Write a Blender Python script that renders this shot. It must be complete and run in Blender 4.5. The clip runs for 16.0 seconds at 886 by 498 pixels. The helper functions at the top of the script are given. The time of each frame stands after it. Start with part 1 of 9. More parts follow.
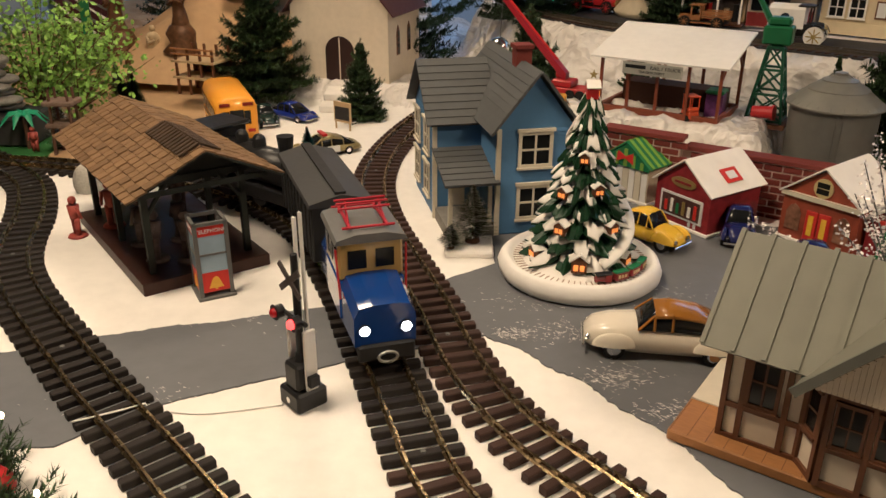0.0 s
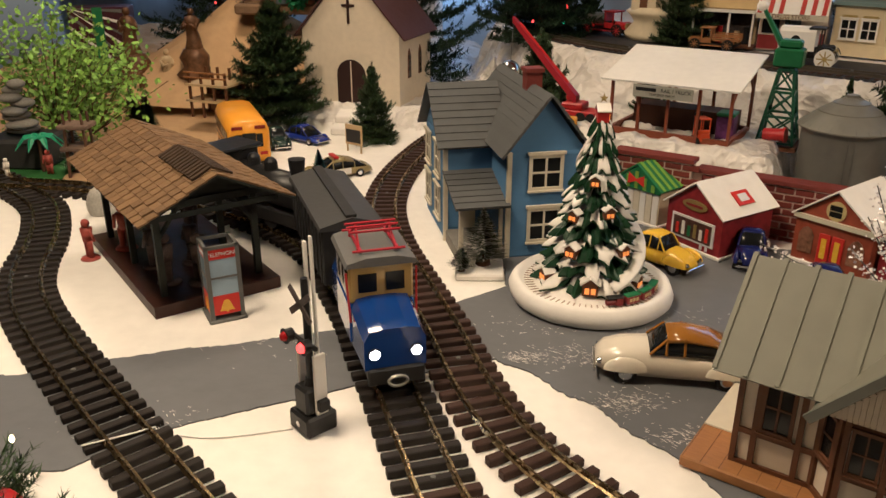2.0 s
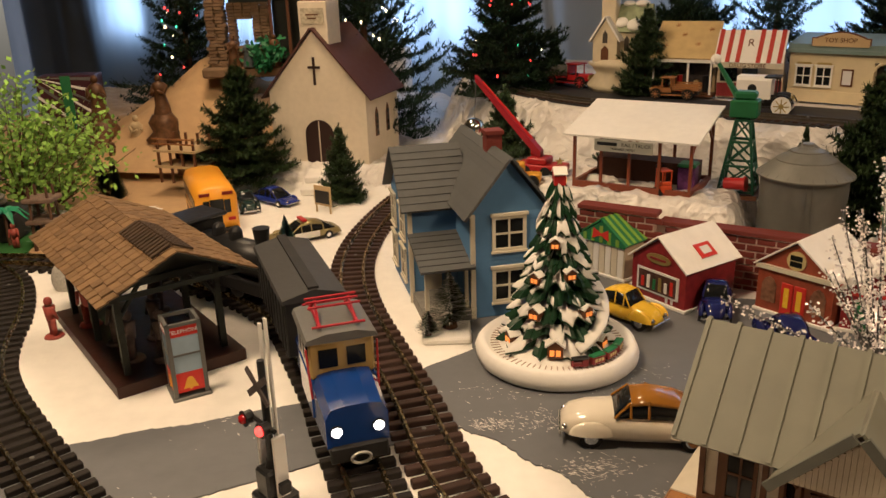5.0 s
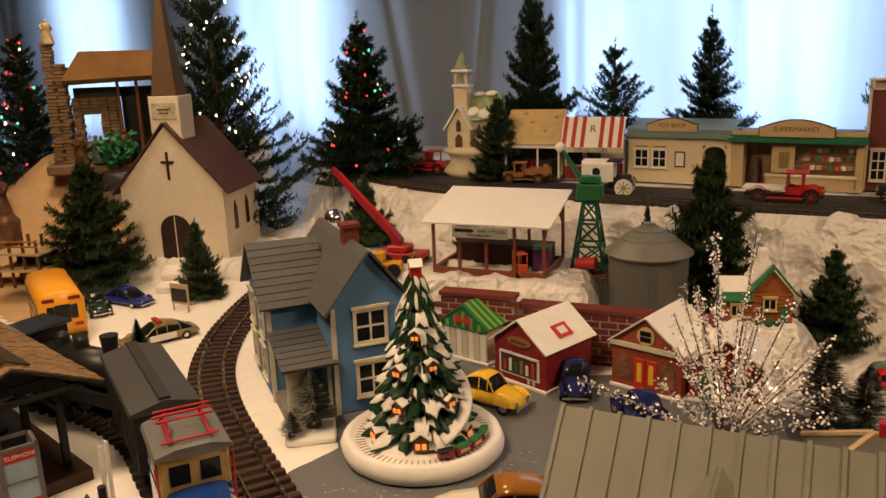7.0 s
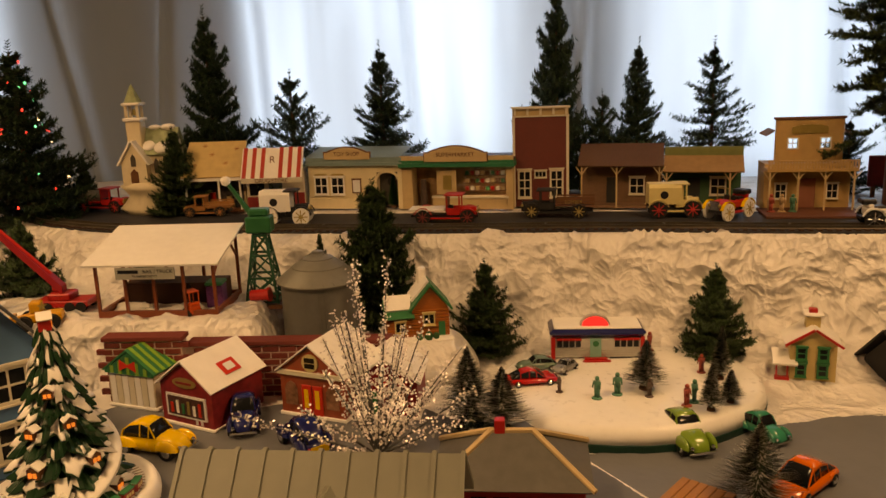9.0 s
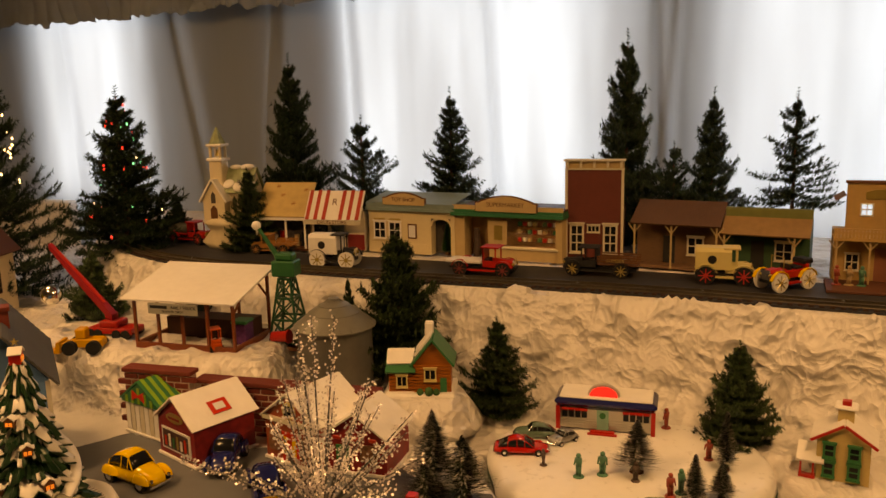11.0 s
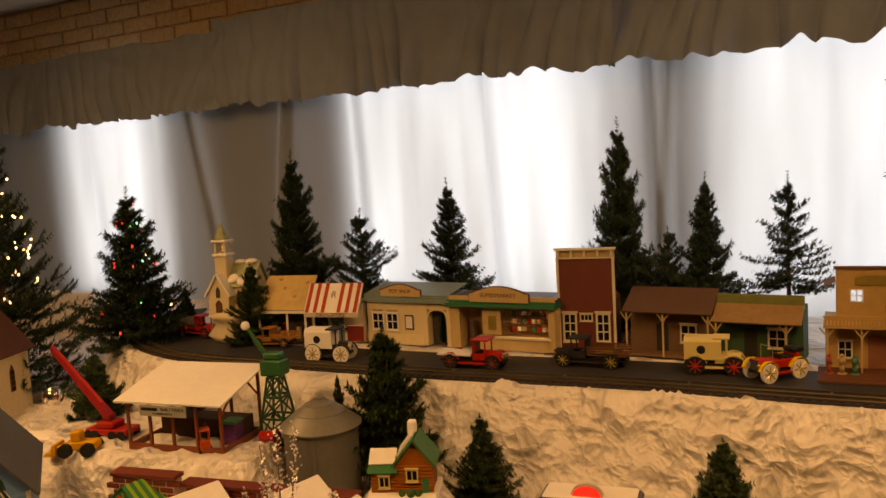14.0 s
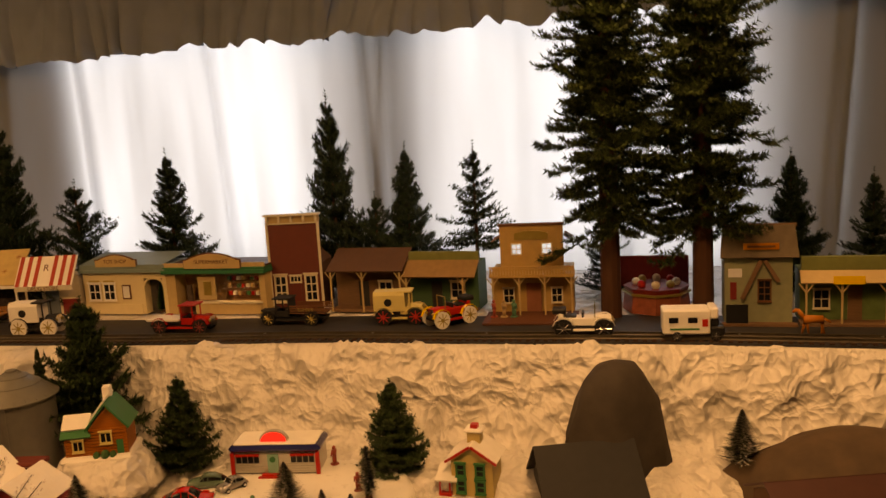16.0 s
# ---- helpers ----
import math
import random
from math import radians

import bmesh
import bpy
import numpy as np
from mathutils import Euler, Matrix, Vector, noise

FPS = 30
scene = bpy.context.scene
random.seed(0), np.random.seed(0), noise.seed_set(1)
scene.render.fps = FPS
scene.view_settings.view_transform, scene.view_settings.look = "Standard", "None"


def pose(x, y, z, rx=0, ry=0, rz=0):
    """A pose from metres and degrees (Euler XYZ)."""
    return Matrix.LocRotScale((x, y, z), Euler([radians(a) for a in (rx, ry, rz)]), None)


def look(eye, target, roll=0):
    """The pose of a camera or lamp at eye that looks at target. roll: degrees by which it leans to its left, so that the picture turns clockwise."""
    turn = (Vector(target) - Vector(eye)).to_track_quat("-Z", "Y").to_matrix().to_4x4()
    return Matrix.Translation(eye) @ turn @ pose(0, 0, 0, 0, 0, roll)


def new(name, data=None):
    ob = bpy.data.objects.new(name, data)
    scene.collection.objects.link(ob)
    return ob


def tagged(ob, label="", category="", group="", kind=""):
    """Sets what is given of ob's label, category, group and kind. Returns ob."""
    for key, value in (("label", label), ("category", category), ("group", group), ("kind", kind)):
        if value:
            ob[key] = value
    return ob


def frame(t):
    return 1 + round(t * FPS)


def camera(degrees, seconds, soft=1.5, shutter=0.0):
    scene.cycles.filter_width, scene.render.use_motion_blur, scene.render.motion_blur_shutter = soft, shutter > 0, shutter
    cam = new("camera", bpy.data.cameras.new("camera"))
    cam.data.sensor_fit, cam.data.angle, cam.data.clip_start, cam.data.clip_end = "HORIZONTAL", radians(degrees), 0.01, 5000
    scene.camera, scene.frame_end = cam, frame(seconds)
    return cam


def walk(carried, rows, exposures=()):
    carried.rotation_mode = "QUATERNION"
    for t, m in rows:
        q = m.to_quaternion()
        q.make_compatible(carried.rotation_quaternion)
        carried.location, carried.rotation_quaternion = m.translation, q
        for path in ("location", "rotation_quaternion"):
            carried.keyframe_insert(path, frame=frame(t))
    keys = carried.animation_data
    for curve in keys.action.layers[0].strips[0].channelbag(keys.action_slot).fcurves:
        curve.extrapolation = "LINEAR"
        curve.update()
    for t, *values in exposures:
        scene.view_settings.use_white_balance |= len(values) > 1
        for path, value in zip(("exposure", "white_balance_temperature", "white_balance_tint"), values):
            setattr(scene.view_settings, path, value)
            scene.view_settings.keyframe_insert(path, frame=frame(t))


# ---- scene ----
cam = camera(57.5, 16.0)
PATH = [
    (0, (0.0, 0.007, 0.559), (-0.001, 1.839, -0.243), 0.3),
    (0.5, (0.001, 0.004, 0.559), (0.002, 1.845, -0.224), 0.3),
    (1, (0.004, 0.005, 0.559), (0.0, 1.852, -0.208), 0.2),
    (1.5, (0.0, 0.007, 0.565), (-0.016, 1.856, -0.196), 0.2),
    (2, (0.001, 0.009, 0.562), (-0.028, 1.861, -0.193), -0.0),
    (2.5, (0.001, 0.011, 0.564), (-0.04, 1.864, -0.188), -0.3),
    (3, (0.004, 0.014, 0.567), (-0.054, 1.866, -0.185), -0.5),
    (5.5, (0.059, 0.022, 0.61), (0.14, 1.933, 0.027), -3.1),
    (6, (0.082, 0.025, 0.621), (0.323, 1.947, 0.122), -2.8),
    (6.5, (0.076, 0.028, 0.613), (0.346, 1.953, 0.143), -2.4),
    (7, (0.059, 0.024, 0.616), (0.392, 1.937, 0.138), -2.1),
    (7.5, (0.069, 0.05, 0.609), (0.679, 1.893, 0.129), -2.1),
    (8, (0.09, 0.047, 0.609), (1.075, 1.723, 0.138), -1.3),
    (10.5, (0.439, -0.211, 0.683), (1.117, 1.634, 0.31), -2.4),
    (11, (0.526, -0.164, 0.677), (1.072, 1.725, 0.312), -1.4),
    (11.5, (0.569, -0.144, 0.697), (1.041, 1.771, 0.363), -1.2),
    (12, (0.588, -0.153, 0.713), (1.008, 1.781, 0.422), -1.8),
    (12.5, (0.599, -0.16, 0.72), (0.998, 1.783, 0.467), -2.2),
    (13, (0.611, -0.165, 0.727), (1.021, 1.78, 0.504), -2.4),
    (13.5, (0.627, -0.181, 0.735), (1.051, 1.763, 0.532), -2.7),
    (14, (0.66, -0.21, 0.738), (1.114, 1.728, 0.544), -3.3),
    (14.5, (0.718, -0.264, 0.743), (1.295, 1.639, 0.526), -3.5),
    (15, (0.774, -0.304, 0.722), (1.51, 1.536, 0.448), -3.2),
    (15.5, (0.811, -0.359, 0.728), (1.625, 1.441, 0.419), -3.2),
    (16, (0.849, -0.433, 0.736), (1.751, 1.326, 0.431), -3.4),
]
EXPOSURE = [(0.0, -0.05, 5050, 15), (3.2, -0.05, 5100, 15), (5.4, -0.1, 5700, 18), (7.0, -0.2, 6000, 20), (8.2, -0.3, 7000, 22), (10.3, -0.5, 10300, 27), (13.0, -0.5, 10900, 29), (16.0, -0.45, 12200, 34)]
walk(cam, [(t, look(eye, target, roll)) for t, eye, target, roll in PATH], EXPOSURE)

# ---- light ----
world = bpy.data.worlds.new("world")
scene.world = world
world.use_nodes = True
sky = world.node_tree.nodes.new("ShaderNodeTexSky")
sky.sky_type, sky.sun_disc = "NISHITA", False
sky.sun_elevation, sky.sun_rotation = radians(30), radians(40)
world.node_tree.links.new(sky.outputs[0], world.node_tree.nodes["Background"].inputs[0])
world.node_tree.nodes["Background"].inputs[1].default_value = 0.1


def area_lamp(name, m, w, h, watts, color):
    d = bpy.data.lights.new(name, "AREA")
    d.shape, d.size, d.size_y, d.energy, d.color = "RECTANGLE", w, h, watts, color
    ob = new(name, d)
    ob.matrix_world = m
    return ob


CEIL = 1.65
FLOOR = -0.85
WARM = (1.0, 0.69, 0.35)
# room lights; the last, weakest one is added to brighten the right-hand curtain
for lx, ly, watts in ((-0.55, 0.75, 34), (1.35, 0.0, 24), (-0.45, 2.15, 17), (1.95, 0.75, 9)):
    area_lamp("ceiling_panel_light", pose(lx, ly, CEIL - 0.04), 0.34, 0.34, watts, WARM)

# curtain plane: runs from C0 along CD, CN points away from the table
C0, CD, CN = Vector((1.38, 2.62, 0)), Vector((0.755, -0.656, 0)), Vector((0.656, 0.755, 0))
WINDOWS = ((-4.75, -4.2), (-3.49, -2.83), (-2.15, -1.42), (-0.52, 0.64), (0.86, 2.0))
WZ0, WZ1 = 0.22, 1.28


def on_curtain(s, back, z):
    return C0 + CD * s + CN * back + Vector((0, 0, z))


for s0, s1 in WINDOWS:
    c = on_curtain((s0 + s1) / 2, 0.17, (WZ0 + WZ1) / 2)
    area_lamp("window_daylight", look(c, c - CN), s1 - s0 - 0.04, WZ1 - WZ0 - 0.04, 17 * (s1 - s0), (0.60, 0.81, 1.0))

# ---- materials ----
MATS = {}


def mat(name, color, rough=0.6, metal=0.0, var=0.12, scale=60.0, bump=0.15, bump_scale=None, spec=0.3, coat=0.0, grain=None, island=0.0, objrand=0.0, emit=None, trans=0.0, bdist=0.002, ridged=False):
    """A procedural surface: two scales of tone, fine relief, roughness that varies."""
    if name in MATS:
        return MATS[name]
    m = bpy.data.materials.new(name)
    m.use_nodes = True
    nt = m.node_tree
    b = nt.nodes["Principled BSDF"]
    N, L = nt.nodes.new, nt.links.new
    tc = N("ShaderNodeTexCoord")
    mp = N("ShaderNodeMapping")
    L(tc.outputs["Object"], mp.inputs["Vector"])
    if grain:
        mp.inputs["Scale"].default_value = grain
    n1, n2 = N("ShaderNodeTexNoise"), N("ShaderNodeTexNoise")
    n1.inputs["Scale"].default_value, n1.inputs["Detail"].default_value = scale, 5
    n2.inputs["Scale"].default_value, n2.inputs["Detail"].default_value = scale * 0.13, 3
    L(mp.outputs[0], n1.inputs["Vector"])
    L(tc.outputs["Object"], n2.inputs["Vector"])
    add = N("ShaderNodeMath")
    add.operation = "ADD"
    L(n1.outputs[0], add.inputs[0])
    L(n2.outputs[0], add.inputs[1])
    last = add.outputs[0]
    for kind, amount in (("Random Per Island", island), ("Random", objrand)):
        if amount:
            g = N("ShaderNodeNewGeometry") if "Island" in kind else N("ShaderNodeObjectInfo")
            mul = N("ShaderNodeMath")
            mul.operation = "MULTIPLY_ADD"
            mul.inputs[1].default_value = amount
            L(g.outputs[kind], mul.inputs[0])
            L(last, mul.inputs[2])
            last = mul.outputs[0]
    r = N("ShaderNodeMapRange")
    r.inputs["From Min"].default_value, r.inputs["From Max"].default_value = 0.6, 1.4 + island + objrand
    r.inputs["To Min"].default_value, r.inputs["To Max"].default_value = 1 - var * (1 + island), 1 + var * (1 + island)
    L(last, r.inputs["Value"])
    vm = N("ShaderNodeVectorMath")
    vm.operation = "SCALE"
    vm.inputs[0].default_value = color[:3]
    L(r.outputs[0], vm.inputs["Scale"])
    L(vm.outputs[0], b.inputs["Base Color"])
    rr = N("ShaderNodeMapRange")
    rr.inputs["To Min"].default_value, rr.inputs["To Max"].default_value = max(0.03, rough - 0.1), min(1, rough + 0.1)
    L(n1.outputs[0], rr.inputs["Value"])
    L(rr.outputs[0], b.inputs["Roughness"])
    b.inputs["Metallic"].default_value = metal
    b.inputs["Specular IOR Level"].default_value = spec
    b.inputs["Coat Weight"].default_value = coat
    b.inputs["Transmission Weight"].default_value = trans
    if bump:
        bp, n3 = N("ShaderNodeBump"), N("ShaderNodeTexNoise")
        n3.inputs["Scale"].default_value, n3.inputs["Detail"].default_value = bump_scale or scale * 2, 4
        L(mp.outputs[0], n3.inputs["Vector"])
        bp.inputs["Strength"].default_value, bp.inputs["Distance"].default_value = bump, bdist
        if ridged:
            n3.noise_type = "RIDGED_MULTIFRACTAL"
            n3.inputs["Detail"].default_value = 2
        L(n3.outputs[0], bp.inputs["Height"])
        L(bp.outputs[0], b.inputs["Normal"])
    if emit:
        b.inputs["Emission Color"].default_value = (*emit[0], 1)
        b.inputs["Emission Strength"].default_value = emit[1]
    MATS[name] = m
    return m


SNOW = mat("snow_paint", (0.80, 0.77, 0.72), 0.75, var=0.07, scale=40, bump=0.25, bump_scale=120)


def crumpled(name, color, rough, depth):
    """Crumpled satin sheet: facets that meet in sharp creases, at three sizes."""
    m = bpy.data.materials.new(name)
    m.use_nodes = True
    nt = m.node_tree
    b = nt.nodes["Principled BSDF"]
    N, L = nt.nodes.new, nt.links.new
    tc, warp, add = N("ShaderNodeTexCoord"), N("ShaderNodeTexNoise"), N("ShaderNodeVectorMath")
    warp.inputs["Scale"].default_value, warp.inputs["Detail"].default_value = 7.0, 3
    L(tc.outputs["Object"], warp.inputs["Vector"])
    add.operation = "MULTIPLY_ADD"
    add.inputs[1].default_value = (0.11, 0.11, 0.11)
    L(warp.outputs["Color"], add.inputs[0])
    L(tc.outputs["Object"], add.inputs[2])
    last = None
    for size, weight in ((11, 1.0), (27, 0.42), (62, 0.16)):
        v = N("ShaderNodeTexVoronoi")
        v.inputs["Scale"].default_value = size
        L(add.outputs[0], v.inputs["Vector"])
        mul = N("ShaderNodeMath")
        mul.operation = "MULTIPLY_ADD"
        mul.inputs[1].default_value, mul.inputs[2].default_value = weight, 0.0
        L(v.outputs["Distance"], mul.inputs[0])
        if last:
            L(last, mul.inputs[2])
        last = mul.outputs[0]
    bp = N("ShaderNodeBump")
    bp.inputs["Strength"].default_value, bp.inputs["Distance"].default_value = 1.0, depth
    L(last, bp.inputs["Height"])
    L(bp.outputs[0], b.inputs["Normal"])
    n2, r = N("ShaderNodeTexNoise"), N("ShaderNodeMapRange")
    n2.inputs["Scale"].default_value, n2.inputs["Detail"].default_value = 9, 5
    L(tc.outputs["Object"], n2.inputs["Vector"])
    r.inputs["To Min"].default_value, r.inputs["To Max"].default_value = 0.88, 1.1
    L(n2.outputs[0], r.inputs["Value"])
    vm = N("ShaderNodeVectorMath")
    vm.operation = "SCALE"
    vm.inputs[0].default_value = color
    L(r.outputs[0], vm.inputs["Scale"])
    L(vm.outputs[0], b.inputs["Base Color"])
    b.inputs["Roughness"].default_value = rough
    b.inputs["Specular IOR Level"].default_value = 0.5
    return m


CLOTH = crumpled("white_snow_cloth", (0.74, 0.70, 0.65), 0.36, 0.034)
ROADPAINT = mat("grey_road_paint", (0.135, 0.14, 0.15), 0.55, var=0.14, scale=35, bump=0.2)
ASPHALT = mat("dark_road_paint", (0.03, 0.03, 0.034), 0.6, var=0.3, scale=40)
TIE = mat("brown_plastic_tie", (0.040, 0.020, 0.014), 0.6, var=0.3, scale=120, spec=0.25, objrand=0.5, grain=(1, 6, 6))
TIEB = mat("black_plastic_tie", (0.018, 0.014, 0.012), 0.6, var=0.3, scale=120, spec=0.25, objrand=0.5)
RAIL = mat("tarnished_brass_rail", (0.42, 0.32, 0.17), 0.26, 1.0, var=0.3, scale=90)
SHINGLE = mat("weathered_wood_shingle", (0.18, 0.108, 0.050), 0.8, var=0.5, scale=60, grain=(1, 10, 1), objrand=0.5, bump=0.5)
BLACKW = mat("dark_stained_wood", (0.022, 0.026, 0.022), 0.6, var=0.3)
BROWNBASE = mat("dark_brown_base", (0.045, 0.018, 0.013), 0.45, var=0.25, scale=50)
BLUEW = mat("blue_siding", (0.10, 0.22, 0.42), 0.55, var=0.06, scale=80, bump=0.1)
CREAM = mat("cream_paint", (0.68, 0.60, 0.47), 0.6, var=0.08)
TRIMC = mat("cream_trim", (0.62, 0.57, 0.45), 0.55, var=0.08)
ROOFG = mat("dark_grey_roof", (0.085, 0.088, 0.09), 0.7, var=0.2, objrand=0.4)
GLASSD = mat("dark_window", (0.010, 0.011, 0.012), 0.15, var=0.1, bump=0, spec=0.25)
BRICK = mat("red_brick", (0.15, 0.03, 0.022), 0.7, var=0.25, objrand=0.9, island=0.0, bump=0.5)
MORTAR = mat("brick_joint", (0.48, 0.36, 0.30), 0.8)
RED = mat("red_paint", (0.42, 0.02, 0.018), 0.35, var=0.12)
DKRED = mat("dark_red_metal", (0.20, 0.025, 0.025), 0.45, var=0.2)
BLACK = mat("black_plastic", (0.014, 0.014, 0.015), 0.4, var=0.2)
MATTE = mat("matte_black_paint", (0.02, 0.02, 0.021), 0.65, var=0.3)
WHITE = mat("white_paint", (0.78, 0.76, 0.72), 0.5, var=0.06)
GREEN = mat("green_paint", (0.025, 0.16, 0.06), 0.45, var=0.15)
YELLOW = mat("yellow_paint", (0.80, 0.50, 0.02), 0.25, var=0.05, coat=0.6, bump=0.02)
BUSY = mat("school_bus_yellow", (0.83, 0.36, 0.012), 0.35, var=0.05, coat=0.3, bump=0.02)
CHROME = mat("chrome", (0.75, 0.75, 0.76), 0.12, 1.0, var=0.05, bump=0)
RUBBER = mat("tyre_rubber", (0.012, 0.012, 0.012), 0.75)
WOOD = mat("light_brown_wood", (0.33, 0.15, 0.05), 0.55, var=0.2, grain=(1, 8, 1))
TIMBER = mat("brown_timber", (0.13, 0.055, 0.025), 0.6, var=0.2, grain=(1, 6, 1))
TAN = mat("tan_board", (0.50, 0.37, 0.20), 0.65, var=0.1)
SAND = mat("sand_cloth", (0.50, 0.33, 0.17), 0.85, var=0.15, scale=25, bump=0.4)
STEEL = mat("grey_corrugated_metal", (0.17, 0.17, 0.155), 0.5, 0.4, var=0.12)
PINE = mat("pine_needles", (0.034, 0.062, 0.022), 0.6, var=0.5, scale=15, island=1.4, bump=0)
PINED = mat("dark_pine_needles", (0.020, 0.042, 0.020), 0.6, var=0.5, scale=15, island=1.4, bump=0)
FIR = mat("blue_green_bristles", (0.04, 0.13, 0.12), 0.6, var=0.5, island=1.2, bump=0)
BARK = mat("bark", (0.10, 0.05, 0.028), 0.8, var=0.3, grain=(1, 1, 0.2))
LEAF = mat("bright_leaf", (0.20, 0.36, 0.05), 0.5, var=0.45, island=1.2, bump=0)
TINSEL = mat("silver_tinsel", (0.85, 0.80, 0.78), 0.3, 0.6, var=0.15, island=0.8, bump=0)
BULBW = mat("warm_bulb", (1, 0.8, 0.5), 0.4, emit=((1, 0.72, 0.35), 9.0), bump=0)
BULBR = mat("red_bulb", (0.8, 0.03, 0.02), 0.4, emit=((1, 0.05, 0.03), 4.0), bump=0)
BULBG = mat("green_bulb", (0.05, 0.6, 0.2), 0.4, emit=((0.1, 1, 0.4), 3.0), bump=0)
GLOW = mat("lit_orange_window", (0.9, 0.4, 0.1), 0.4, emit=((1, 0.26, 0.035), 0.8), bump=0)
HEADL = mat("lit_headlamp", (1, 0.95, 0.85), 0.4, emit=((1, 0.93, 0.8), 12.0), bump=0)
GREYM = mat("grey_metal_paint", (0.13, 0.13, 0.125), 0.5, var=0.15)
ROOFT = mat("seamed_grey_green_roof", (0.19, 0.188, 0.148), 0.55, var=0.14, scale=25)
PAPER = mat("printed_white", (0.70, 0.70, 0.70), 0.5, var=0.05, bump=0)
STONE = mat("grey_stone", (0.20, 0.19, 0.17), 0.85, var=0.3, scale=50, bump=0.6)
WALLP = mat("painted_wall", (0.32, 0.25, 0.17), 0.8, var=0.06, scale=6)
GOLD = mat("gold_paint", (0.38, 0.29, 0.10), 0.35, 0.5)
BROWNROOF = mat("brown_sheet_roof", (0.075, 0.032, 0.028), 0.5, var=0.12)

# curtain cloth lets daylight through
CURT = bpy.data.materials.new("thin_blue_grey_cloth")
CURT.use_nodes = True
nt = CURT.node_tree
nt.nodes.remove(nt.nodes["Principled BSDF"])
mixn, dif, tra = nt.nodes.new("ShaderNodeMixShader"), nt.nodes.new("ShaderNodeBsdfDiffuse"), nt.nodes.new("ShaderNodeBsdfTranslucent")
wv = nt.nodes.new("ShaderNodeTexNoise")
wv.inputs["Scale"].default_value = 7.0
wv.inputs["Detail"].default_value = 4
cr = nt.nodes.new("ShaderNodeMapRange")
cr.inputs["From Min"].default_value, cr.inputs["From Max"].default_value = 0.3, 0.7
cr.inputs["To Min"].default_value, cr.inputs["To Max"].default_value = 0.38, 0.68
tcn = nt.nodes.new("ShaderNodeTexCoord")
cmap = nt.nodes.new("ShaderNodeMapping")
cmap.inputs["Scale"].default_value = (1, 1, 0.12)
nt.links.new(tcn.outputs["Object"], cmap.inputs["Vector"])
nt.links.new(cmap.outputs[0], wv.inputs["Vector"])
nt.links.new(wv.outputs[0], cr.inputs["Value"])
dif.inputs[0].default_value = (0.36, 0.43, 0.53, 1)
tra.inputs[0].default_value = (0.50, 0.56, 0.62, 1)
nt.links.new(cr.outputs[0], mixn.inputs[0])
nt.links.new(dif.outputs[0], mixn.inputs[1])
nt.links.new(tra.outputs[0], mixn.inputs[2])
nt.links.new(mixn.outputs[0], nt.nodes["Material Output"].inputs[0])


# ---- mesh helpers ----
def part(name, bm, material, parent=None, label="", smooth=False):
    me = bpy.data.meshes.new(name)
    bm.to_mesh(me)
    bm.free()
    me.materials.append(material)
    if smooth:
        for p in me.polygons:
            p.use_smooth = True
    ob = new(name, me)
    if parent:
        ob.parent = parent
    return tagged(ob, label) if label else ob


def piece(name, me, parent, m):
    ob = new(name, me)
    ob.parent = parent
    ob.matrix_basis = m
    return ob


def thing(name, m, label, category, group="", kind=""):
    ob = new(name)
    ob.empty_display_size = 0.02
    ob.matrix_world = m
    return tagged(ob, label, category, group, kind)


def setting(name, bm, material, label="", smooth=False):
    return tagged(part(name, bm, material, None, "", smooth), label, "", "", "structure")


def B():
    return bmesh.new()


def box(bm, x0, y0, z0, x1, y1, z1, bevel=0.0, m=None):
    """A box from corner to corner, its edges eased by bevel."""
    r = bmesh.ops.create_cube(bm, size=1)
    vs = r["verts"]
    for v in vs:
        v.co = Vector((x0 + (v.co.x + 0.5) * (x1 - x0), y0 + (v.co.y + 0.5) * (y1 - y0), z0 + (v.co.z + 0.5) * (z1 - z0)))
    if bevel:
        es = list({e for v in vs for e in v.link_edges})
        out = bmesh.ops.bevel(bm, geom=es, offset=bevel, segments=1, affect="EDGES")
        vs = list({v for f in out["faces"] for v in f.verts} | {v for v in vs if v.is_valid})
    if m:
        bmesh.ops.transform(bm, matrix=m, verts=vs)
    return bm


def cyl(bm, p0, p1, r0, r1=None, n=12, caps=True):
    """A round bar from p0 to p1."""
    p0, p1 = Vector(p0), Vector(p1)
    d = p1 - p0
    m = Matrix.Translation((p0 + p1) / 2) @ d.to_track_quat("Z", "Y").to_matrix().to_4x4()
    bmesh.ops.create_cone(bm, cap_ends=caps, segments=n, radius1=r0, radius2=r0 if r1 is None else r1, depth=d.length, matrix=m)
    return bm


def ball(bm, c, r, u=10, v=7, sz=1.0):
    bmesh.ops.create_uvsphere(bm, u_segments=u, v_segments=v, radius=r, matrix=Matrix.Translation(c) @ Matrix.Diagonal((1, 1, sz, 1)))
    return bm


def prism(bm, pts, y0, y1):
    """A solid with the outline pts in x and z, from y0 to y1."""
    a = [bm.verts.new((x, y0, z)) for x, z in pts]
    b = [bm.verts.new((x, y1, z)) for x, z in pts]
    bm.faces.new(a)
    bm.faces.new(b[::-1])
    for i in range(len(pts)):
        j = (i + 1) % len(pts)
        bm.faces.new((a[j], a[i], b[i], b[j]))
    bmesh.ops.recalc_face_normals(bm, faces=bm.faces)
    return bm


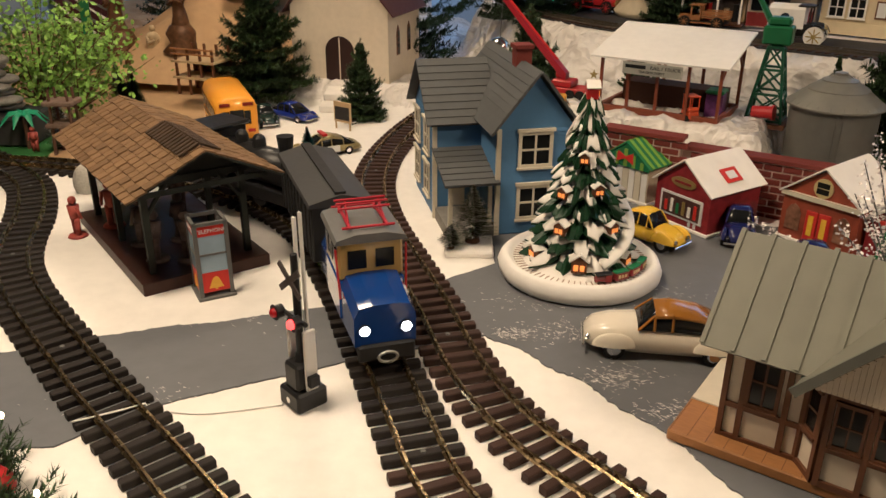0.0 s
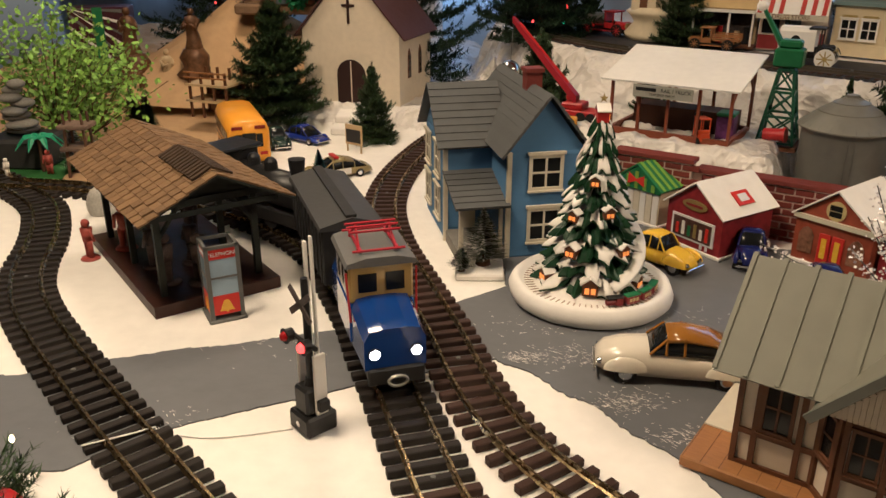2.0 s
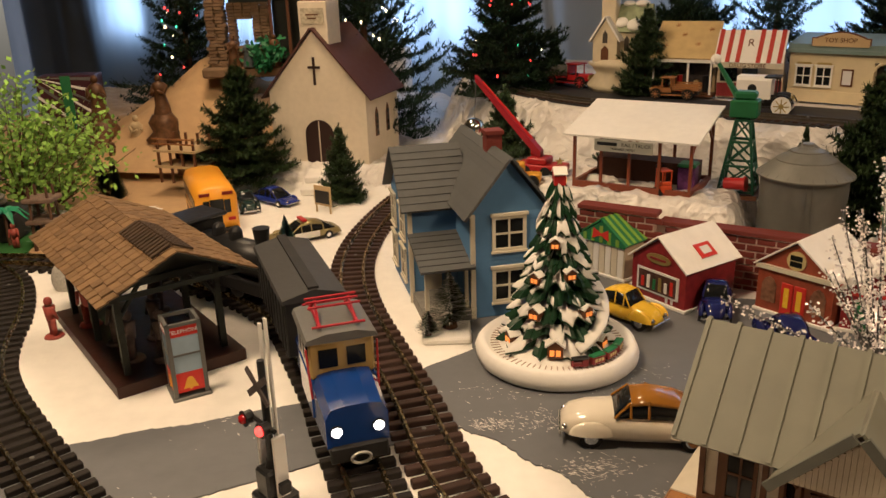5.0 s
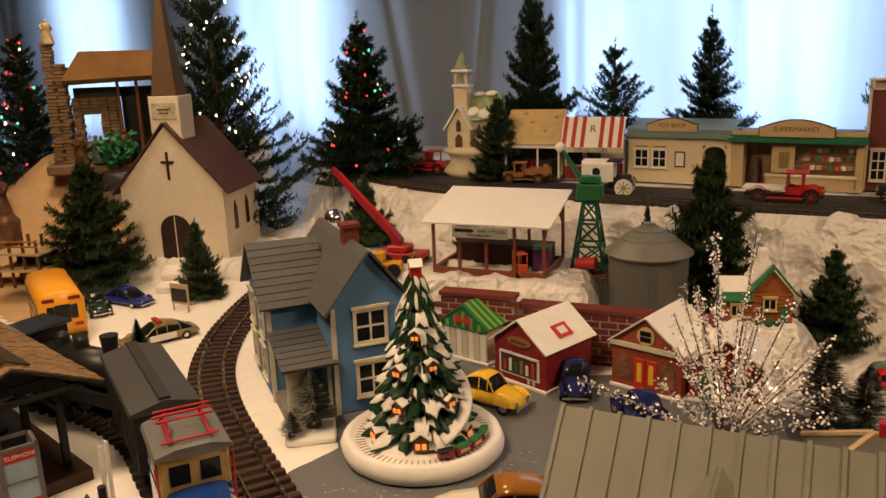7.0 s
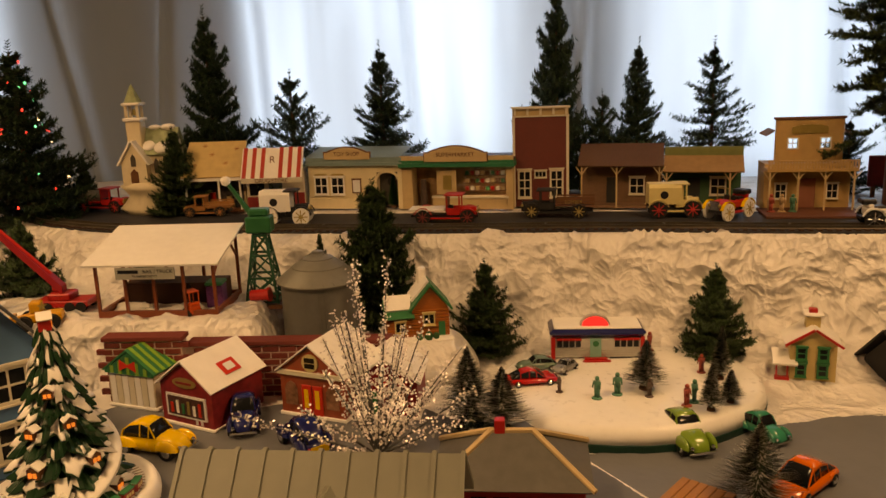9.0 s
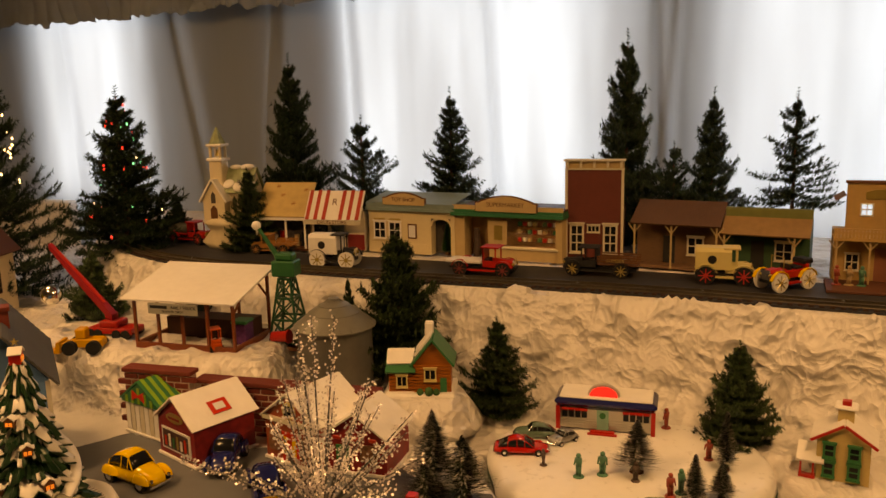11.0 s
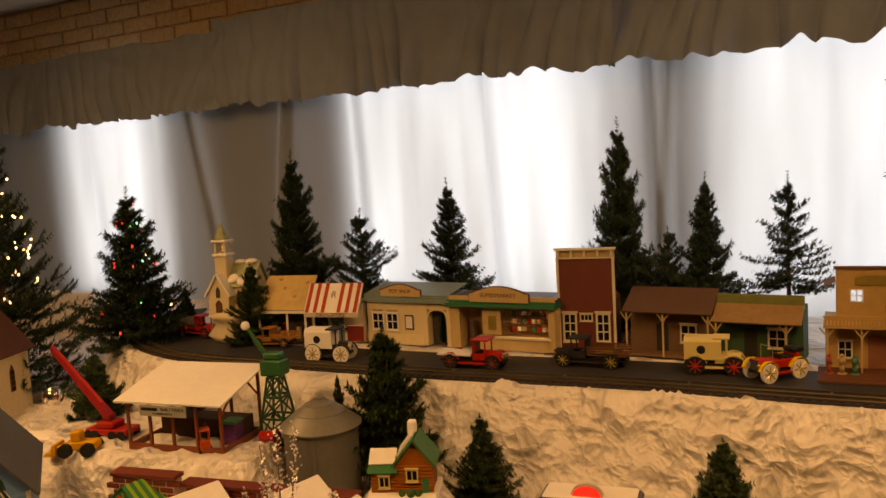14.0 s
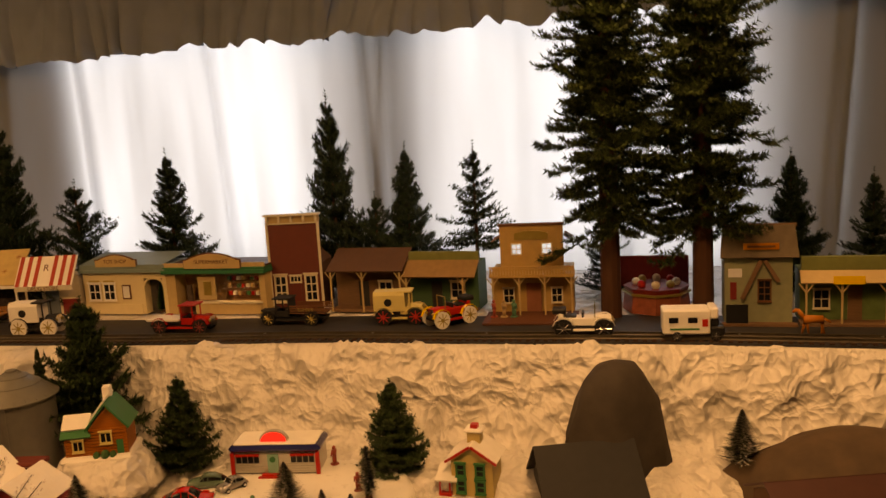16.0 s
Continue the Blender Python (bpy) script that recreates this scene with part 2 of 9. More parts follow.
def lathe(bm, prof, n=32, c=(0, 0)):
    """A turned solid: prof is radius and height from the bottom up."""
    rings = []
    for r, z in prof:
        rings.append([bm.verts.new((c[0] + r * math.cos(2 * math.pi * i / n), c[1] + r * math.sin(2 * math.pi * i / n), z)) for i in range(n)])
    for a, b in zip(rings, rings[1:]):
        for i in range(n):
            j = (i + 1) % n
            bm.faces.new((a[i], a[j], b[j], b[i]))
    bm.faces.new(rings[0][::-1])
    bm.faces.new(rings[-1])
    return bm


def loft(bm, sections):
    """A skin over closed sections, each a list of points of one count, with its ends shut."""
    rings = [[bm.verts.new(p) for p in s] for s in sections]
    n = len(rings[0])
    for a, b in zip(rings, rings[1:]):
        for i in range(n):
            j = (i + 1) % n
            bm.faces.new((a[i], a[j], b[j], b[i]))
    bm.faces.new(rings[0][::-1])
    bm.faces.new(rings[-1])
    bmesh.ops.recalc_face_normals(bm, faces=bm.faces)
    return bm


def words(name, text, size, m, material, parent, depth=0.0006):
    cu = bpy.data.curves.new(name, "FONT")
    cu.body, cu.size, cu.align_x, cu.align_y, cu.extrude = text, size, "CENTER", "CENTER", depth
    cu.materials.append(material)
    ob = new(name, cu)
    ob.parent = parent
    ob.matrix_basis = m
    return ob


FRONT = pose(0, 0, 0, 90, 0, 0)   # text that faces -y


def smooth_line(pts, step):
    """Points at even steps on a smooth curve through pts, each with its heading."""
    P = [Vector((*p, 0)) for p in pts]
    P = [2 * P[0] - P[1]] + P + [2 * P[-1] - P[-2]]
    dense = []
    for a, b, c, d in zip(P, P[1:], P[2:], P[3:]):
        for k in range(40):
            t = k / 40
            dense.append(0.5 * (2 * b + (c - a) * t + (2 * a - 5 * b + 4 * c - d) * t * t + (3 * b - a - 3 * c + d) * t ** 3))
    dense.append(P[-2])
    out, run, need = [], 0.0, 0.0
    for a, b in zip(dense, dense[1:]):
        seg = (b - a).length
        while need <= run + seg:
            out.append((a.lerp(b, (need - run) / seg), math.atan2((b - a).y, (b - a).x)))
            need += step
        run += seg
    return out


# ---- terrain ----
EDGE = [(0.20, 3.2), (0.17, 2.85), (0.218, 2.6), (0.314, 2.352), (0.472, 2.144), (0.738, 1.93), (1.057, 1.671), (1.425, 1.396), (1.715, 1.143), (2.03, 0.879), (2.32, 0.60), (2.75, 0.2), (3.2, -0.25)]
EDGELINE = [p for p, a in smooth_line(EDGE, 0.02)]
EX = np.array([(p.x, p.y) for p in EDGELINE])
ROADZ = 0.235


def edge_distance(x, y):
    """Metres behind the shelf's edge (minus: in front of it)."""
    d = np.hypot(EX[:, 0] - x, EX[:, 1] - y)
    i = int(np.argmin(d))
    j = min(max(i, 1), len(EX) - 2)
    t = EX[j + 1] - EX[j - 1]
    side = t[0] * (y - EX[i, 1]) - t[1] * (x - EX[i, 0])
    return d[i] if side > 0 else -d[i]


def step(a, b, v):
    t = min(1, max(0, (v - a) / (b - a)))
    return t * t * (3 - 2 * t)


SUNK = -0.045   # the corner with the diner lies lower than the rest of the table


def ground_height(x, y):
    e = edge_distance(x, y)
    # level of the table in front of the shelf
    low = SUNK * step(0.960, 0.980, x)
    z = 0.0
    # raised snow terrace under the loading shed, behind the brick wall
    wall_d = (x - 0.31) * 0.53 + (y - 1.62) * 0.85
    xx = x - 0.5 * (y - 1.6)
    terr = step(0.035, 0.10, wall_d + 0.012 * noise.noise((x * 20, y * 20, 3))) * step(0.02, 0.14, x) * (1 - step(0.63, 0.71, xx))
    z = max(z, 0.13 * terr * step(1.38, 1.44, y) * (1 - step(2.1, 2.4, y) * (1 - step(0.2, 0.4, x))))
    # mound under the church and the sand hill
    z = max(z, 0.05 * step(2.2, 2.34, y + 0.3 * x) * (1 - step(0.05, 0.2, x)))
    # drifts in front of the shelf on the far side
    if x > 0.75:
        z = max(z, 0.055 * step(-0.30, -0.08, e) * step(0.8, 1.0, x))
    z += low
    foot = 0.13 if x < 0.95 else 0.09
    if e > -foot - 0.01:
        up = step(-foot, 0.005, e)
        wx, wy = x + 0.05 * noise.noise((x * 6, y * 6, 1)), y + 0.05 * noise.noise((x * 6, y * 6, 9))
        n = noise.noise((x * 7, y * 7, 0.3)) * 0.55 + (noise.voronoi((wx * 9, wy * 9, 0.4))[0][0] - 0.45) * 1.1 + (noise.voronoi((wx * 22, wy * 22, 3.4))[0][0] - 0.45) * 0.5
        z = max(z, z + (ROADZ - 0.004 - z) * min(1.04, max(0, up + 0.5 * n * math.sin(math.pi * up) ** 0.6)))
    if z - low > 0.02 and e < 0.0:
        z += 0.012 * noise.noise((x * 16, y * 16, 5)) + 0.010 * abs(noise.noise((x * 38, y * 38, 1)))
    return z


def terrain(x0, x1, y0, y1, cell):
    bm = B()
    nx, ny = int((x1 - x0) / cell), int((y1 - y0) / cell)
    rows = []
    for j in range(ny + 1):
        row = []
        for i in range(nx + 1):
            x, y = x0 + i * cell, y0 + j * cell
            row.append(bm.verts.new((x, y, ground_height(x, y))))
        rows.append(row)
    for a, b in zip(rows, rows[1:]):
        for i in range(nx):
            bm.faces.new((a[i], a[i + 1], b[i + 1], b[i]))
    return bm


gnd = setting("ground", terrain(-1.7, 3.1, 0.2, 4.4, 0.0125), CLOTH, "white snow sheet spread over the layout table", True)
gnd.data.materials.append(SNOW)
gnd.data.materials.append(SAND)
for f in gnd.data.polygons:
    if max(gnd.data.vertices[v].co.z for v in f.vertices) < 0.012 and f.center.x < 0.96:
        f.material_index = 1
    if f.center.x < -0.60 and f.center.y > 2.13 + 0.05 * math.sin(f.center.x * 31):
        f.material_index = 2
setting("table_skirt", box(B(), -1.7, 0.195, -0.8, 3.1, 0.2, SUNK - 0.004), BLACK, "dark cloth skirt round the layout table")


def sheet(outline, z, ragged, seed, sub=26):
    """A thin painted area with a ragged edge."""
    rnd = random.Random(seed)
    bm = B()
    pts = []
    for (ax, ay), (bx, by) in zip(outline, outline[1:] + outline[:1]):
        n = max(2, int(math.hypot(bx - ax, by - ay) / 0.006))
        for k in range(n):
            t = k / n
            px, py = ax + (bx - ax) * t, ay + (by - ay) * t
            q = noise.noise((px * 14, py * 14, seed)) * ragged * 2 + rnd.uniform(-1, 1) * ragged * 0.5
            pts.append((px + q * 0.6, py + q))
    from mathutils import geometry
    n = len(pts)
    vs, es, fs = geometry.delaunay_2d_cdt([Vector(p) for p in pts], [(i, (i + 1) % n) for i in range(n)], [], 1, 1e-5)[:3]
    top = [bm.verts.new((v.x, v.y, z)) for v in vs]
    for f in fs:
        bm.faces.new([top[i] for i in f])
    bmesh.ops.recalc_face_normals(bm, faces=bm.faces)
    for f in bm.faces:
        if f.normal.z < 0:
            f.normal_flip()
    ext = bmesh.ops.extrude_edge_only(bm, edges=[e for e in bm.edges if len(e.link_faces) == 1])
    for v in ext["geom"]:
        if isinstance(v, bmesh.types.BMVert):
            v.co.z -= 0.003
    return bm


road_main = [(-1.6, 0.55), (-0.426, 0.735), (-0.345, 0.811), (-0.121, 0.915), (0.059, 0.985), (0.16, 0.885), (0.252, 0.767), (0.303, 0.657), (0.40, 0.50), (0.44, 0.21),
             (0.955, 0.21), (0.955, 1.06), (0.86, 1.12), (0.80, 1.33), (0.45, 1.43), (0.33, 1.56), (0.22, 1.52), (0.13, 1.40), (0.088, 1.34), (0.085, 1.22), (0.005, 1.16), (-0.10, 1.10),
             (-0.179, 1.065), (-0.475, 0.972), (-0.57, 0.932), (-1.6, 0.80)]
setting("road", sheet(road_main, 0.0025, 0.004, 3), ROADPAINT, "grey painted road with ragged snow edges")
setting("road_low", sheet([(0.985, 0.21), (2.6, 0.21), (1.9, 0.62), (1.50, 0.84), (1.16, 0.93), (0.985, 0.98)], SUNK + 0.0025, 0.004, 4), ROADPAINT, "grey painted road in the lower corner of the table")
# snow left showing through the paint in dry brush strokes
bm = B()
rnd = random.Random(8)
for cx, cy, n, spread in ((0.16, 0.99, 160, 0.035), (0.215, 0.875, 220, 0.028), (0.12, 1.08, 60, 0.05), (0.27, 0.80, 160, 0.025), (-0.38, 0.825, 90, 0.04), (0.09, 0.985, 120, 0.015), (-0.28, 1.03, 50, 0.05), (0.33, 1.1, 60, 0.06)):
    for k in range(n):
        x, y = cx + rnd.gauss(0, spread), cy + rnd.gauss(0, spread * 0.5)
        l, w, a = rnd.uniform(0.0005, 0.0035), rnd.uniform(0.0002, 0.0006), rnd.gauss(-0.5, 0.35)
        c, s = math.cos(a), math.sin(a)
        bm.faces.new([bm.verts.new((x + u * c - v * s, y + u * s + v * c, 0.0042)) for u, v in ((-l, -w), (l, -w * 0.3), (l, w), (-l * 0.6, w))])
tagged(part("snow_flecks", bm, SNOW), "white snow flecks brushed over the grey road", "snow", "", "stuff")

# the road on the shelf, between its edge and the village
bm = B()
prev = None
for i, p in enumerate(EDGELINE):
    a, b = EDGELINE[max(0, i - 1)], EDGELINE[min(len(EDGELINE) - 1, i + 1)]
    d = (b - a).normalized()
    nrm = Vector((-d.y, d.x, 0))
    q0, q1 = p + nrm * 0.012, p + nrm * 0.26
    cur = [bm.verts.new((q.x, q.y, z)) for q, z in ((q0, ROADZ - 0.006), (q0, ROADZ + 0.001), (q1, ROADZ + 0.001))]
    if prev:
        for k in (0, 1):
            bm.faces.new((prev[k], cur[k], cur[k + 1], prev[k + 1]))
    prev = cur
setting("village_road", bm, ASPHALT, "dark grey road along the village on the shelf")


# ---- room ----
bm = B()
box(bm, -5, -3.5, FLOOR - 0.05, 5, 7, FLOOR)
setting("floor", bm, mat("dark_carpet", (0.08, 0.07, 0.06), 0.9), "dark carpet floor")
bm = B()
box(bm, -5, -3.5, CEIL, 5, 7, CEIL + 0.05)
setting("ceiling", bm, mat("ceiling_tile", (0.34, 0.30, 0.25), 0.9), "plain off-white ceiling")
for nm, c in (("wall_south", (-5, -3.55, FLOOR, 5, -3.5, CEIL)), ("wall_west", (-5.05, -3.5, FLOOR, -5, 7, CEIL)), ("wall_east", (5, -3.5, FLOOR, 5.05, 7, CEIL))):
    setting(nm, box(B(), *c), WALLP, "plain tan painted wall")
cw = Matrix.Translation(C0) @ Matrix.Rotation(math.atan2(CD.y, CD.x), 4, "Z")


def in_wall(bm):
    bmesh.ops.transform(bm, matrix=cw, verts=bm.verts)
    return bm


bm = B()
xs = [-6.0] + [v for w in WINDOWS for v in w] + [6.0]
for k in range(0, len(xs), 2):
    box(bm, xs[k], 0.12, FLOOR, xs[k + 1], 0.24, CEIL)
for s0, s1 in WINDOWS:
    box(bm, s0, 0.12, FLOOR, s1, 0.24, WZ0)
    box(bm, s0, 0.12, WZ1, s1, 0.24, CEIL)
setting("wall_north", in_wall(bm), mat("tan_brick_wall", (0.52, 0.36, 0.20), 0.75, scale=20), "tan wall with window openings behind the curtain")
for k, (s0, s1) in enumerate(WINDOWS):
    w = thing("window_%d" % (k + 1), cw, "white framed window behind the thin curtain", "window", "", "structure")
    bm = B()
    for a in (s0, s1 - 0.04):
        box(bm, a, 0.135, WZ0, a + 0.04, 0.155, WZ1)
    for z in (WZ0, WZ1 - 0.04):
        box(bm, s0 + 0.04, 0.135, z, s1 - 0.04, 0.155, z + 0.04)
    part("window_frame", bm, WHITE, w)


def cloth_strip(s0, s1, z0, z1, back, folds, depth, seed, n=420, rows=14, ragged=0.0):
    bm = B()
    grid = []
    for j in range(rows + 1):
        v = j / rows
        row = []
        for i in range(n + 1):
            s = s0 + (s1 - s0) * i / n
            f = math.sin(s * folds + 3 * noise.noise((s * 1.7, seed, 0))) * depth * (0.5 + 0.8 * abs(noise.noise((s * 0.9, seed, 4)))) + noise.noise((s * 6, v * 2, seed)) * depth * 0.7
            f -= sum(0.06 * math.exp(-((s - c - sl_ * v) / 0.022) ** 2) for c, sl_ in ((-3.9, 0.1), (-3.1, -0.2), (-1.92, 0.15), (-1.30, 0.35), (-0.72, -0.25), (-0.44, 0.05), (0.12, 0.1), (0.70, 0.06), (0.78, -0.1), (1.5, 0.12), (2.25, -0.15)))
            z = z1 + (z0 - z1) * v
            if j == rows:
                z += ragged * noise.noise((s * 9, seed, 7)) + ragged * 0.7 * noise.noise((s * 31, seed, 9))
            row.append(bm.verts.new((s, back + f * (0.35 + 0.65 * v), z)))
        grid.append(row)
    for a, b in zip(grid, grid[1:]):
        for i in range(n):
            bm.faces.new((a[i], a[i + 1], b[i + 1], b[i]))
    return in_wall(bm)


tagged(part("curtain", cloth_strip(-6.3, 3.9, FLOOR + 0.1, 1.30, 0.03, 11.0, 0.04, 1.0, 900, 20), CURT, None, "", True), "thin blue-grey cloth curtain hung before bright windows", "curtain")
VAL = mat("grey_valance_cloth", (0.25, 0.30, 0.37), 0.9, var=0.12, scale=12)


def gathered(s0, s1, z0, top, back, seed, n, rows=18):
    """A bunched cloth strip: tight gathers at the hem, loose slanting swags above, an uneven rod line."""
    bm = B()
    grid = []
    for j in range(rows + 1):
        v = j / rows
        row = []
        for i in range(n + 1):
            s = s0 + (s1 - s0) * i / n
            swag = abs(noise.noise((s * 2.3 + v * 0.9, seed, v * 0.8))) ** 0.7
            pleat = abs(math.sin(s * 34 + 5 * noise.noise((s * 3.1, seed, v * 0.5)) + v * 1.5)) ** 0.6 * (0.35 + 0.9 * abs(noise.noise((s * 4, seed, 2))))
            f = 0.075 * swag + 0.05 * (0.25 + 0.75 * v) * pleat + 0.012 * noise.noise((s * 24, v * 3, seed)) * v
            zt = top + 0.025 * noise.noise((s * 2.0, seed, 4)) + 0.02 * noise.noise((s * 7, seed, 5))
            zb = z0 + 0.030 * noise.noise((s * 5, seed, 7)) + 0.022 * noise.noise((s * 23, seed, 9)) + 0.012 * pleat
            row.append(bm.verts.new((s + 0.03 * v * noise.noise((s * 5, seed, 11)), back - f, zt + (zb - zt) * v)))
        grid.append(row)
    for a, b in zip(grid, grid[1:]):
        for i in range(n):
            bm.faces.new((a[i], a[i + 1], b[i + 1], b[i]))
    return in_wall(bm)


va = thing("valance", pose(0, 0, 0), "bunched grey cloth valance over the windows", "valance")
for k, (s0, s1) in enumerate(((-2.75, -1.02), (-1.05, 0.62), (0.60, 2.25), (2.22, 3.9))):
    part("cloth_panel", gathered(s0, s1, 1.035, 1.40 - 0.045 * max(0, 1 - k), -0.02 - 0.012 * (k % 2), 5.0 + k * 3.1, 460), VAL, va, "", True)
bm = B()
for k in range(2):
    rnd = random.Random(k)
    for r in range(5):
        for c in range(14):
            s = -3.6 + c * 0.21 + (0.105 if r % 2 else 0)
            box(bm, s, 0.108, 1.32 + r * 0.065, s + 0.195, 0.122, 1.32 + r * 0.065 + 0.055)
    break
tagged(part("brickwork", in_wall(bm), mat("tan_glazed_block", (0.60, 0.42, 0.22), 0.28, island=0.5, var=0.12), bpy.data.objects["wall_north"], "tan bricks over the curtain rail"), kind="stuff")

# ---- tracks ----
tie_bm = box(B(), -0.006, -0.046, 0, 0.006, 0.046, 0.011, 0.0012)
TIE_ME = bpy.data.meshes.new("tie")
tie_bm.to_mesh(TIE_ME)
TIE_ME.materials.append(TIE)
TIEB_ME = TIE_ME.copy()
TIEB_ME.materials.clear()
TIEB_ME.materials.append(TIEB)


def rail_bar(line, off, z):
    prof = ((-0.0036, 0), (0.0036, 0), (0.0008, 0.002), (0.0008, 0.0058), (0.0016, 0.0063), (0.0016, 0.0082), (-0.0016, 0.0082), (-0.0016, 0.0063), (-0.0008, 0.0058), (-0.0008, 0.002))
    secs = []
    for p, a in line:
        nrm = Vector((-math.sin(a), math.cos(a), 0))
        secs.append([p + nrm * (off + u) + Vector((0, 0, z + v)) for u, v in prof])
    return loft(B(), secs)


def track(pts, label, gauge=0.0455, metal=None, z=0.0, dark=lambda p: False, single=True, spacing=0.0262, scale=1.0):
    t = thing("railway_track", pose(0, 0, 0), label, "railway track", "tracks on the layout")
    line = smooth_line(pts, spacing)
    fine = smooth_line(pts, 0.012)
    for off in (-gauge / 2, gauge / 2):
        part("rail", rail_bar(fine, off, z + 0.0105 * scale), metal or RAIL, t)
    rnd = random.Random(5)
    if single:
        for p, a in line:
            piece("tie", TIEB_ME if dark(p) else TIE_ME, t, Matrix.Translation((p.x, p.y, z)) @ Matrix.Rotation(a + rnd.gauss(0, 0.012), 4, "Z"))
    else:
        bm = B()
        for p, a in line:
            box(bm, -0.005, -gauge, 0, 0.005, gauge, 0.0105 * scale, 0, Matrix.Translation((p.x, p.y, z)) @ Matrix.Rotation(a, 4, "Z"))
        tagged(part("ties", bm, TIE, t), kind="stuff")
    # fixing screws
    bm = B()
    for p, a in line[4::14]:
        cyl(bm, (p.x, p.y, z + 0.010), (p.x, p.y, z + 0.0122), 0.0034, 0.003, 10)
    part("screw", bm, GREYM, t)
    return t


TL = [(-1.55, 1.98), (-1.25, 1.90), (-1.079, 1.80), (-0.952, 1.689), (-0.862, 1.594), (-0.806, 1.492), (-0.764, 1.386), (-0.737, 1.292), (-0.70, 1.198), (-0.644, 1.106), (-0.568, 1.008), (-0.491, 0.917), (-0.419, 0.833), (-0.359, 0.766), (-0.298, 0.698), (-0.13, 0.50), (0.05, 0.26)]
TC = [(-1.02, 1.74), (-0.80, 1.70), (-0.56, 1.62), (-0.412, 1.525), (-0.306, 1.434), (-0.224, 1.315), (-0.178, 1.20), (-0.133, 1.08), (-0.105, 0.985), (-0.078, 0.905), (-0.055, 0.83), (-0.032, 0.755), (0.0, 0.658), (0.08, 0.50), (0.2, 0.25)]
TR = [(0.30, 2.78), (0.08, 2.46), (-0.02, 2.25), (-0.078, 2.08), (-0.128, 1.865), (-0.147, 1.69), (-0.141, 1.54), (-0.113, 1.387), (-0.068, 1.23), (-0.015, 1.055), (0.019, 0.922), (0.052, 0.825), (0.097, 0.741), (0.149, 0.673), (0.26, 0.54), (0.42, 0.40), (0.6, 0.26)]
road_band = lambda p: (0.72 < p.y - 0.15 * (p.x + 0.4) < 0.96) and p.x < -0.3
track(TL, "brass railed toy train track on dark plastic ties", dark=lambda p: True)
track(TC, "brass railed toy train track curving past the station", dark=lambda p: p.y > 0.70)
track(TR, "brass railed toy train track curving round the blue house")
SHELFTRACK = [(p.x + 0.031, p.y + 0.036) for p in EDGELINE[8:-6:12]]
track(SHELFTRACK, "narrow toy train track along the shelf edge", metal=mat("dull_steel_rail", (0.10, 0.085, 0.065), 0.5, 0.6, var=0.3), gauge=0.032, z=ROADZ + 0.001, single=False, spacing=0.02, scale=0.25)

# ---- walls of the town ----
WD = math.degrees(math.atan2(-0.065, 0.125))
bw = thing("brick_retaining_wall", pose(0.325, 1.60, 0, 0, 0, -32), "low red brick retaining wall behind the shops", "wall", "", "structure")
part("core", box(box(B(), 0.0, 0.0018, 0, 0.155, 0.03, 0.126), 0.155, 0.0198, 0, 0.56, 0.05, 0.106), MORTAR, bw)
bb = box(B(), 0, 0, 0, 0.0315, 0.009, 0.0108, 0.0008)
BR_ME = bpy.data.meshes.new("brick")
bb.to_mesh(BR_ME)
BR_ME.materials.append(BRICK)
for r in range(9):
    for c in range(5):
        x = c * 0.0345 - (0.017 if r % 2 else 0)
        if x > -0.02 and x + 0.0325 < 0.175:
            piece("brick", BR_ME, bw, pose(x, 0, 0.001 + r * 0.0138))
for r in range(8):
    for c in range(13):
        x = 0.155 + c * 0.0345 - (0.017 if r % 2 else 0)
        if x > 0.15:
            piece("brick", BR_ME, bw, pose(x, 0.018, -0.004 + r * 0.0138))
for x0, x1, y, z in ((-0.004, 0.16, -0.003, 0.1255), (0.16, 0.565, 0.014, 0.107)):
    part("coping", box(B(), x0, y, z, x1, y + 0.036, z + 0.009, 0.001), BRICK, bw)


# ---- buildings, general ----
def window(parent, x, z, w, h, y, frame, glass=None, cols=2, rows=2, side=None, t=0.006):
    """A framed window in a wall that faces -y (or turned by side)."""
    m = side or Matrix.Identity(4)
    bm = B()
    loops = [[bm.verts.new(m @ Vector(p)) for p in ((x - a, q, z - a), (x + w + a, q, z - a), (x + w + a, q, z + h + a), (x - a, q, z + h + a))] for q, a in ((y - 0.0005, t), (y - 0.0035, t), (y - 0.0035, 0), (y - 0.0005, 0))]
    for a, b in zip(loops, loops[1:] + loops[:1]):
        for i in range(4):
            bm.faces.new((a[i], a[(i + 1) % 4], b[(i + 1) % 4], b[i]))
    bmesh.ops.recalc_face_normals(bm, faces=bm.faces)
    f = part("window", bm, frame, parent)
    part("head_board", box(B(), x - t * 1.5, y - 0.006, z + h + t, x + w + t * 1.5, y - 0.0005, z + h + t * 1.9, 0, m), frame, f)
    part("sill", box(B(), x - t * 1.3, y - 0.006, z - t * 1.5, x + w + t * 1.3, y - 0.0005, z - t * 0.9, 0, m), frame, f)
    for c in range(1, cols):
        part("glazing_bar", box(B(), x + w * c / cols - t * 0.3, y - 0.0026, z, x + w * c / cols + t * 0.3, y - 0.0012, z + h, 0, m), frame, f)
    for r in range(1, rows):
        part("glazing_bar", box(B(), x, y - 0.0025, z + h * r / rows - t * 0.3, x + w, y - 0.0013, z + h * r / rows + t * 0.3, 0, m), frame, f)
    part("pane", box(B(), x, y - 0.0011, z, x + w, y - 0.0002, z + h, 0, m), glass or GLASSD, f)
    return f


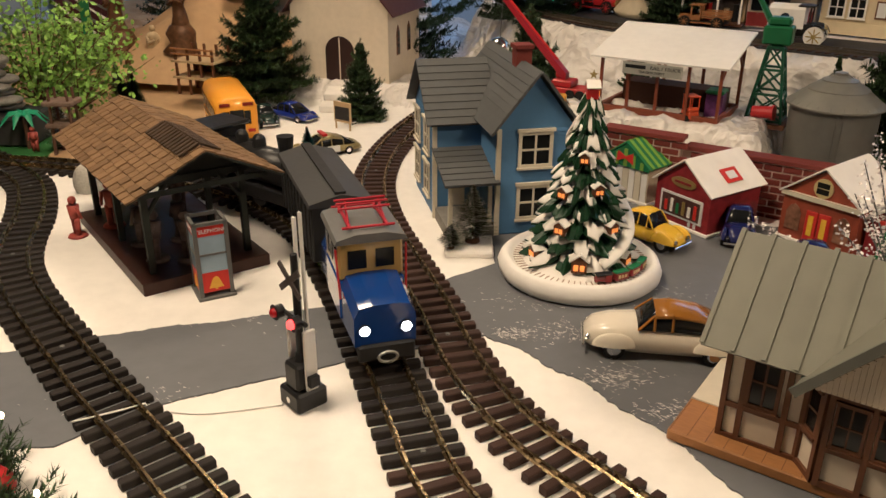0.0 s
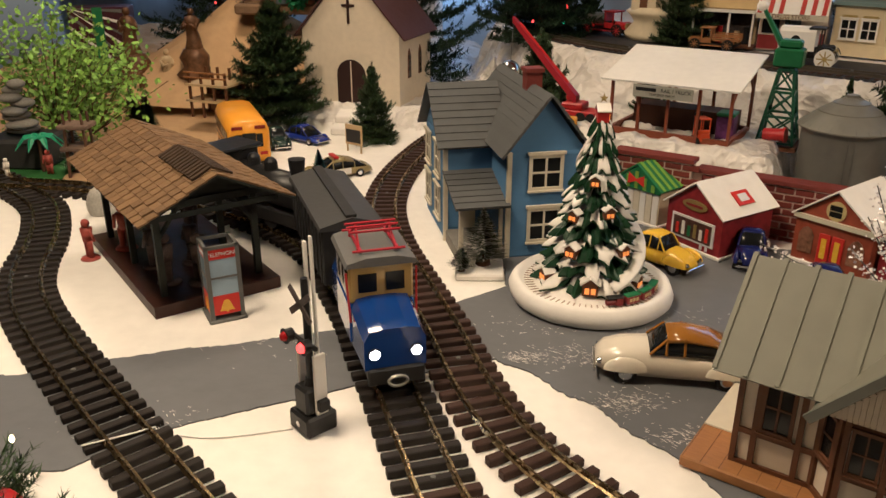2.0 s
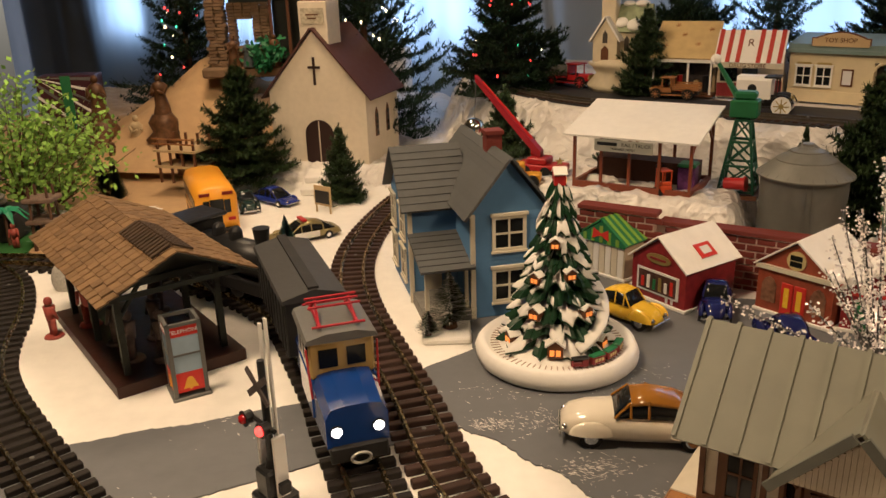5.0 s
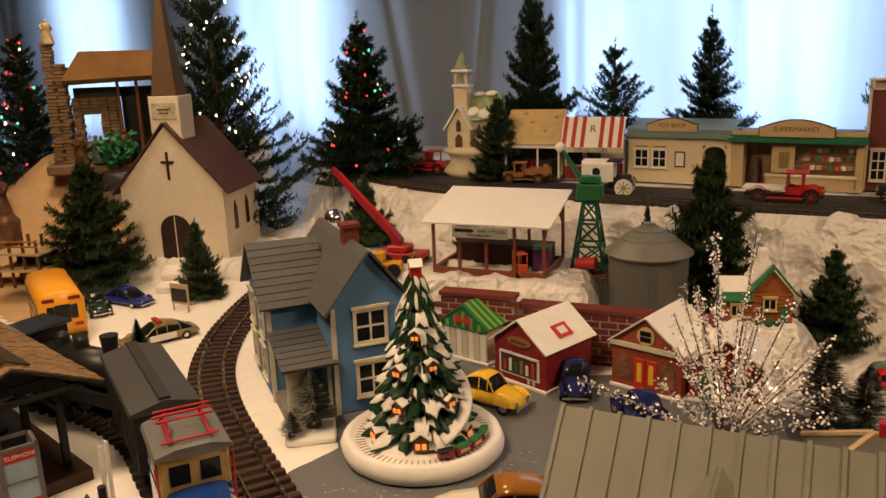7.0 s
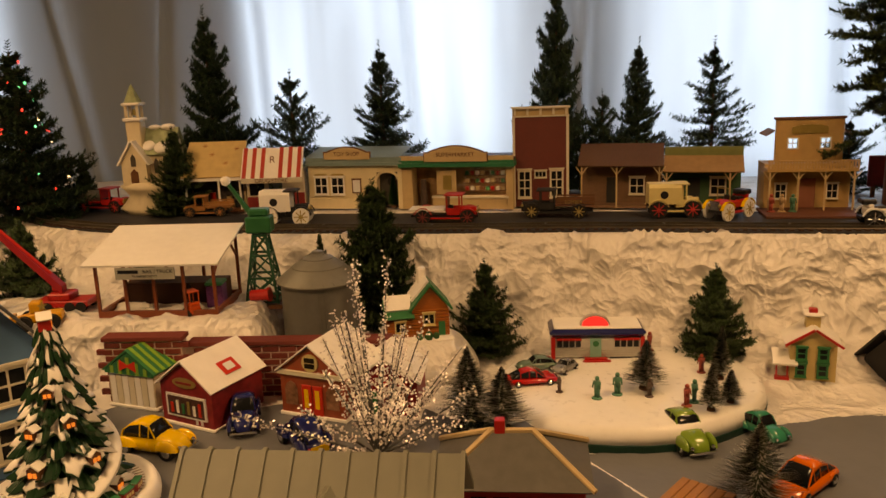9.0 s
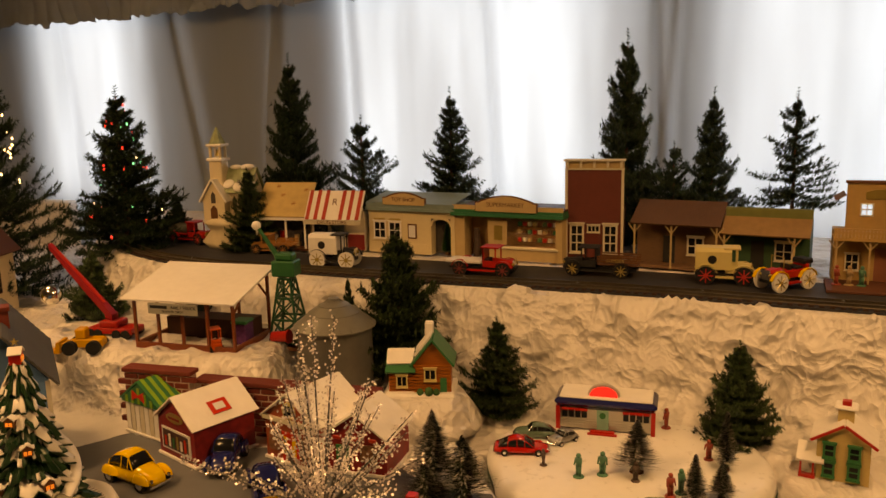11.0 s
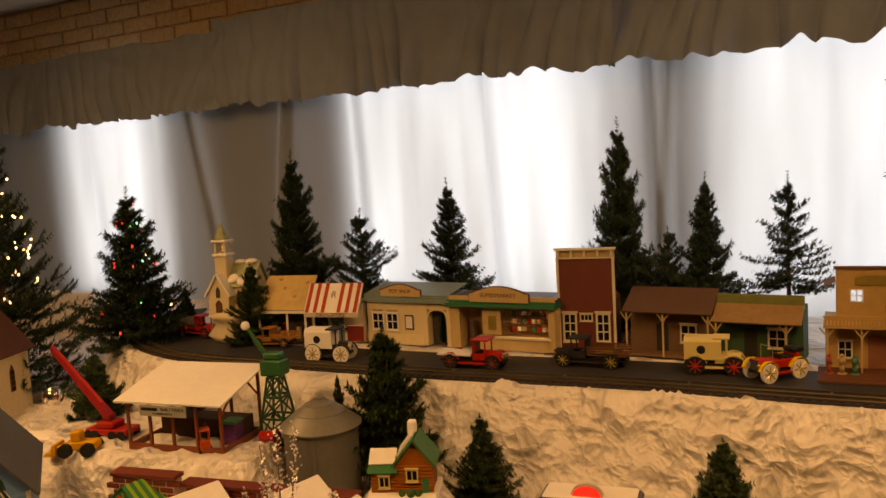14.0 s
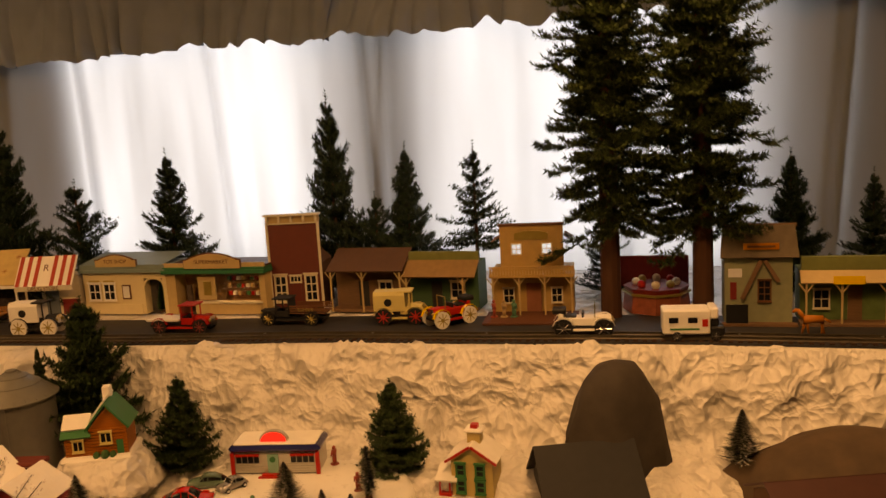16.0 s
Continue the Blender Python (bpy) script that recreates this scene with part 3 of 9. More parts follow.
def gable_block(bm, x0, x1, y0, y1, eave, ridge, z0=0.0, along="y"):
    if along == "y":
        prism(bm, [(x0, z0), (x1, z0), (x1, eave), ((x0 + x1) / 2, ridge), (x0, eave)], y0, y1)
    else:
        b2 = prism(B(), [(y0, z0), (y1, z0), (y1, eave), ((y0 + y1) / 2, ridge), (y0, eave)], -x1, -x0)
        bmesh.ops.rotate(b2, verts=b2.verts, matrix=Matrix.Rotation(radians(90), 3, "Z"))
        me = bpy.data.meshes.new("t")
        b2.to_mesh(me)
        b2.free()
        bm.from_mesh(me)
        bpy.data.meshes.remove(me)
    return bm


def slope(bm, a, b, c, d, t=0.004):
    """A roof slab with the corners a b (eave) and c d (ridge)."""
    a, b, c, d = map(Vector, (a, b, c, d))
    n = (b - a).cross(d - a).normalized() * t
    if n.z < 0:
        n = -n
    lo = [bm.verts.new(p) for p in (a, b, c, d)]
    hi = [bm.verts.new(p + n) for p in (a, b, c, d)]
    bm.faces.new(lo[::-1])
    bm.faces.new(hi)
    for i in range(4):
        j = (i + 1) % 4
        bm.faces.new((lo[i], lo[j], hi[j], hi[i]))
    bmesh.ops.recalc_face_normals(bm, faces=bm.faces)
    return bm


def courses(parent, a, b, c, d, n, t=0.003):
    """A roof slab with overlapping courses from the eave a b up to the ridge d c."""
    a, b, c, d = map(Vector, (a, b, c, d))
    nn = (b - a).cross(d - a).normalized()
    nn = nn if nn.z > 0 else -nn
    roof = part("roof", slope(B(), a, b, c, d, t * 0.5), ROOFG, parent)
    for k in range(n):
        u0, u1 = k / n, min((k + 1.15) / n, 1)
        part("shingle_course", slope(B(), a.lerp(d, u0) + nn * t, b.lerp(c, u0) + nn * t, b.lerp(c, u1) + nn * t * 0.4, a.lerp(d, u1) + nn * t * 0.4, t * 0.7), ROOFG, roof)
    return roof


def siding(bm, x0, x1, y, z0, z1, pitch=0.0065, m=None):
    """Lapped boards on a wall that faces -y, one stepped sheet."""
    k, rows = z0, []
    while k < z1 - 0.001:
        t = min(k + pitch, z1)
        rows += [(y - 0.0018, k), (y - 0.0003, t)]
        k += pitch
    vs = [[bm.verts.new((x, q, z)) for x in (x0, x1)] for q, z in rows]
    for a, b in zip(vs, vs[1:]):
        bm.faces.new((a[0], a[1], b[1], b[0]))
    if m:
        bmesh.ops.transform(bm, matrix=m, verts=[v for r in vs for v in r])
    return bm


def boards(parent, material, *args, **more):
    return part("siding", siding(B(), *args, **more), material, parent)


# ---- blue house ----
H = thing("blue_house", pose(0.092, 1.343, 0.0, 0, 0, 12), "blue wooden model farmhouse with dark grey shingle roof", "house")
bm = gable_block(B(), 0, 0.135, 0, 0.30, 0.198, 0.285)
part("wall", bm, BLUEW, H)
part("wing_wall", gable_block(B(), -0.088, 0.0, 0.11, 0.30, 0.190, 0.272, 0, "x"), BLUEW, H)
boards(H, BLUEW, 0.004, 0.131, 0, 0.006, 0.195)
boards(H, BLUEW, -0.086, 0.0, 0.11, 0.006, 0.19)
boards(H, BLUEW, -0.299, -0.11, -0.088, 0.006, 0.19, m=Matrix.Rotation(radians(-90), 4, "Z"))
boards(H, BLUEW, -0.108, -0.0, 0.0, 0.006, 0.195, m=Matrix.Rotation(radians(-90), 4, "Z"))
for x0, y0, x1, y1, z1 in ((-0.002, -0.003, 0.006, 0.004, 0.196), (0.129, -0.003, 0.137, 0.004, 0.196), (-0.092, 0.106, -0.084, 0.114, 0.19), (-0.004, 0.30, 0.004, 0.304, 0.19)):
    part("corner_board", box(B(), x0, y0, 0, x1, y1, z1), TRIMC, H)
courses(H, (-0.014, -0.018, 0.188), (-0.014, 0.315, 0.188), (0.0675, 0.315, 0.291), (0.0675, -0.018, 0.291), 9)
courses(H, (0.149, -0.018, 0.188), (0.149, 0.315, 0.188), (0.0675, 0.315, 0.291), (0.0675, -0.018, 0.291), 9)
courses(H, (-0.105, 0.095, 0.180), (0.03, 0.095, 0.180), (0.03, 0.205, 0.278), (-0.105, 0.205, 0.278), 9)
courses(H, (-0.105, 0.315, 0.180), (0.03, 0.315, 0.180), (0.03, 0.205, 0.278), (-0.105, 0.205, 0.278), 9)
ch = part("chimney", box(box(B(), 0.055, 0.09, 0.255, 0.083, 0.118, 0.318), 0.052, 0.087, 0.313, 0.086, 0.121, 0.320), BRICK, H, "red brick chimney")
courses(H, (-0.094, -0.012, 0.100), (0.004, -0.012, 0.100), (0.004, 0.112, 0.135), (-0.094, 0.112, 0.135), 7)
part("porch_floor", box(B(), -0.088, 0.0, 0, 0.0, 0.11, 0.022), STONE, H, "grey stone porch base")
part("porch_post", box(B(), -0.084, 0.004, 0.022, -0.077, 0.011, 0.103), TRIMC, H)
part("porch_post", box(B(), -0.012, 0.004, 0.022, -0.006, 0.011, 0.103), TRIMC, H)
part("door", box(B(), -0.06, 0.105, 0.024, -0.032, 0.1085, 0.092), TRIMC, H)
window(H, 0.042, 0.132, 0.05, 0.052, -0.002, TRIMC)
window(H, 0.042, 0.036, 0.05, 0.052, -0.002, TRIMC)
sidem = Matrix.Rotation(radians(-90), 4, "Z")
for x in (-0.285, -0.19):
    window(H, x, 0.035, 0.04, 0.05, -0.090, TRIMC, None, 2, 2, sidem)
    window(H, x, 0.118, 0.04, 0.05, -0.090, TRIMC, None, 2, 2, sidem)

# ---- station ----
S = thing("station_shelter", pose(-0.451, 1.095, 0.0, 0, 0, math.degrees(math.atan2(0.122, 0.166))), "open wooden station shelter with brown shingle roof", "shelter")
part("platform", box(B(), 0, 0, 0, 0.206, 0.376, 0.020, 0.001), BROWNBASE, S, "dark brown platform board")
RZ, EZ = 0.214, 0.157
RX, LX, EX2 = 0.108, -0.012, 0.228
shb = box(B(), -0.024, 0, 0, 0.024, 0.0165, 0.0018)
bm = B()
slope(bm, (LX, -0.03, EZ), (LX, 0.40, EZ), (RX, 0.40, RZ), (RX, -0.03, RZ), 0.003)
slope(bm, (EX2, -0.03, EZ), (EX2, 0.40, EZ), (RX, 0.40, RZ), (RX, -0.03, RZ), 0.003)
roof = part("roof", bm, BLACKW, S, "dark roof boards under shingles")
sh_me = bpy.data.meshes.new("shingle")
box(B(), 0, 0, 0, 0.0190, 0.0186, 0.0030, 0.0004).to_mesh(sh_me)
sh_me.materials.append(SHINGLE)
rnd = random.Random(4)
ang = math.atan2(RZ - EZ, RX - LX)
for side in (0, 1):
    for r in range(8):
        for c in range(20):
            u = r / 8 * math.hypot(RX - LX, RZ - EZ)
            lift = 0.0035 + rnd.uniform(0, 0.0012)
            tilt = pose(0, 0, 0, 0, -math.degrees(ang), 0) @ pose(0, 0, lift)
            y = -0.032 + c * 0.0217
            m = Matrix.Translation((LX, y, EZ)) @ tilt @ pose(u - 0.001 + rnd.gauss(0, 0.0004), 0, 0, 0, 5.0 + rnd.gauss(0, 0.8), rnd.gauss(0, 0.7))
            if side:
                m = Matrix.Translation((EX2, y + 0.0215, EZ)) @ Matrix.Rotation(math.pi, 4, "Z") @ tilt @ pose(u - 0.001 + rnd.gauss(0, 0.0004), 0, 0, 0, 5.0 + rnd.gauss(0, 0.8), rnd.gauss(0, 0.7))
            piece("shingle", sh_me, roof, m)
bm = B()
for k in range(13):
    y = -0.01 + k * 0.0125
    for sgn in (-1, 1):
        box(bm, 0, 0, 0, 0.034, 0.0075, 0.0035, 0.0005, Matrix.Translation((RX, y if sgn > 0 else y + 0.0075, RZ + 0.009)) @ Matrix.Rotation(0 if sgn > 0 else math.pi, 4, "Z") @ Matrix.Rotation(ang, 4, "Y"))
part("ridge_vent", bm, mat("dark_brown_slats", (0.045, 0.028, 0.016), 0.8, var=0.4), S, "dark slatted ridge vent")
for y in (0.03, 0.19, 0.34):
    for x in (0.022, 0.178):
        part("post", box(B(), x, y, 0.02, x + 0.010, y + 0.010, EZ + 0.02), BLACKW, S)
    bm = box(B(), 0.002, y, EZ + 0.004, 0.214, y + 0.008, EZ + 0.012)
    for x, d in ((0.03, 1), (0.18, -1)):
        cyl(bm, (x, y + 0.004, 0.115), (x + d * 0.04, y + 0.004, EZ + 0.012), 0.004, n=6)
    prism(bm, [(-0.006, EZ), (0.222, EZ), (RX, RZ - 0.004)], y + 0.002, y + 0.006)
    part("truss", bm, BLACKW, S)
part("fascia", box(box(B(), 0.006, -0.018, EZ + 0.002, 0.206, -0.014, EZ + 0.010), 0.006, 0.39, EZ + 0.004, 0.206, 0.394, EZ + 0.010), BLACKW, S)


def figure(x, y, z, h, colors, label, base=True):
    """A small moulded toy figure, one plain mesh."""
    bm = B()
    s = h / 0.06
    if base:
        cyl(bm, (0, 0, 0), (0, 0, 0.003 * s), 0.014 * s, 0.012 * s, 14)
    cyl(bm, (-0.004 * s, 0, 0.003 * s), (-0.004 * s, 0, 0.028 * s), 0.0035 * s, 0.0045 * s, 8)
    cyl(bm, (0.004 * s, 0, 0.003 * s), (0.004 * s, 0, 0.028 * s), 0.0035 * s, 0.0045 * s, 8)
    cyl(bm, (0, 0, 0.026 * s), (0, 0, 0.047 * s), 0.0065 * s, 0.0085 * s, 10)
    ball(bm, (0, 0, 0.054 * s), 0.0062 * s, 8, 6)
    for d in (-1, 1):
        cyl(bm, (d * 0.009 * s, 0, 0.046 * s), (d * 0.011 * s, -0.004 * s, 0.028 * s), 0.0025 * s, 0.002 * s, 6)
    ob = part("toy_figure", bm, colors, None, "", True)
    ob.matrix_world = pose(x, y, z, 0, 0, (x * 977 + y * 313) % 360)
    return tagged(ob, label, "figurine")


FIGD = mat("dull_figure_paint", (0.10, 0.07, 0.06), 0.6, var=0.5, scale=90)
FIGR = mat("red_figure_paint", (0.34, 0.07, 0.05), 0.5, var=0.5, scale=90)
FIGG = mat("green_figure_paint", (0.07, 0.20, 0.13), 0.5, var=0.4, scale=90)
FIGT = mat("tan_figure_paint", (0.42, 0.30, 0.17), 0.6, var=0.4, scale=70)
sm = S.matrix_world
for lx, ly, c in ((0.05, 0.08, FIGD), (0.05, 0.16, FIGD), (0.09, 0.05, FIGD), (0.035, 0.27, FIGR), (0.11, 0.14, FIGD), (0.15, 0.25, FIGD)):
    p = sm @ Vector((lx, ly, 0.0205))
    figure(p.x, p.y, p.z, 0.085, c, "dark painted toy passenger standing on the station platform")
p = sm @ Vector((-0.02, 0.31, 0.0))
figure(p.x, p.y, 0.0, 0.075, FIGR, "red and green toy figure on a round grey base")

# ---- telephone booth ----
T = thing("telephone_booth", pose(-0.362, 1.082, 0.0, 0, 0, 28), "grey toy telephone booth with red and blue panels", "telephone booth")
BW, BH = 0.051, 0.122
part("base", box(B(), -0.003, -0.003, 0, BW + 0.003, BW + 0.003, 0.005, 0.0008), GREYM, T)
for x in (0, BW - 0.006):
    for y in (0, BW - 0.006):
        part("corner_post", box(B(), x, y, 0.005, x + 0.006, y + 0.006, BH), GREYM, T)
part("top_rim", box(box(box(box(B(), 0, 0, BH - 0.004, BW, 0.005, BH + 0.001), 0, BW - 0.005, BH - 0.004, BW, BW, BH + 0.001), 0, 0, BH - 0.004, 0.005, BW, BH + 0.001), BW - 0.005, 0, BH - 0.004, BW, BW, BH + 0.001), GREYM, T)
BLUEP = mat("pale_blue_pane", (0.32, 0.42, 0.52), 0.25, var=0.25, scale=20)
REDP = mat("red_enamel_panel", (0.55, 0.035, 0.02), 0.35, var=0.06)
BELL = mat("yellow_print", (0.75, 0.42, 0.03), 0.45)
rots = (Matrix.Identity(4), pose(0, BW, 0, 0, 0, -90))
for k, m in enumerate(rots):
    part("name_panel", box(B(), 0.006, 0.0012, 0.102, BW - 0.006, 0.003, 0.117, 0, m), REDP, T, "red panel with white lettering")
    part("pane", box(B(), 0.006, 0.0016, 0.074, BW - 0.006, 0.003, 0.1015, 0, m), BLUEP, T)
    part("pane", box(B(), 0.006, 0.0016, 0.044, BW - 0.006, 0.003, 0.071, 0, m), BLUEP, T)
    part("bar", box(B(), 0.006, 0.0006, 0.071, BW - 0.006, 0.0035, 0.074, 0, m), GREYM, T)
    part("bell_panel", box(B(), 0.006, 0.0012, 0.012, BW - 0.006, 0.003, 0.0435, 0, m), REDP, T)
    bell = prism(B(), [(-0.011, 0), (0.011, 0), (0.009, 0.004), (0.0065, 0.011), (0.004, 0.0165), (0, 0.018), (-0.004, 0.0165), (-0.0065, 0.011), (-0.009, 0.004)], 0, 0.0008)
    ball(bell, (0, 0.0003, -0.001), 0.0022, 8, 6, 0.6)
    bmesh.ops.transform(bell, matrix=m @ pose(BW / 2, 0.0006, 0.018), verts=bell.verts)
    part("bell", bell, BELL, T)
    words("lettering", "TELEPHONE", 0.0082, m @ pose(BW / 2, 0.0009, 0.1095) @ FRONT, PAPER, T, 0.0003)

# ---- level crossing signal ----
G = thing("crossing_signal", pose(-0.166, 0.822, 0.0, 0, 0, -48), "black and white toy crossing signal with red lamps", "crossing signal")
part("base", box(B(), -0.021, -0.021, 0, 0.021, 0.021, 0.026, 0.003), BLACK, G)
part("gearbox", box(B(), -0.014, -0.016, 0.026, 0.014, 0.012, 0.060, 0.003), BLACK, G)
part("cap", cyl(B(), (0, -0.0216, 0.013), (0, -0.0205, 0.013), 0.004, n=12), CHROME, G)
part("pole", cyl(cyl(B(), (0, 0, 0.06), (0, 0, 0.195), 0.0048, 0.0042, 12), (0, 0, 0.058), (0, 0, 0.07), 0.009, 0.006, 12), BLACK, G)
bm = B()
for a in (38, -38):
    box(bm, -0.026, -0.0085, -0.0038, 0.026, -0.0065, 0.0038, 0, pose(0, 0, 0.165) @ Matrix.Rotation(radians(a), 4, "Y"))
part("crossbuck", bm, mat("dark_bronze_plate", (0.06, 0.045, 0.04), 0.5), G)
part("crossbar", cyl(B(), (-0.026, -0.006, 0.118), (0.026, -0.006, 0.118), 0.003, n=8), BLACK, G)
for x in (-0.024, 0.013):
    lp = part("lamp", cyl(cyl(B(), (x, -0.006, 0.118), (x, -0.016, 0.118), 0.008, 0.008, 16), (x, -0.0165, 0.118), (x, -0.0155, 0.118), 0.0098, 0.0098, 16), BLACK, G)
    part("lens", ball(B(), (x, -0.0165, 0.118), 0.0062, 10, 8, 1), BULBR if x > 0 else mat("red_lens", (0.35, 0.01, 0.01), 0.2), lp)
part("gate_arm", box(box(B(), 0.004, 0.006, 0.06, 0.009, 0.009, 0.245, 0.0005), -0.009, 0.006, 0.06, -0.004, 0.009, 0.235), WHITE, G, "white raised gate arm")
part("side_plate", box(box(B(), -0.019, -0.006, 0.026, -0.0145, 0.010, 0.105, 0.001), 0.0145, -0.006, 0.026, 0.019, 0.010, 0.105, 0.001), WHITE, G, "white side plates")
part("counterweight", box(box(B(), 0.019, -0.006, 0.034, 0.027, 0.008, 0.048, 0.001), -0.027, -0.006, 0.034, -0.019, 0.008, 0.048, 0.001), BLACK, G)
wire = thing("signal_wire", pose(0, 0, 0), "thin twisted white wire lying on the snow", "wire")
secs = []
for p, a in smooth_line([(-0.19, 0.815), (-0.25, 0.80), (-0.29, 0.795), (-0.34, 0.80), (-0.37, 0.785), (-0.42, 0.76)], 0.004):
    secs.append([p + Vector((0, 0.0011 * math.cos(k * math.pi / 3), 0.0145 * step(-0.36, -0.38, 0) + 0.0016 + (0.012 if p.x < -0.345 else 0) + 0.0011 * math.sin(k * math.pi / 3))) for k in range(6)])
part("strand", loft(B(), secs), WHITE, wire, "", True)


# ---- trees ----
def needle(bm, p, d, l, w):
    """One thin leaf blade from p along d."""
    side = d.cross(Vector((0.3, 0.5, 0.8))).normalized() * w
    bm.faces.new((bm.verts.new(p - side), bm.verts.new(p + side), bm.verts.new(p + d * l)))


def pine_meshes(seed, h, r, bare=0.08, droop=0.25, tiers=13, bushy=1.0, material=None, ragged=0.25, nl=0.0165):
    """Trunk and crown of an artificial fir: brush-like wired boughs with upturned tips and a bare-topped leader."""
    rnd = random.Random(seed)
    tr = B()
    cyl(tr, (0, 0, 0), (0, 0, h * 0.95), max(0.006, r * 0.07), 0.0015, 8)
    pts, fs = [], []

    def brush(o, d, l, sag, lift, size):
        n = max(3, int(l / 0.0046 * bushy))
        for i in range(n):
            t = (i + rnd.random()) / n
            p = o + d * l * t + Vector((0, 0, l * (lift * t ** 3 - sag * t)))
            for m in range(6):
                v = Vector((rnd.gauss(0, 1), rnd.gauss(0, 1), rnd.gauss(0, 1)))
                v = ((v - d * v.dot(d)).normalized() + d * rnd.uniform(0.4, 1.0)).normalized()
                w = v.cross(Vector((0.3, 0.5, 0.8))).normalized() * 0.0018
                k = len(pts)
                pts.extend((p - w, p + w, p + v * size * rnd.uniform(0.7, 1.1)))
                fs.append((k, k + 1, k + 2))

    for k in range(tiers):
        f = k / (tiers - 1)
        z = h * (bare + (0.88 - bare) * f)
        reach = r * ((1 - f) ** 0.9 * 0.92 + 0.10) * (1 + rnd.uniform(-ragged, ragged) * 0.6)
        nb = max(4, int(11 - 5 * f))
        a0 = rnd.random() * 6.28
        for b in range(nb):
            a = a0 + 6.283 * b / nb + rnd.gauss(0, 0.16)
            L = reach * (1 + rnd.uniform(-1.3 * ragged, ragged * 0.6))
            out = Vector((math.cos(a), math.sin(a), 0))
            o = Vector((0, 0, z + rnd.gauss(0, h / tiers * 0.25)))
            sag, lift = droop * (1 - f) * rnd.uniform(0.5, 1.1), rnd.uniform(0.15, 0.4)
            d = (out + Vector((0, 0, 0.15 + 0.6 * f))).normalized()
            brush(o, d, L, sag, lift, nl)
            side = Vector((-out.y, out.x, 0))
            for q in (0.35, 0.6, 0.8):
                for sg in (-1, 1):
                    base = o + d * L * q + Vector((0, 0, L * (lift * q ** 3 - sag * q)))
                    brush(base, (out * 0.9 + side * sg * 0.75 + Vector((0, 0, 0.12 + 0.4 * f))).normalized(), L * 0.40 * (1.15 - q * 0.55), sag * 0.4, 0.35, nl * 0.9)
    brush(Vector((0, 0, h * 0.86)), Vector((0, 0, 1)), h * 0.14, 0, 0, nl * 0.75)
    tm, cm = bpy.data.meshes.new("trunk"), bpy.data.meshes.new("crown")
    tr.to_mesh(tm)
    tr.free()
    cm.from_pydata(pts, [], fs)
    tm.materials.append(BARK), cm.materials.append(material or PINE)
    return tm, cm, h


def plant(meshes, x, y, z, h, label, width=1.0, group="fir trees on the layout", category="tree", turn=0.0):
    t = thing("fir_tree", pose(x, y, z, 0, 0, turn), label, category, group)
    s = h / meshes[2]
    for nm, me in (("trunk", meshes[0]), ("crown", meshes[1])):
        piece(nm, me, t, Matrix.Diagonal((s * width, s * width, s, 1)))
    return t


def bulbs(tree, h, r, n, seed, mats, z0=0.12):
    """Small fairy lights over a crown."""
    rnd = random.Random(seed)
    for k in range(n):
        f = rnd.uniform(z0, 0.93)
        a = rnd.random() * 6.283
        q = r * (1 - f) ** 0.85 * rnd.uniform(0.75, 1.0)
        m = mats[k % len(mats)]
        ob = part("bulb", ball(B(), (0, 0, 0), 0.0032, 6, 5, 1.4), m, tree)
        ob.matrix_basis = pose(q * math.cos(a), q * math.sin(a), h * f)


P_A = pine_meshes(1, 0.5, 0.155, 0.05, 0.5, 21, 0.95, PINED, 0.3)
P_B = pine_meshes(2, 0.5, 0.21, 0.04, 0.2, 13, 0.75, PINED, 0.4)
P_C = pine_meshes(3, 0.3, 0.115, 0.02, 0.45, 17, 1.1, PINE, 0.35)
P_D = pine_meshes(4, 0.25, 0.075, 0.03, 0.15, 12, 1.1, PINE, 0.3)
P_T = pine_meshes(5, 0.5, 0.12, 0.33, 0.5, 10, 0.65, PINED, 0.5)
P_L = pine_meshes(6, 0.8, 0.25, 0.05, 0.5, 20, 0.85, PINED, 0.35)
SZ = ROADZ
for i, (ms, x, y, top, wd) in enumerate(((P_A, 0.80, 2.525, 0.83, 0.78), (P_B, 0.99, 2.32, 0.635, 1.0), (P_A, 1.262, 2.264, 0.711, 0.95), (P_A, 1.70, 1.953, 0.857, 0.70), (P_B, 1.80, 1.86, 0.545, 0.9),
                                          (P_A, 1.877, 1.79, 0.69, 0.8), (P_T, 2.03, 1.645, 0.685, 1.0), (P_B, 2.30, 1.39, 0.45, 1.0), (P_A, 2.665, 1.052, 0.62, 0.9), (P_A, 2.82, 0.92, 0.56, 0.9), (P_C, 0.642, 2.359, 0.487, 0.9), (P_C, 0.42, 2.63, 0.40, 0.7))):
    plant(ms, x, y, SZ, top - SZ, "dark green artificial fir standing behind the village shops", wd, turn=i * 47)
for i, (ms, x, y, z, h, wd) in enumerate(((P_C, 0.934, 1.631, 0.05, 0.335, 1.0), (P_C, 1.105, 1.43, 0.02, 0.215, 1.0), (P_C, 1.50, 1.13, 0.035, 0.205, 0.95), (P_C, 0.215, 2.09, 0.05, 0.26, 1.0), (P_C, 0.47, 1.98, 0.10, 0.14, 0.8),
                                           (P_C, -0.222, 2.165, 0.0, 0.215, 0.78), (P_C, -0.52, 2.35, 0.04, 0.33, 1.15), (P_D, 0.83, 1.72, 0.13, 0.13, 0.6))):
    plant(ms, x, y, z, h, "bushy green artificial fir standing in the snow", wd, turn=i * 61)
t = plant(P_A, 0.266, 2.605, 0.20, 0.54, "dark green fir strung with red and green fairy lights", 1.15)
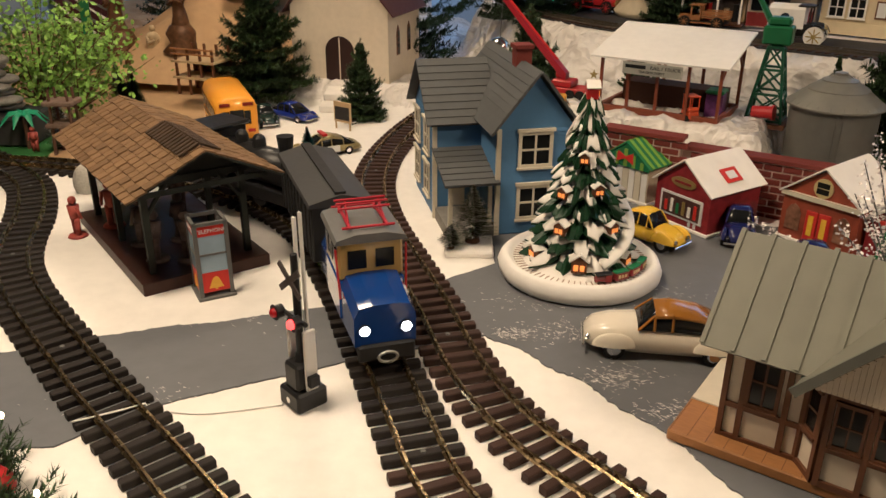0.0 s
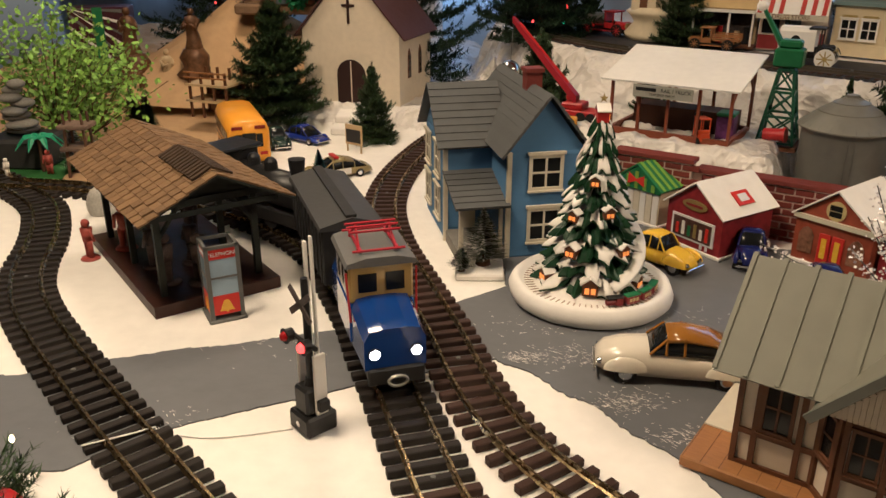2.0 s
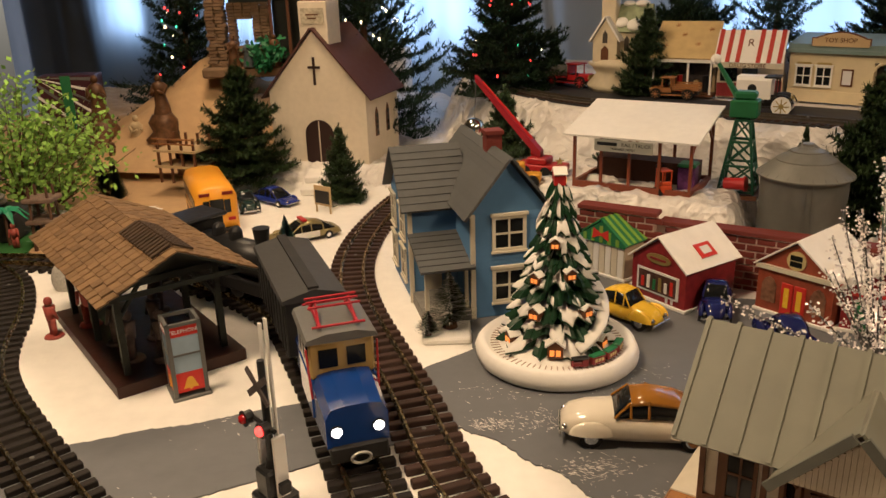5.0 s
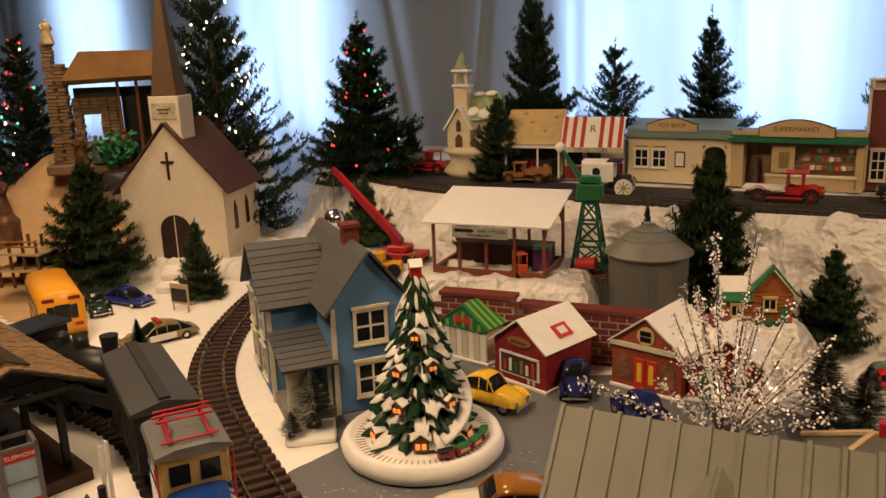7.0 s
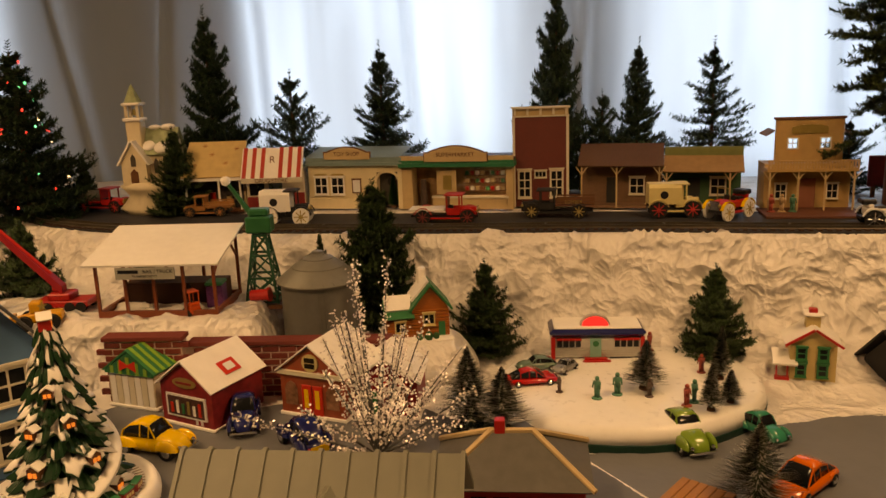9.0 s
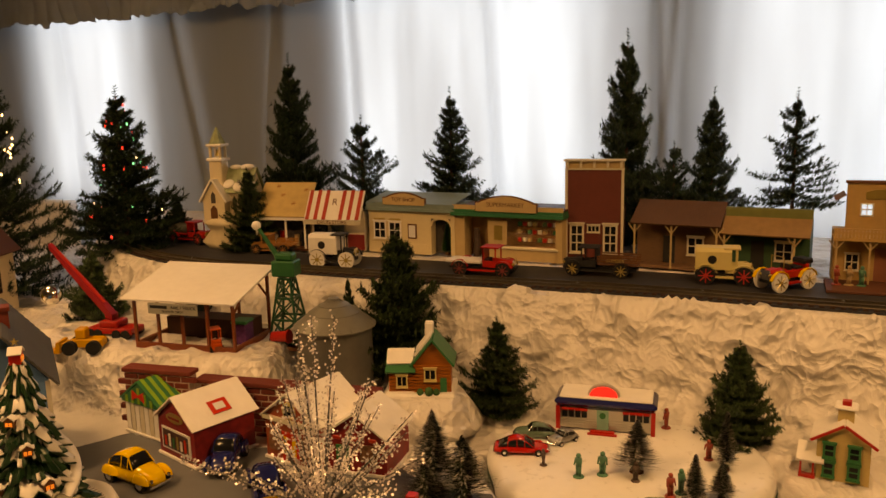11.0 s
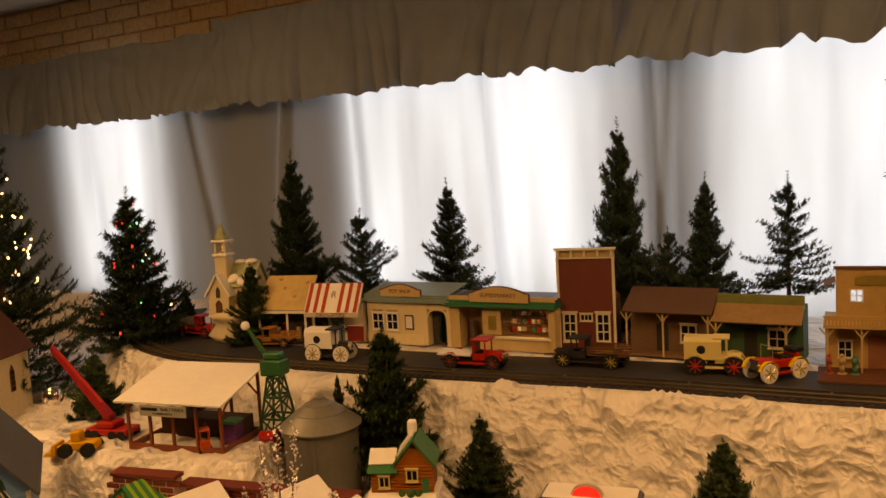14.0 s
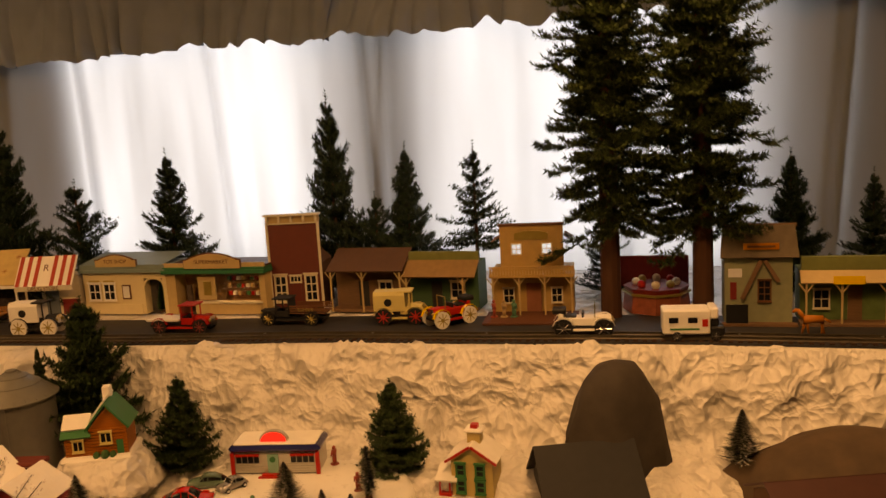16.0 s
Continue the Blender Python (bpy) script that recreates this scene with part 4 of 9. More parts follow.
bulbs(t, 0.54, 0.15, 40, 1, (BULBR, BULBW, BULBR, BULBG))
t = plant(P_L, -0.19, 2.80, 0.04, 1.0, "tall green fir strung with warm white fairy lights", 0.85)
bulbs(t, 1.0, 0.21, 70, 2, (BULBW,), 0.3)
t = plant(P_L, -0.84, 3.0, 0.04, 0.72, "green fir strung with red and blue fairy lights", 1.15)
bulbs(t, 0.72, 0.17, 45, 3, (BULBR, BULBW, BULBG, BULBR))
# two tall trees with bare brown trunks
for x, y, seed in ((2.118, 1.136, 11), (2.274, 0.982, 12)):
    t = thing("tall_conifer", pose(x, y, SZ), "tall drooping conifer with a thick brown trunk", "tree", "tall conifers by the village")
    part("trunk", cyl(B(), (0, 0, 0), (0, 0, 1.1), 0.026, 0.016, 12), mat("red_brown_bark", (0.085, 0.035, 0.02), 0.8, var=0.3, grain=(1, 1, 0.15)), t)
    ms = pine_meshes(seed, 0.95, 0.145, 0.02, 1.0, 30, 1.15, mat("olive_needles", (0.040, 0.062, 0.020), 0.6, var=0.5, island=1.4, bump=0), 0.45, 0.017)
    bpy.data.meshes.remove(ms[0])
    piece("crown", ms[1], t, pose(0, 0, 0.24))
    piece("crown_top", ms[1], t, pose(0, 0, 0.50, 0, 0, 90))


def bottle_brush(x, y, z, h, r, material, label, snow=None, seed=0):
    rnd = random.Random(seed)
    t = thing("bottle_brush_tree", pose(x, y, z), label, "tree", "small bottle brush trees")
    part("stem", cyl(cyl(B(), (0, 0, 0), (0, 0, h), 0.0022, 0.001, 6), (0, 0, 0), (0, 0, h * 0.07), r * 0.4, r * 0.35, 10), BARK, t)
    bm, bs = B(), B()
    n = int(3400 * max(1, h / 0.1))
    for i in range(n):
        f = rnd.random() ** 0.8
        a = rnd.random() * 6.283
        R = r * (1 - f) * rnd.uniform(0.75, 1.1) + 0.002
        zz = h * (0.08 + 0.9 * f)
        d = Vector((math.cos(a), math.sin(a), 0.25)).normalized()
        needle(bs if snow and rnd.random() < 0.3 else bm, Vector((0, 0, zz)) + d * R * (0.15 if not snow or rnd.random() < 0.6 else 0.7), d, R * 0.85, 0.0015)
    part("bristles", bm, material, t)
    if snow:
        part("snow", bs, SNOW, t)
    else:
        bs.free()


bottle_brush(-0.282, 1.622, 0, 0.125, 0.044, FIR, "blue green bottle brush tree on the snow", seed=1)
bottle_brush(0.050, 1.292, 0.012, 0.103, 0.034, PINED, "dark bottle brush tree dusted with snow", True, 2)
bottle_brush(0.012, 1.262, 0.012, 0.042, 0.017, PINED, "tiny bottle brush tree dusted with snow", True, 3)
bottle_brush(-0.022, 1.60, 0, 0.12, 0.03, FIR, "blue green bottle brush tree beside the house", seed=4)
for i, (x, y, z, h, r) in enumerate(((0.868, 1.115, 0.0, 0.15, 0.045), (0.905, 1.06, 0.0, 0.12, 0.045), (0.835, 1.05, 0.0, 0.085, 0.035), (1.329, 0.932, 0.045, 0.105, 0.017), (1.211, 0.845, 0.045, 0.085, 0.018), (1.264, 0.850, 0.045, 0.060, 0.017), (1.184, 0.975, 0.045, 0.095, 0.032),
                                         (2.0, 0.62, 0.05, 0.12, 0.035), (-0.90, 1.85, 0, 0.13, 0.03), (-0.93, 2.30, 0, 0.13, 0.04), (-0.86, 2.22, 0, 0.13, 0.04))):
    bottle_brush(x, y, z, h, r, PINED, "dark green bottle brush tree dusted with snow", i != 9 and i != 10, 20 + i)
ob = part("snow_plinth", box(B(), 0.002, 1.243, 0, 0.085, 1.318, 0.012, 0.003), SNOW)
tagged(ob, "white snow covered plinth under two small trees", "plinth")

# silver tinsel tree
t = thing("tinsel_tree", pose(0.665, 1.06, 0), "sparkling silver tinsel twig tree", "tree")
rnd = random.Random(9)
bm, tw = B(), B()
for k in range(38):
    a = rnd.random() * 6.283
    tilt = rnd.uniform(0.05, 1.15)
    d = Vector((math.cos(a) * math.sin(tilt), math.sin(a) * math.sin(tilt), math.cos(tilt)))
    L = rnd.uniform(0.16, 0.25) * (1.0 if tilt > 0.25 else 1.35)
    o = Vector((0, 0, 0.02))
    cyl(tw, o, o + d * L, 0.0022, 0.0008, 5)
    n = int(L / 0.0022)
    for i in range(n):
        f = 0.3 + 0.7 * i / n
        p = o + d * L * f + Vector((rnd.gauss(0, 1), rnd.gauss(0, 1), rnd.gauss(0, 1))) * 0.0045
        for m in range(5):
            v = Vector((rnd.gauss(0, 1), rnd.gauss(0, 1), rnd.gauss(0, 1))).normalized()
            u = v.orthogonal().normalized()
            s = rnd.uniform(0.0012, 0.0029)
            bm.faces.new([bm.verts.new(q) for q in (p + v * s, p + u * s * 0.8, p - v * s, p - u * s * 0.8)])
part("stem", tw, GREYM, t)
part("tinsel", bm, TINSEL, t)


# ---- vehicles ----
def car(name, m, L, W, H, color, label, cat="car", roofcolor=None, style="sedan", group="toy cars", lights=True):
    """A toy car that heads to +x: body, cabin glass, roof, wheels, bumpers, lamps."""
    c = thing(name, m, label, cat, group)
    S = {"sedan": ((-.5, .18, .34, .6), (-.46, .14, .48, .78), (-.3, .12, .60, .86), (0, .12, .64, .88), (.18, .12, .66, .86), (.34, .13, .63, .80), (.45, .16, .54, .70), (.5, .2, .40, .5)),
         "beetle": ((-.5, .20, .30, .45), (-.45, .15, .48, .62), (-.3, .14, .60, .78), (0, .14, .60, .84), (.16, .14, .62, .78), (.30, .15, .59, .68), (.42, .17, .50, .54), (.49, .2, .34, .36)),
         "fast": ((-.5, .16, .42, .8), (-.45, .13, .50, .92), (-.2, .12, .50, .98), (.05, .12, .48, 1), (.3, .12, .44, .96), (.45, .14, .36, .88), (.5, .18, .28, .7))}[style]
    K = {"sedan": ((-.47, .44, .47, .5), (-.36, .55, .74, .62), (-.2, .60, .94, .68), (-.04, .62, 1, .70), (.07, .62, .96, .70), (.17, .62, .66, .70)),
         "beetle": ((-.45, .42, .46, .46), (-.38, .5, .70, .58), (-.25, .56, .90, .66), (-.08, .58, 1, .68), (.05, .58, .95, .68), (.15, .58, .62, .68)),
         "fast": ((-.42, .48, .52, .7), (-.25, .48, .84, .68), (-.08, .48, 1, .66), (.06, .47, .94, .68), (.24, .45, .48, .74))}[style]

    def ring(x, z0, z1, w, tuck=0.8):
        w, z0, z1, x = w * W / 2, z0 * H, z1 * H, x * L
        h = z1 - z0
        return [(x, -w * .82, z0), (x, w * .82, z0), (x, w, z0 + h * .3), (x, w * .98, z0 + h * .65), (x, w * tuck, z0 + h * .95), (x, w * tuck * .5, z1), (x, -w * tuck * .5, z1), (x, -w * tuck, z0 + h * .95), (x, -w * .98, z0 + h * .65), (x, -w, z0 + h * .3)]

    def cab(x, z0, z1, w, s=1.0):
        w, z0, z1, x = w * W / 2 * s, z0 * H, z1 * H, x * L
        h = z1 - z0
        return [(x, -w * 1.12, z0), (x, w * 1.12, z0), (x, w * 1.05, z0 + h * .5), (x, w * .92, z0 + h * .86), (x, w * .6, z1), (x, -w * .6, z1), (x, -w * .92, z0 + h * .86), (x, -w * 1.05, z0 + h * .5)]
    paint = color
    part("body", loft(B(), [ring(*q) for q in S]), paint, c, "", True)
    part("cabin", loft(B(), [cab(*q) for q in K]), GLASSD, c, "dark windows", True)
    top = []
    for q in K:
        r = cab(q[0], q[1], q[2], q[3], 1.015)
        z = q[2] * H
        top.append([(p[0], p[1], max(p[2], z - (z - q[1] * H) * .30) + 0.0006) for p in r[2:7]] + [(r[6][0], r[6][1] * .9, z - (z - q[1] * H) * .3)])
    part("roof", loft(B(), top[1:-1] if style != "beetle" else top[:-1]), roofcolor or paint, c, "", True)
    bm = B()
    for i in (1, len(K) // 2, len(K) - 2):
        for sg in (-1, 1):
            r = cab(K[i][0], K[i][1], K[i][2], K[i][3], 1.02)
            a, b = Vector(r[1]), Vector(r[3])
            if sg < 0:
                a.y, b.y = -a.y, -b.y
            cyl(bm, a, b, L * .009, n=5)
    for sg in (-1, 1):
        a, b = Vector(cab(*K[-1])[1]), Vector(cab(*K[-2])[3])
        a.y, b.y = a.y * sg, b.y * sg
        cyl(bm, a, b, L * .010, n=5)
    part("pillar", bm, roofcolor or paint, c)
    wr = H * (.21 if style != "beetle" else .23)
    for wx in (-.31, .31):
        for sg in (-1, 1):
            y = sg * W * (.43 if style != "fast" else .46)
            wh = part("wheel", cyl(B(), (wx * L, y - sg * .006, wr), (wx * L, y + sg * .003, wr), wr, wr, 18), RUBBER, c)
            part("hubcap", cyl(B(), (wx * L, y + sg * .003, wr), (wx * L, y + sg * .0045, wr), wr * .62, wr * .45, 14), CHROME, wh)
            fen = B()
            ball(fen, (0, 0, 0), 1, 12, 8)
            bmesh.ops.transform(fen, matrix=Matrix.Translation((wx * L, y * .96, wr * 1.25)) @ Matrix.Diagonal((wr * (2.0 if style == "sedan" else 1.75 if style == "beetle" else 1.45), W * (.105 if style != "fast" else .07), wr * (1.3 if style != "fast" else 1.1), 1)), verts=fen.verts)
            bmesh.ops.delete(fen, geom=[v for v in fen.verts if v.co.z < wr * 0.95], context="VERTS")
            part("fender", fen, paint, c, "", True)
    for sg in (-1, 1):
        part("bumper", box(B(), sg * L * .505 - .0015, -W * .40, H * .17, sg * L * .505 + .0015, W * .40, H * .25, .0008), CHROME, c)
    if lights:
        for sg in (-1, 1):
            part("headlight", ball(B(), (L * .475, sg * W * .30, H * .36), H * .062, 10, 7), CHROME, c)
            part("tail_light", ball(B(), (-L * .49, sg * W * .30, H * .36), H * .045, 8, 6), RED, c)
    return c


def paint(name, col, rough=0.22, metal=0.0):
    return mat(name, col, rough, metal, var=0.04, bump=0.0, coat=0.7)


CREAMCAR = paint("cream_car_enamel", (0.72, 0.66, 0.54))
BROWNCAR = paint("brown_car_enamel", (0.30, 0.125, 0.012))
NAVY = paint("navy_car_enamel", (0.012, 0.016, 0.10))
cc = car("sedan_car", pose(0.291, 0.946, 0.0028, 0, 0, 172), 0.205, 0.076, 0.069, CREAMCAR, "cream vintage toy sedan with a brown roof", "car", BROWNCAR)
car("beetle_car", pose(0.362, 1.318, 0.0028, 0, 0, -48), 0.135, 0.062, 0.060, YELLOW, "shiny yellow rounded toy car on the grey lot", "car", None, "beetle")
car("beetle_car", pose(0.522, 1.335, 0.0028, 0, 0, -108), 0.125, 0.058, 0.058, NAVY, "dark blue rounded toy car parked by a shop", "car", None, "beetle")
c = car("beetle_car", pose(0.585, 1.19, 0.0028, 0, 0, 95), 0.12, 0.06, 0.060, NAVY, "dark blue rounded toy car with a yellow plate", "car", None, "beetle")
part("number_plate", box(B(), -0.0635, -0.016, 0.014, -0.0615, 0.016, 0.026), YELLOW, c, "yellow plate with dark bars")
car("sedan_car", pose(-0.41, 2.17, 0.0, 0, 0, -38), 0.15, 0.062, 0.045, paint("blue_car_enamel", (0.015, 0.03, 0.22)), "metallic blue toy muscle car on the snow", "car", None, "fast")
car("beetle_car", pose(-0.475, 2.11, 0.0, 0, 0, -65), 0.12, 0.055, 0.052, paint("dark_green_enamel", (0.014, 0.03, 0.026)), "dark green rounded toy car on the snow", "car", None, "beetle")
pc = car("police_car", pose(-0.285, 1.845, 0.0, 0, 0, 208), 0.17, 0.068, 0.046, paint("gold_car_enamel", (0.30, 0.24, 0.10), 0.3, 0.4), "gold and white toy police car on the snow", "car", None, "fast")
part("door_panel", box(box(B(), -0.03, -0.0355, 0.010, 0.03, -0.0335, 0.024), -0.03, 0.0335, 0.010, 0.03, 0.0355, 0.024), WHITE, pc, "white door panels")
part("light_bar", box(B(), -0.006, -0.02, 0.0455, 0.006, 0.02, 0.051, 0.001), RED, pc, "red roof light bar")
car("hatchback_car", pose(1.15, 0.845, 0.0028, 0, 0, -108), 0.13, 0.06, 0.055, paint("lime_car_enamel", (0.16, 0.26, 0.03)), "lime green modern toy car on the grey road", "car", None, "beetle")
car("beetle_car", pose(1.275, 0.79, 0.0028, 0, 0, -95), 0.095, 0.045, 0.042, paint("teal_car_enamel", (0.02, 0.20, 0.12)), "teal green toy car painted with flowers", "car", None, "beetle")
car("sports_car", pose(1.155, 0.655, 0.0028, 0, 0, 190), 0.13, 0.06, 0.045, paint("orange_car_enamel", (0.62, 0.12, 0.01)), "bright orange toy sports car on the road", "car", None, "fast")
car("sports_car", pose(1.030, 1.115, 0.046, 0, 0, -22), 0.098, 0.042, 0.030, paint("red_car_enamel", (0.45, 0.01, 0.01)), "red and white ceramic sports car on snow", "car", None, "fast")
car("estate_car", pose(1.078, 1.165, 0.046, 0, 0, 160), 0.08, 0.034, 0.028, paint("green_grey_enamel", (0.10, 0.16, 0.12)), "green toy estate car carrying a tree", "car")
car("sports_car", pose(1.118, 1.128, 0.046, 0, 0, 200), 0.06, 0.03, 0.024, paint("silver_enamel", (0.3, 0.3, 0.3), 0.3, 0.5), "small grey toy car before the diner", "car")

# school bus
b = thing("school_bus", pose(-0.535, 1.99, 0, 0, 0, 112) @ Matrix.Scale(1.22, 4), "yellow toy school bus standing on the snow", "bus")
bm = B()
sec = lambda x, w, z0, z1: [(x, -w, z0), (x, w, z0), (x, w, z1 * .82), (x, w * .86, z1 * .95), (x, w * .5, z1), (x, -w * .5, z1), (x, -w * .86, z1 * .95), (x, -w, z1 * .82)]
part("body", loft(bm, [sec(-.105, .036, .014, .098), (sec(-.10, .04, .012, .102)), sec(.098, .04, .012, .102), sec(.105, .036, .014, .098)]), BUSY, b, "", True)
for sg in (-1, 1):
    for k in range(6):
        part("window", box(B(), -.09 + k * .031, sg * .0395, .055, -.066 + k * .031, sg * .0412, .078), GLASSD, b)
    part("stripe", box(B(), -.10, sg * .0396, .042, .10, sg * .0408, .045), BLACK, b)
for x in (.1062,):
    part("windscreen", box(B(), x - .002, -.026, .052, x, .026, .080), GLASSD, b)
part("rear_door", box(B(), -.1072, -.013, .045, -.1055, .013, .078), GLASSD, b)
for sg in (-1, 1):
    part("rear_window", box(B(), -.107, sg * .02 - .006, .05, -.105, sg * .02 + .006, .076), GLASSD, b)
    part("tail_light", box(B(), -.1075, sg * .026 - .007, .034, -.1055, sg * .026 + .007, .040), RED, b)
    part("warning_light", box(B(), -.107, sg * .022 - .010, .086, -.105, sg * .022 + .010, .092), mat("dark_red_plastic", (0.2, 0.02, 0.01), 0.4), b)
    for x in (-.065, .07):
        part("wheel", cyl(B(), (x, sg * .028, .016), (x, sg * .040, .016), .016, .016, 18), RUBBER, b)
part("bumper", box(B(), -.111, -.036, .012, -.105, .036, .020), BLACK, b)
part("plate", box(B(), -.1122, -.008, .013, -.1108, .008, .019), WHITE, b)


def wheel_at(parent, x, y, r, rim, w=0.007):
    wh = part("wheel", cyl(B(), (x, y - w / 2, r), (x, y + w / 2, r), r, r, 20), RUBBER if rim is not WHITE else WHITE, parent)
    sg = 1 if y > 0 else -1
    bm = cyl(B(), (x, y + sg * w * .5, r), (x, y + sg * w * .62, r), r * .25, r * .2, 10)
    for k in range(8):
        a = k * math.pi / 4
        cyl(bm, (x, y + sg * w * .55, r), (x + math.cos(a) * r * .78, y + sg * w * .55, r + math.sin(a) * r * .78), r * .06, n=4)
    part("spokes", bm, rim if rim is not WHITE else GOLD, wh)
    return wh


def old_truck(name, m, L, W, H, hood, cabc, bed, rim, label, kind, cat="truck", group="antique toy vehicles"):
    """An antique toy vehicle that heads to +x."""
    t = thing(name, m, label, cat, group)
    r = H * .24
    part("chassis", box(B(), -L * .48, -W * .26, r * .9, L * .46, W * .26, r * 1.25), BLACK, t)
    for x in (-L * .30, L * .32):
        for y in (-W * .44, W * .44):
            wheel_at(t, x, y, r, rim)
    part("hood", loft(B(), [[(x, -w, r * 1.25), (x, w, r * 1.25), (x, w, z * .9), (x, w * .5, z), (x, -w * .5, z), (x, -w, z * .9)] for x, w, z in ((L * .22, W * .28, H * .56), (L * .44, W * .24, H * .53))]), hood, t)
    part("radiator", box(B(), L * .44, -W * .22, r, L * .455, W * .22, H * .54), CHROME if rim is not RED else GOLD, t)
    bm = B()
    for x in (-L * .30, L * .32):
        for sg in (-1, 1):
            for a in range(5):
                a0, a1 = math.pi * (.08 + .168 * a), math.pi * (.08 + .168 * (a + 1))
                y = sg * W * .42
                slope(bm, (x + math.cos(a0) * r * 1.2, y - W * .07, r + math.sin(a0) * r * 1.2), (x + math.cos(a0) * r * 1.2, y + W * .07, r + math.sin(a0) * r * 1.2),
                      (x + math.cos(a1) * r * 1.2, y + W * .07, r + math.sin(a1) * r * 1.2), (x + math.cos(a1) * r * 1.2, y - W * .07, r + math.sin(a1) * r * 1.2), .0012)
    part("fender", bm, bed if kind == "touring" else hood, t)
    part("running_board", box(B(), -L * .2, -W * .47, r * .75, L * .22, W * .47, r * .9), hood, t)
    for sg in (-1, 1):
        part("headlamp", ball(B(), (L * .45, sg * W * .24, H * .42), H * .05, 8, 6), GOLD, t)
    if kind == "touring":
        part("tub", box(box(B(), -L * .40, -W * .32, r * 1.25, L * .22, W * .32, H * .50, .002), -L * .38, -W * .32, H * .5, -L * .30, W * .32, H * .62, .002), cabc, t)
        part("seat", box(box(B(), -L * .28, -W * .26, H * .5, -L * .1, W * .26, H * .56, .002), -L * .02, -W * .26, H * .5, L * .02, W * .26, H * .64, .002), BLACK, t)
        part("folded_top", box(B(), -L * .48, -W * .30, H * .60, -L * .26, W * .30, H * .74, .003), BLACK, t)
        part("windscreen_frame", box(box(box(B(), L * .18, -W * .30, H * .5, L * .195, -W * .28, H * .86), L * .18, W * .28, H * .5, L * .195, W * .30, H * .86), L * .18, -W * .30, H * .84, L * .195, W * .30, H * .86), GOLD, t)
        return t
    # cab
    bm = B()
    x0, x1 = L * .02, L * .22
    for y in (-W * .36, W * .34):
        for x in (x0, x1 - .004):
            box(bm, x, y, H * .5, x + .004, y + W * .02, H * .92)
        box(bm, x0, y, r * 1.25, x1, y + W * .02, H * .52)
    box(bm, x0, -W * .36, r * 1.25, x0 + .003, W * .36, H * .95)
    box(bm, x0 - .004, -W * .40, H * .92, x1 + L * .04, W * .40, H * .97, .001)
    part("cab", bm, cabc, t)
    part("seat", box(B(), x0 + .003, -W * .3, H * .42, x0 + L * .07, W * .3, H * .55), BLACK, t)
    if kind == "stake":
        part("bed", box(B(), -L * .50, -W * .44, H * .42, x0 - .003, W * .44, H * .46), bed, t)
        for z in (.50, .58, .66):
            for y in (-W * .44, W * .42):
                part("slat", box(B(), -L * .50, y, H * z, x0 - .003, y + W * .02, H * (z + .055)), bed, t)
    elif kind == "flat":
        part("bed", box(B(), -L * .50, -W * .46, H * .42, x0 - .003, W * .46, H * .50, .001), bed, t)
    elif kind == "tank":
        part("tank", cyl(B(), (-L * .50, 0, H * .62), (x0 - .004, 0, H * .62), H * .23, H * .23, 20), bed, t)
        part("bed", box(B(), -L * .50, -W * .36, H * .38, x0 - .003, W * .36, H * .42), cabc, t)
    elif kind == "van":
        part("van_body", loft(B(), [[(x, -W * .44, H * .40), (x, W * .44, H * .40), (x, W * .44, H * .86), (x, W * .34, H * .96), (x, -W * .34, H * .96), (x, -W * .44, H * .86)] for x in (-L * .48, x0 + L * .10)]), bed, t)
        for sg in (-1, 1):
            part("emblem", cyl(B(), (-L * .2, sg * W * .441, H * .66), (-L * .2, sg * W * .446, H * .66), H * .11, H * .11, 20), BLACK, t)
    return t


def on_road(x, y, turn):
    return pose(x, y, ROADZ + 0.0012, 0, 0, turn)


CREAMV = mat("pale_yellow_paint", (0.62, 0.52, 0.24), 0.4, var=0.06)
old_truck("tank_truck", on_road(0.462, 2.560, -46), 0.175, 0.06, 0.075, RED, RED, STEEL, RED, "red antique toy tank truck with a grey tank", "tank")
old_truck("log_truck", on_road(0.70, 2.262, 150), 0.14, 0.055, 0.06, WOOD, WOOD, WOOD, WOOD, "plain wooden toy truck on the village road", "stake")
old_truck("delivery_van", on_road(0.842, 1.988, -32), 0.135, 0.058, 0.095, MATTE, MATTE, WHITE, WHITE, "white and black antique toy delivery van", "van")
old_truck("flatbed_truck", on_road(1.182, 1.736, -39), 0.185, 0.062, 0.078, RED, RED, WHITE, DKRED, "red antique toy truck with a white flatbed", "flat")
st = old_truck("lumber_truck", on_road(1.447, 1.620, 140), 0.195, 0.062, 0.075, MATTE, MATTE, TIMBER, GOLD, "black antique toy truck with brown stake bed", "stake")
words("lettering", "LUMBER", 0.012, pose(-0.045, 0.0305, 0.043, 90, 0, 180), GOLD, st, 0.0004)
old_truck("panel_van", on_road(1.672, 1.432, -34), 0.135, 0.06, 0.09, CREAMV, CREAMV, CREAMV, RED, "pale yellow antique toy panel van", "van")
old_truck("touring_car", on_road(1.765, 1.335, 187), 0.135, 0.062, 0.090, RED, RED, YELLOW, WHITE, "red and yellow open antique toy car", "touring", "car")
old_truck("touring_car", on_road(1.955, 1.038, -38), 0.145, 0.06, 0.088, WHITE, WHITE, WHITE, CHROME, "white open antique toy car with dark top", "touring", "car")
cp = thing("camper_truck", on_road(2.120, 0.863, -38), "white toy camper truck with dark cab", "camper", "antique toy vehicles")
part("camper_body", box(box(B(), -.065, -.03, .016, .035, .03, .070, .003), .035, -.03, .050, .052, .03, .074, .003), WHITE, cp)
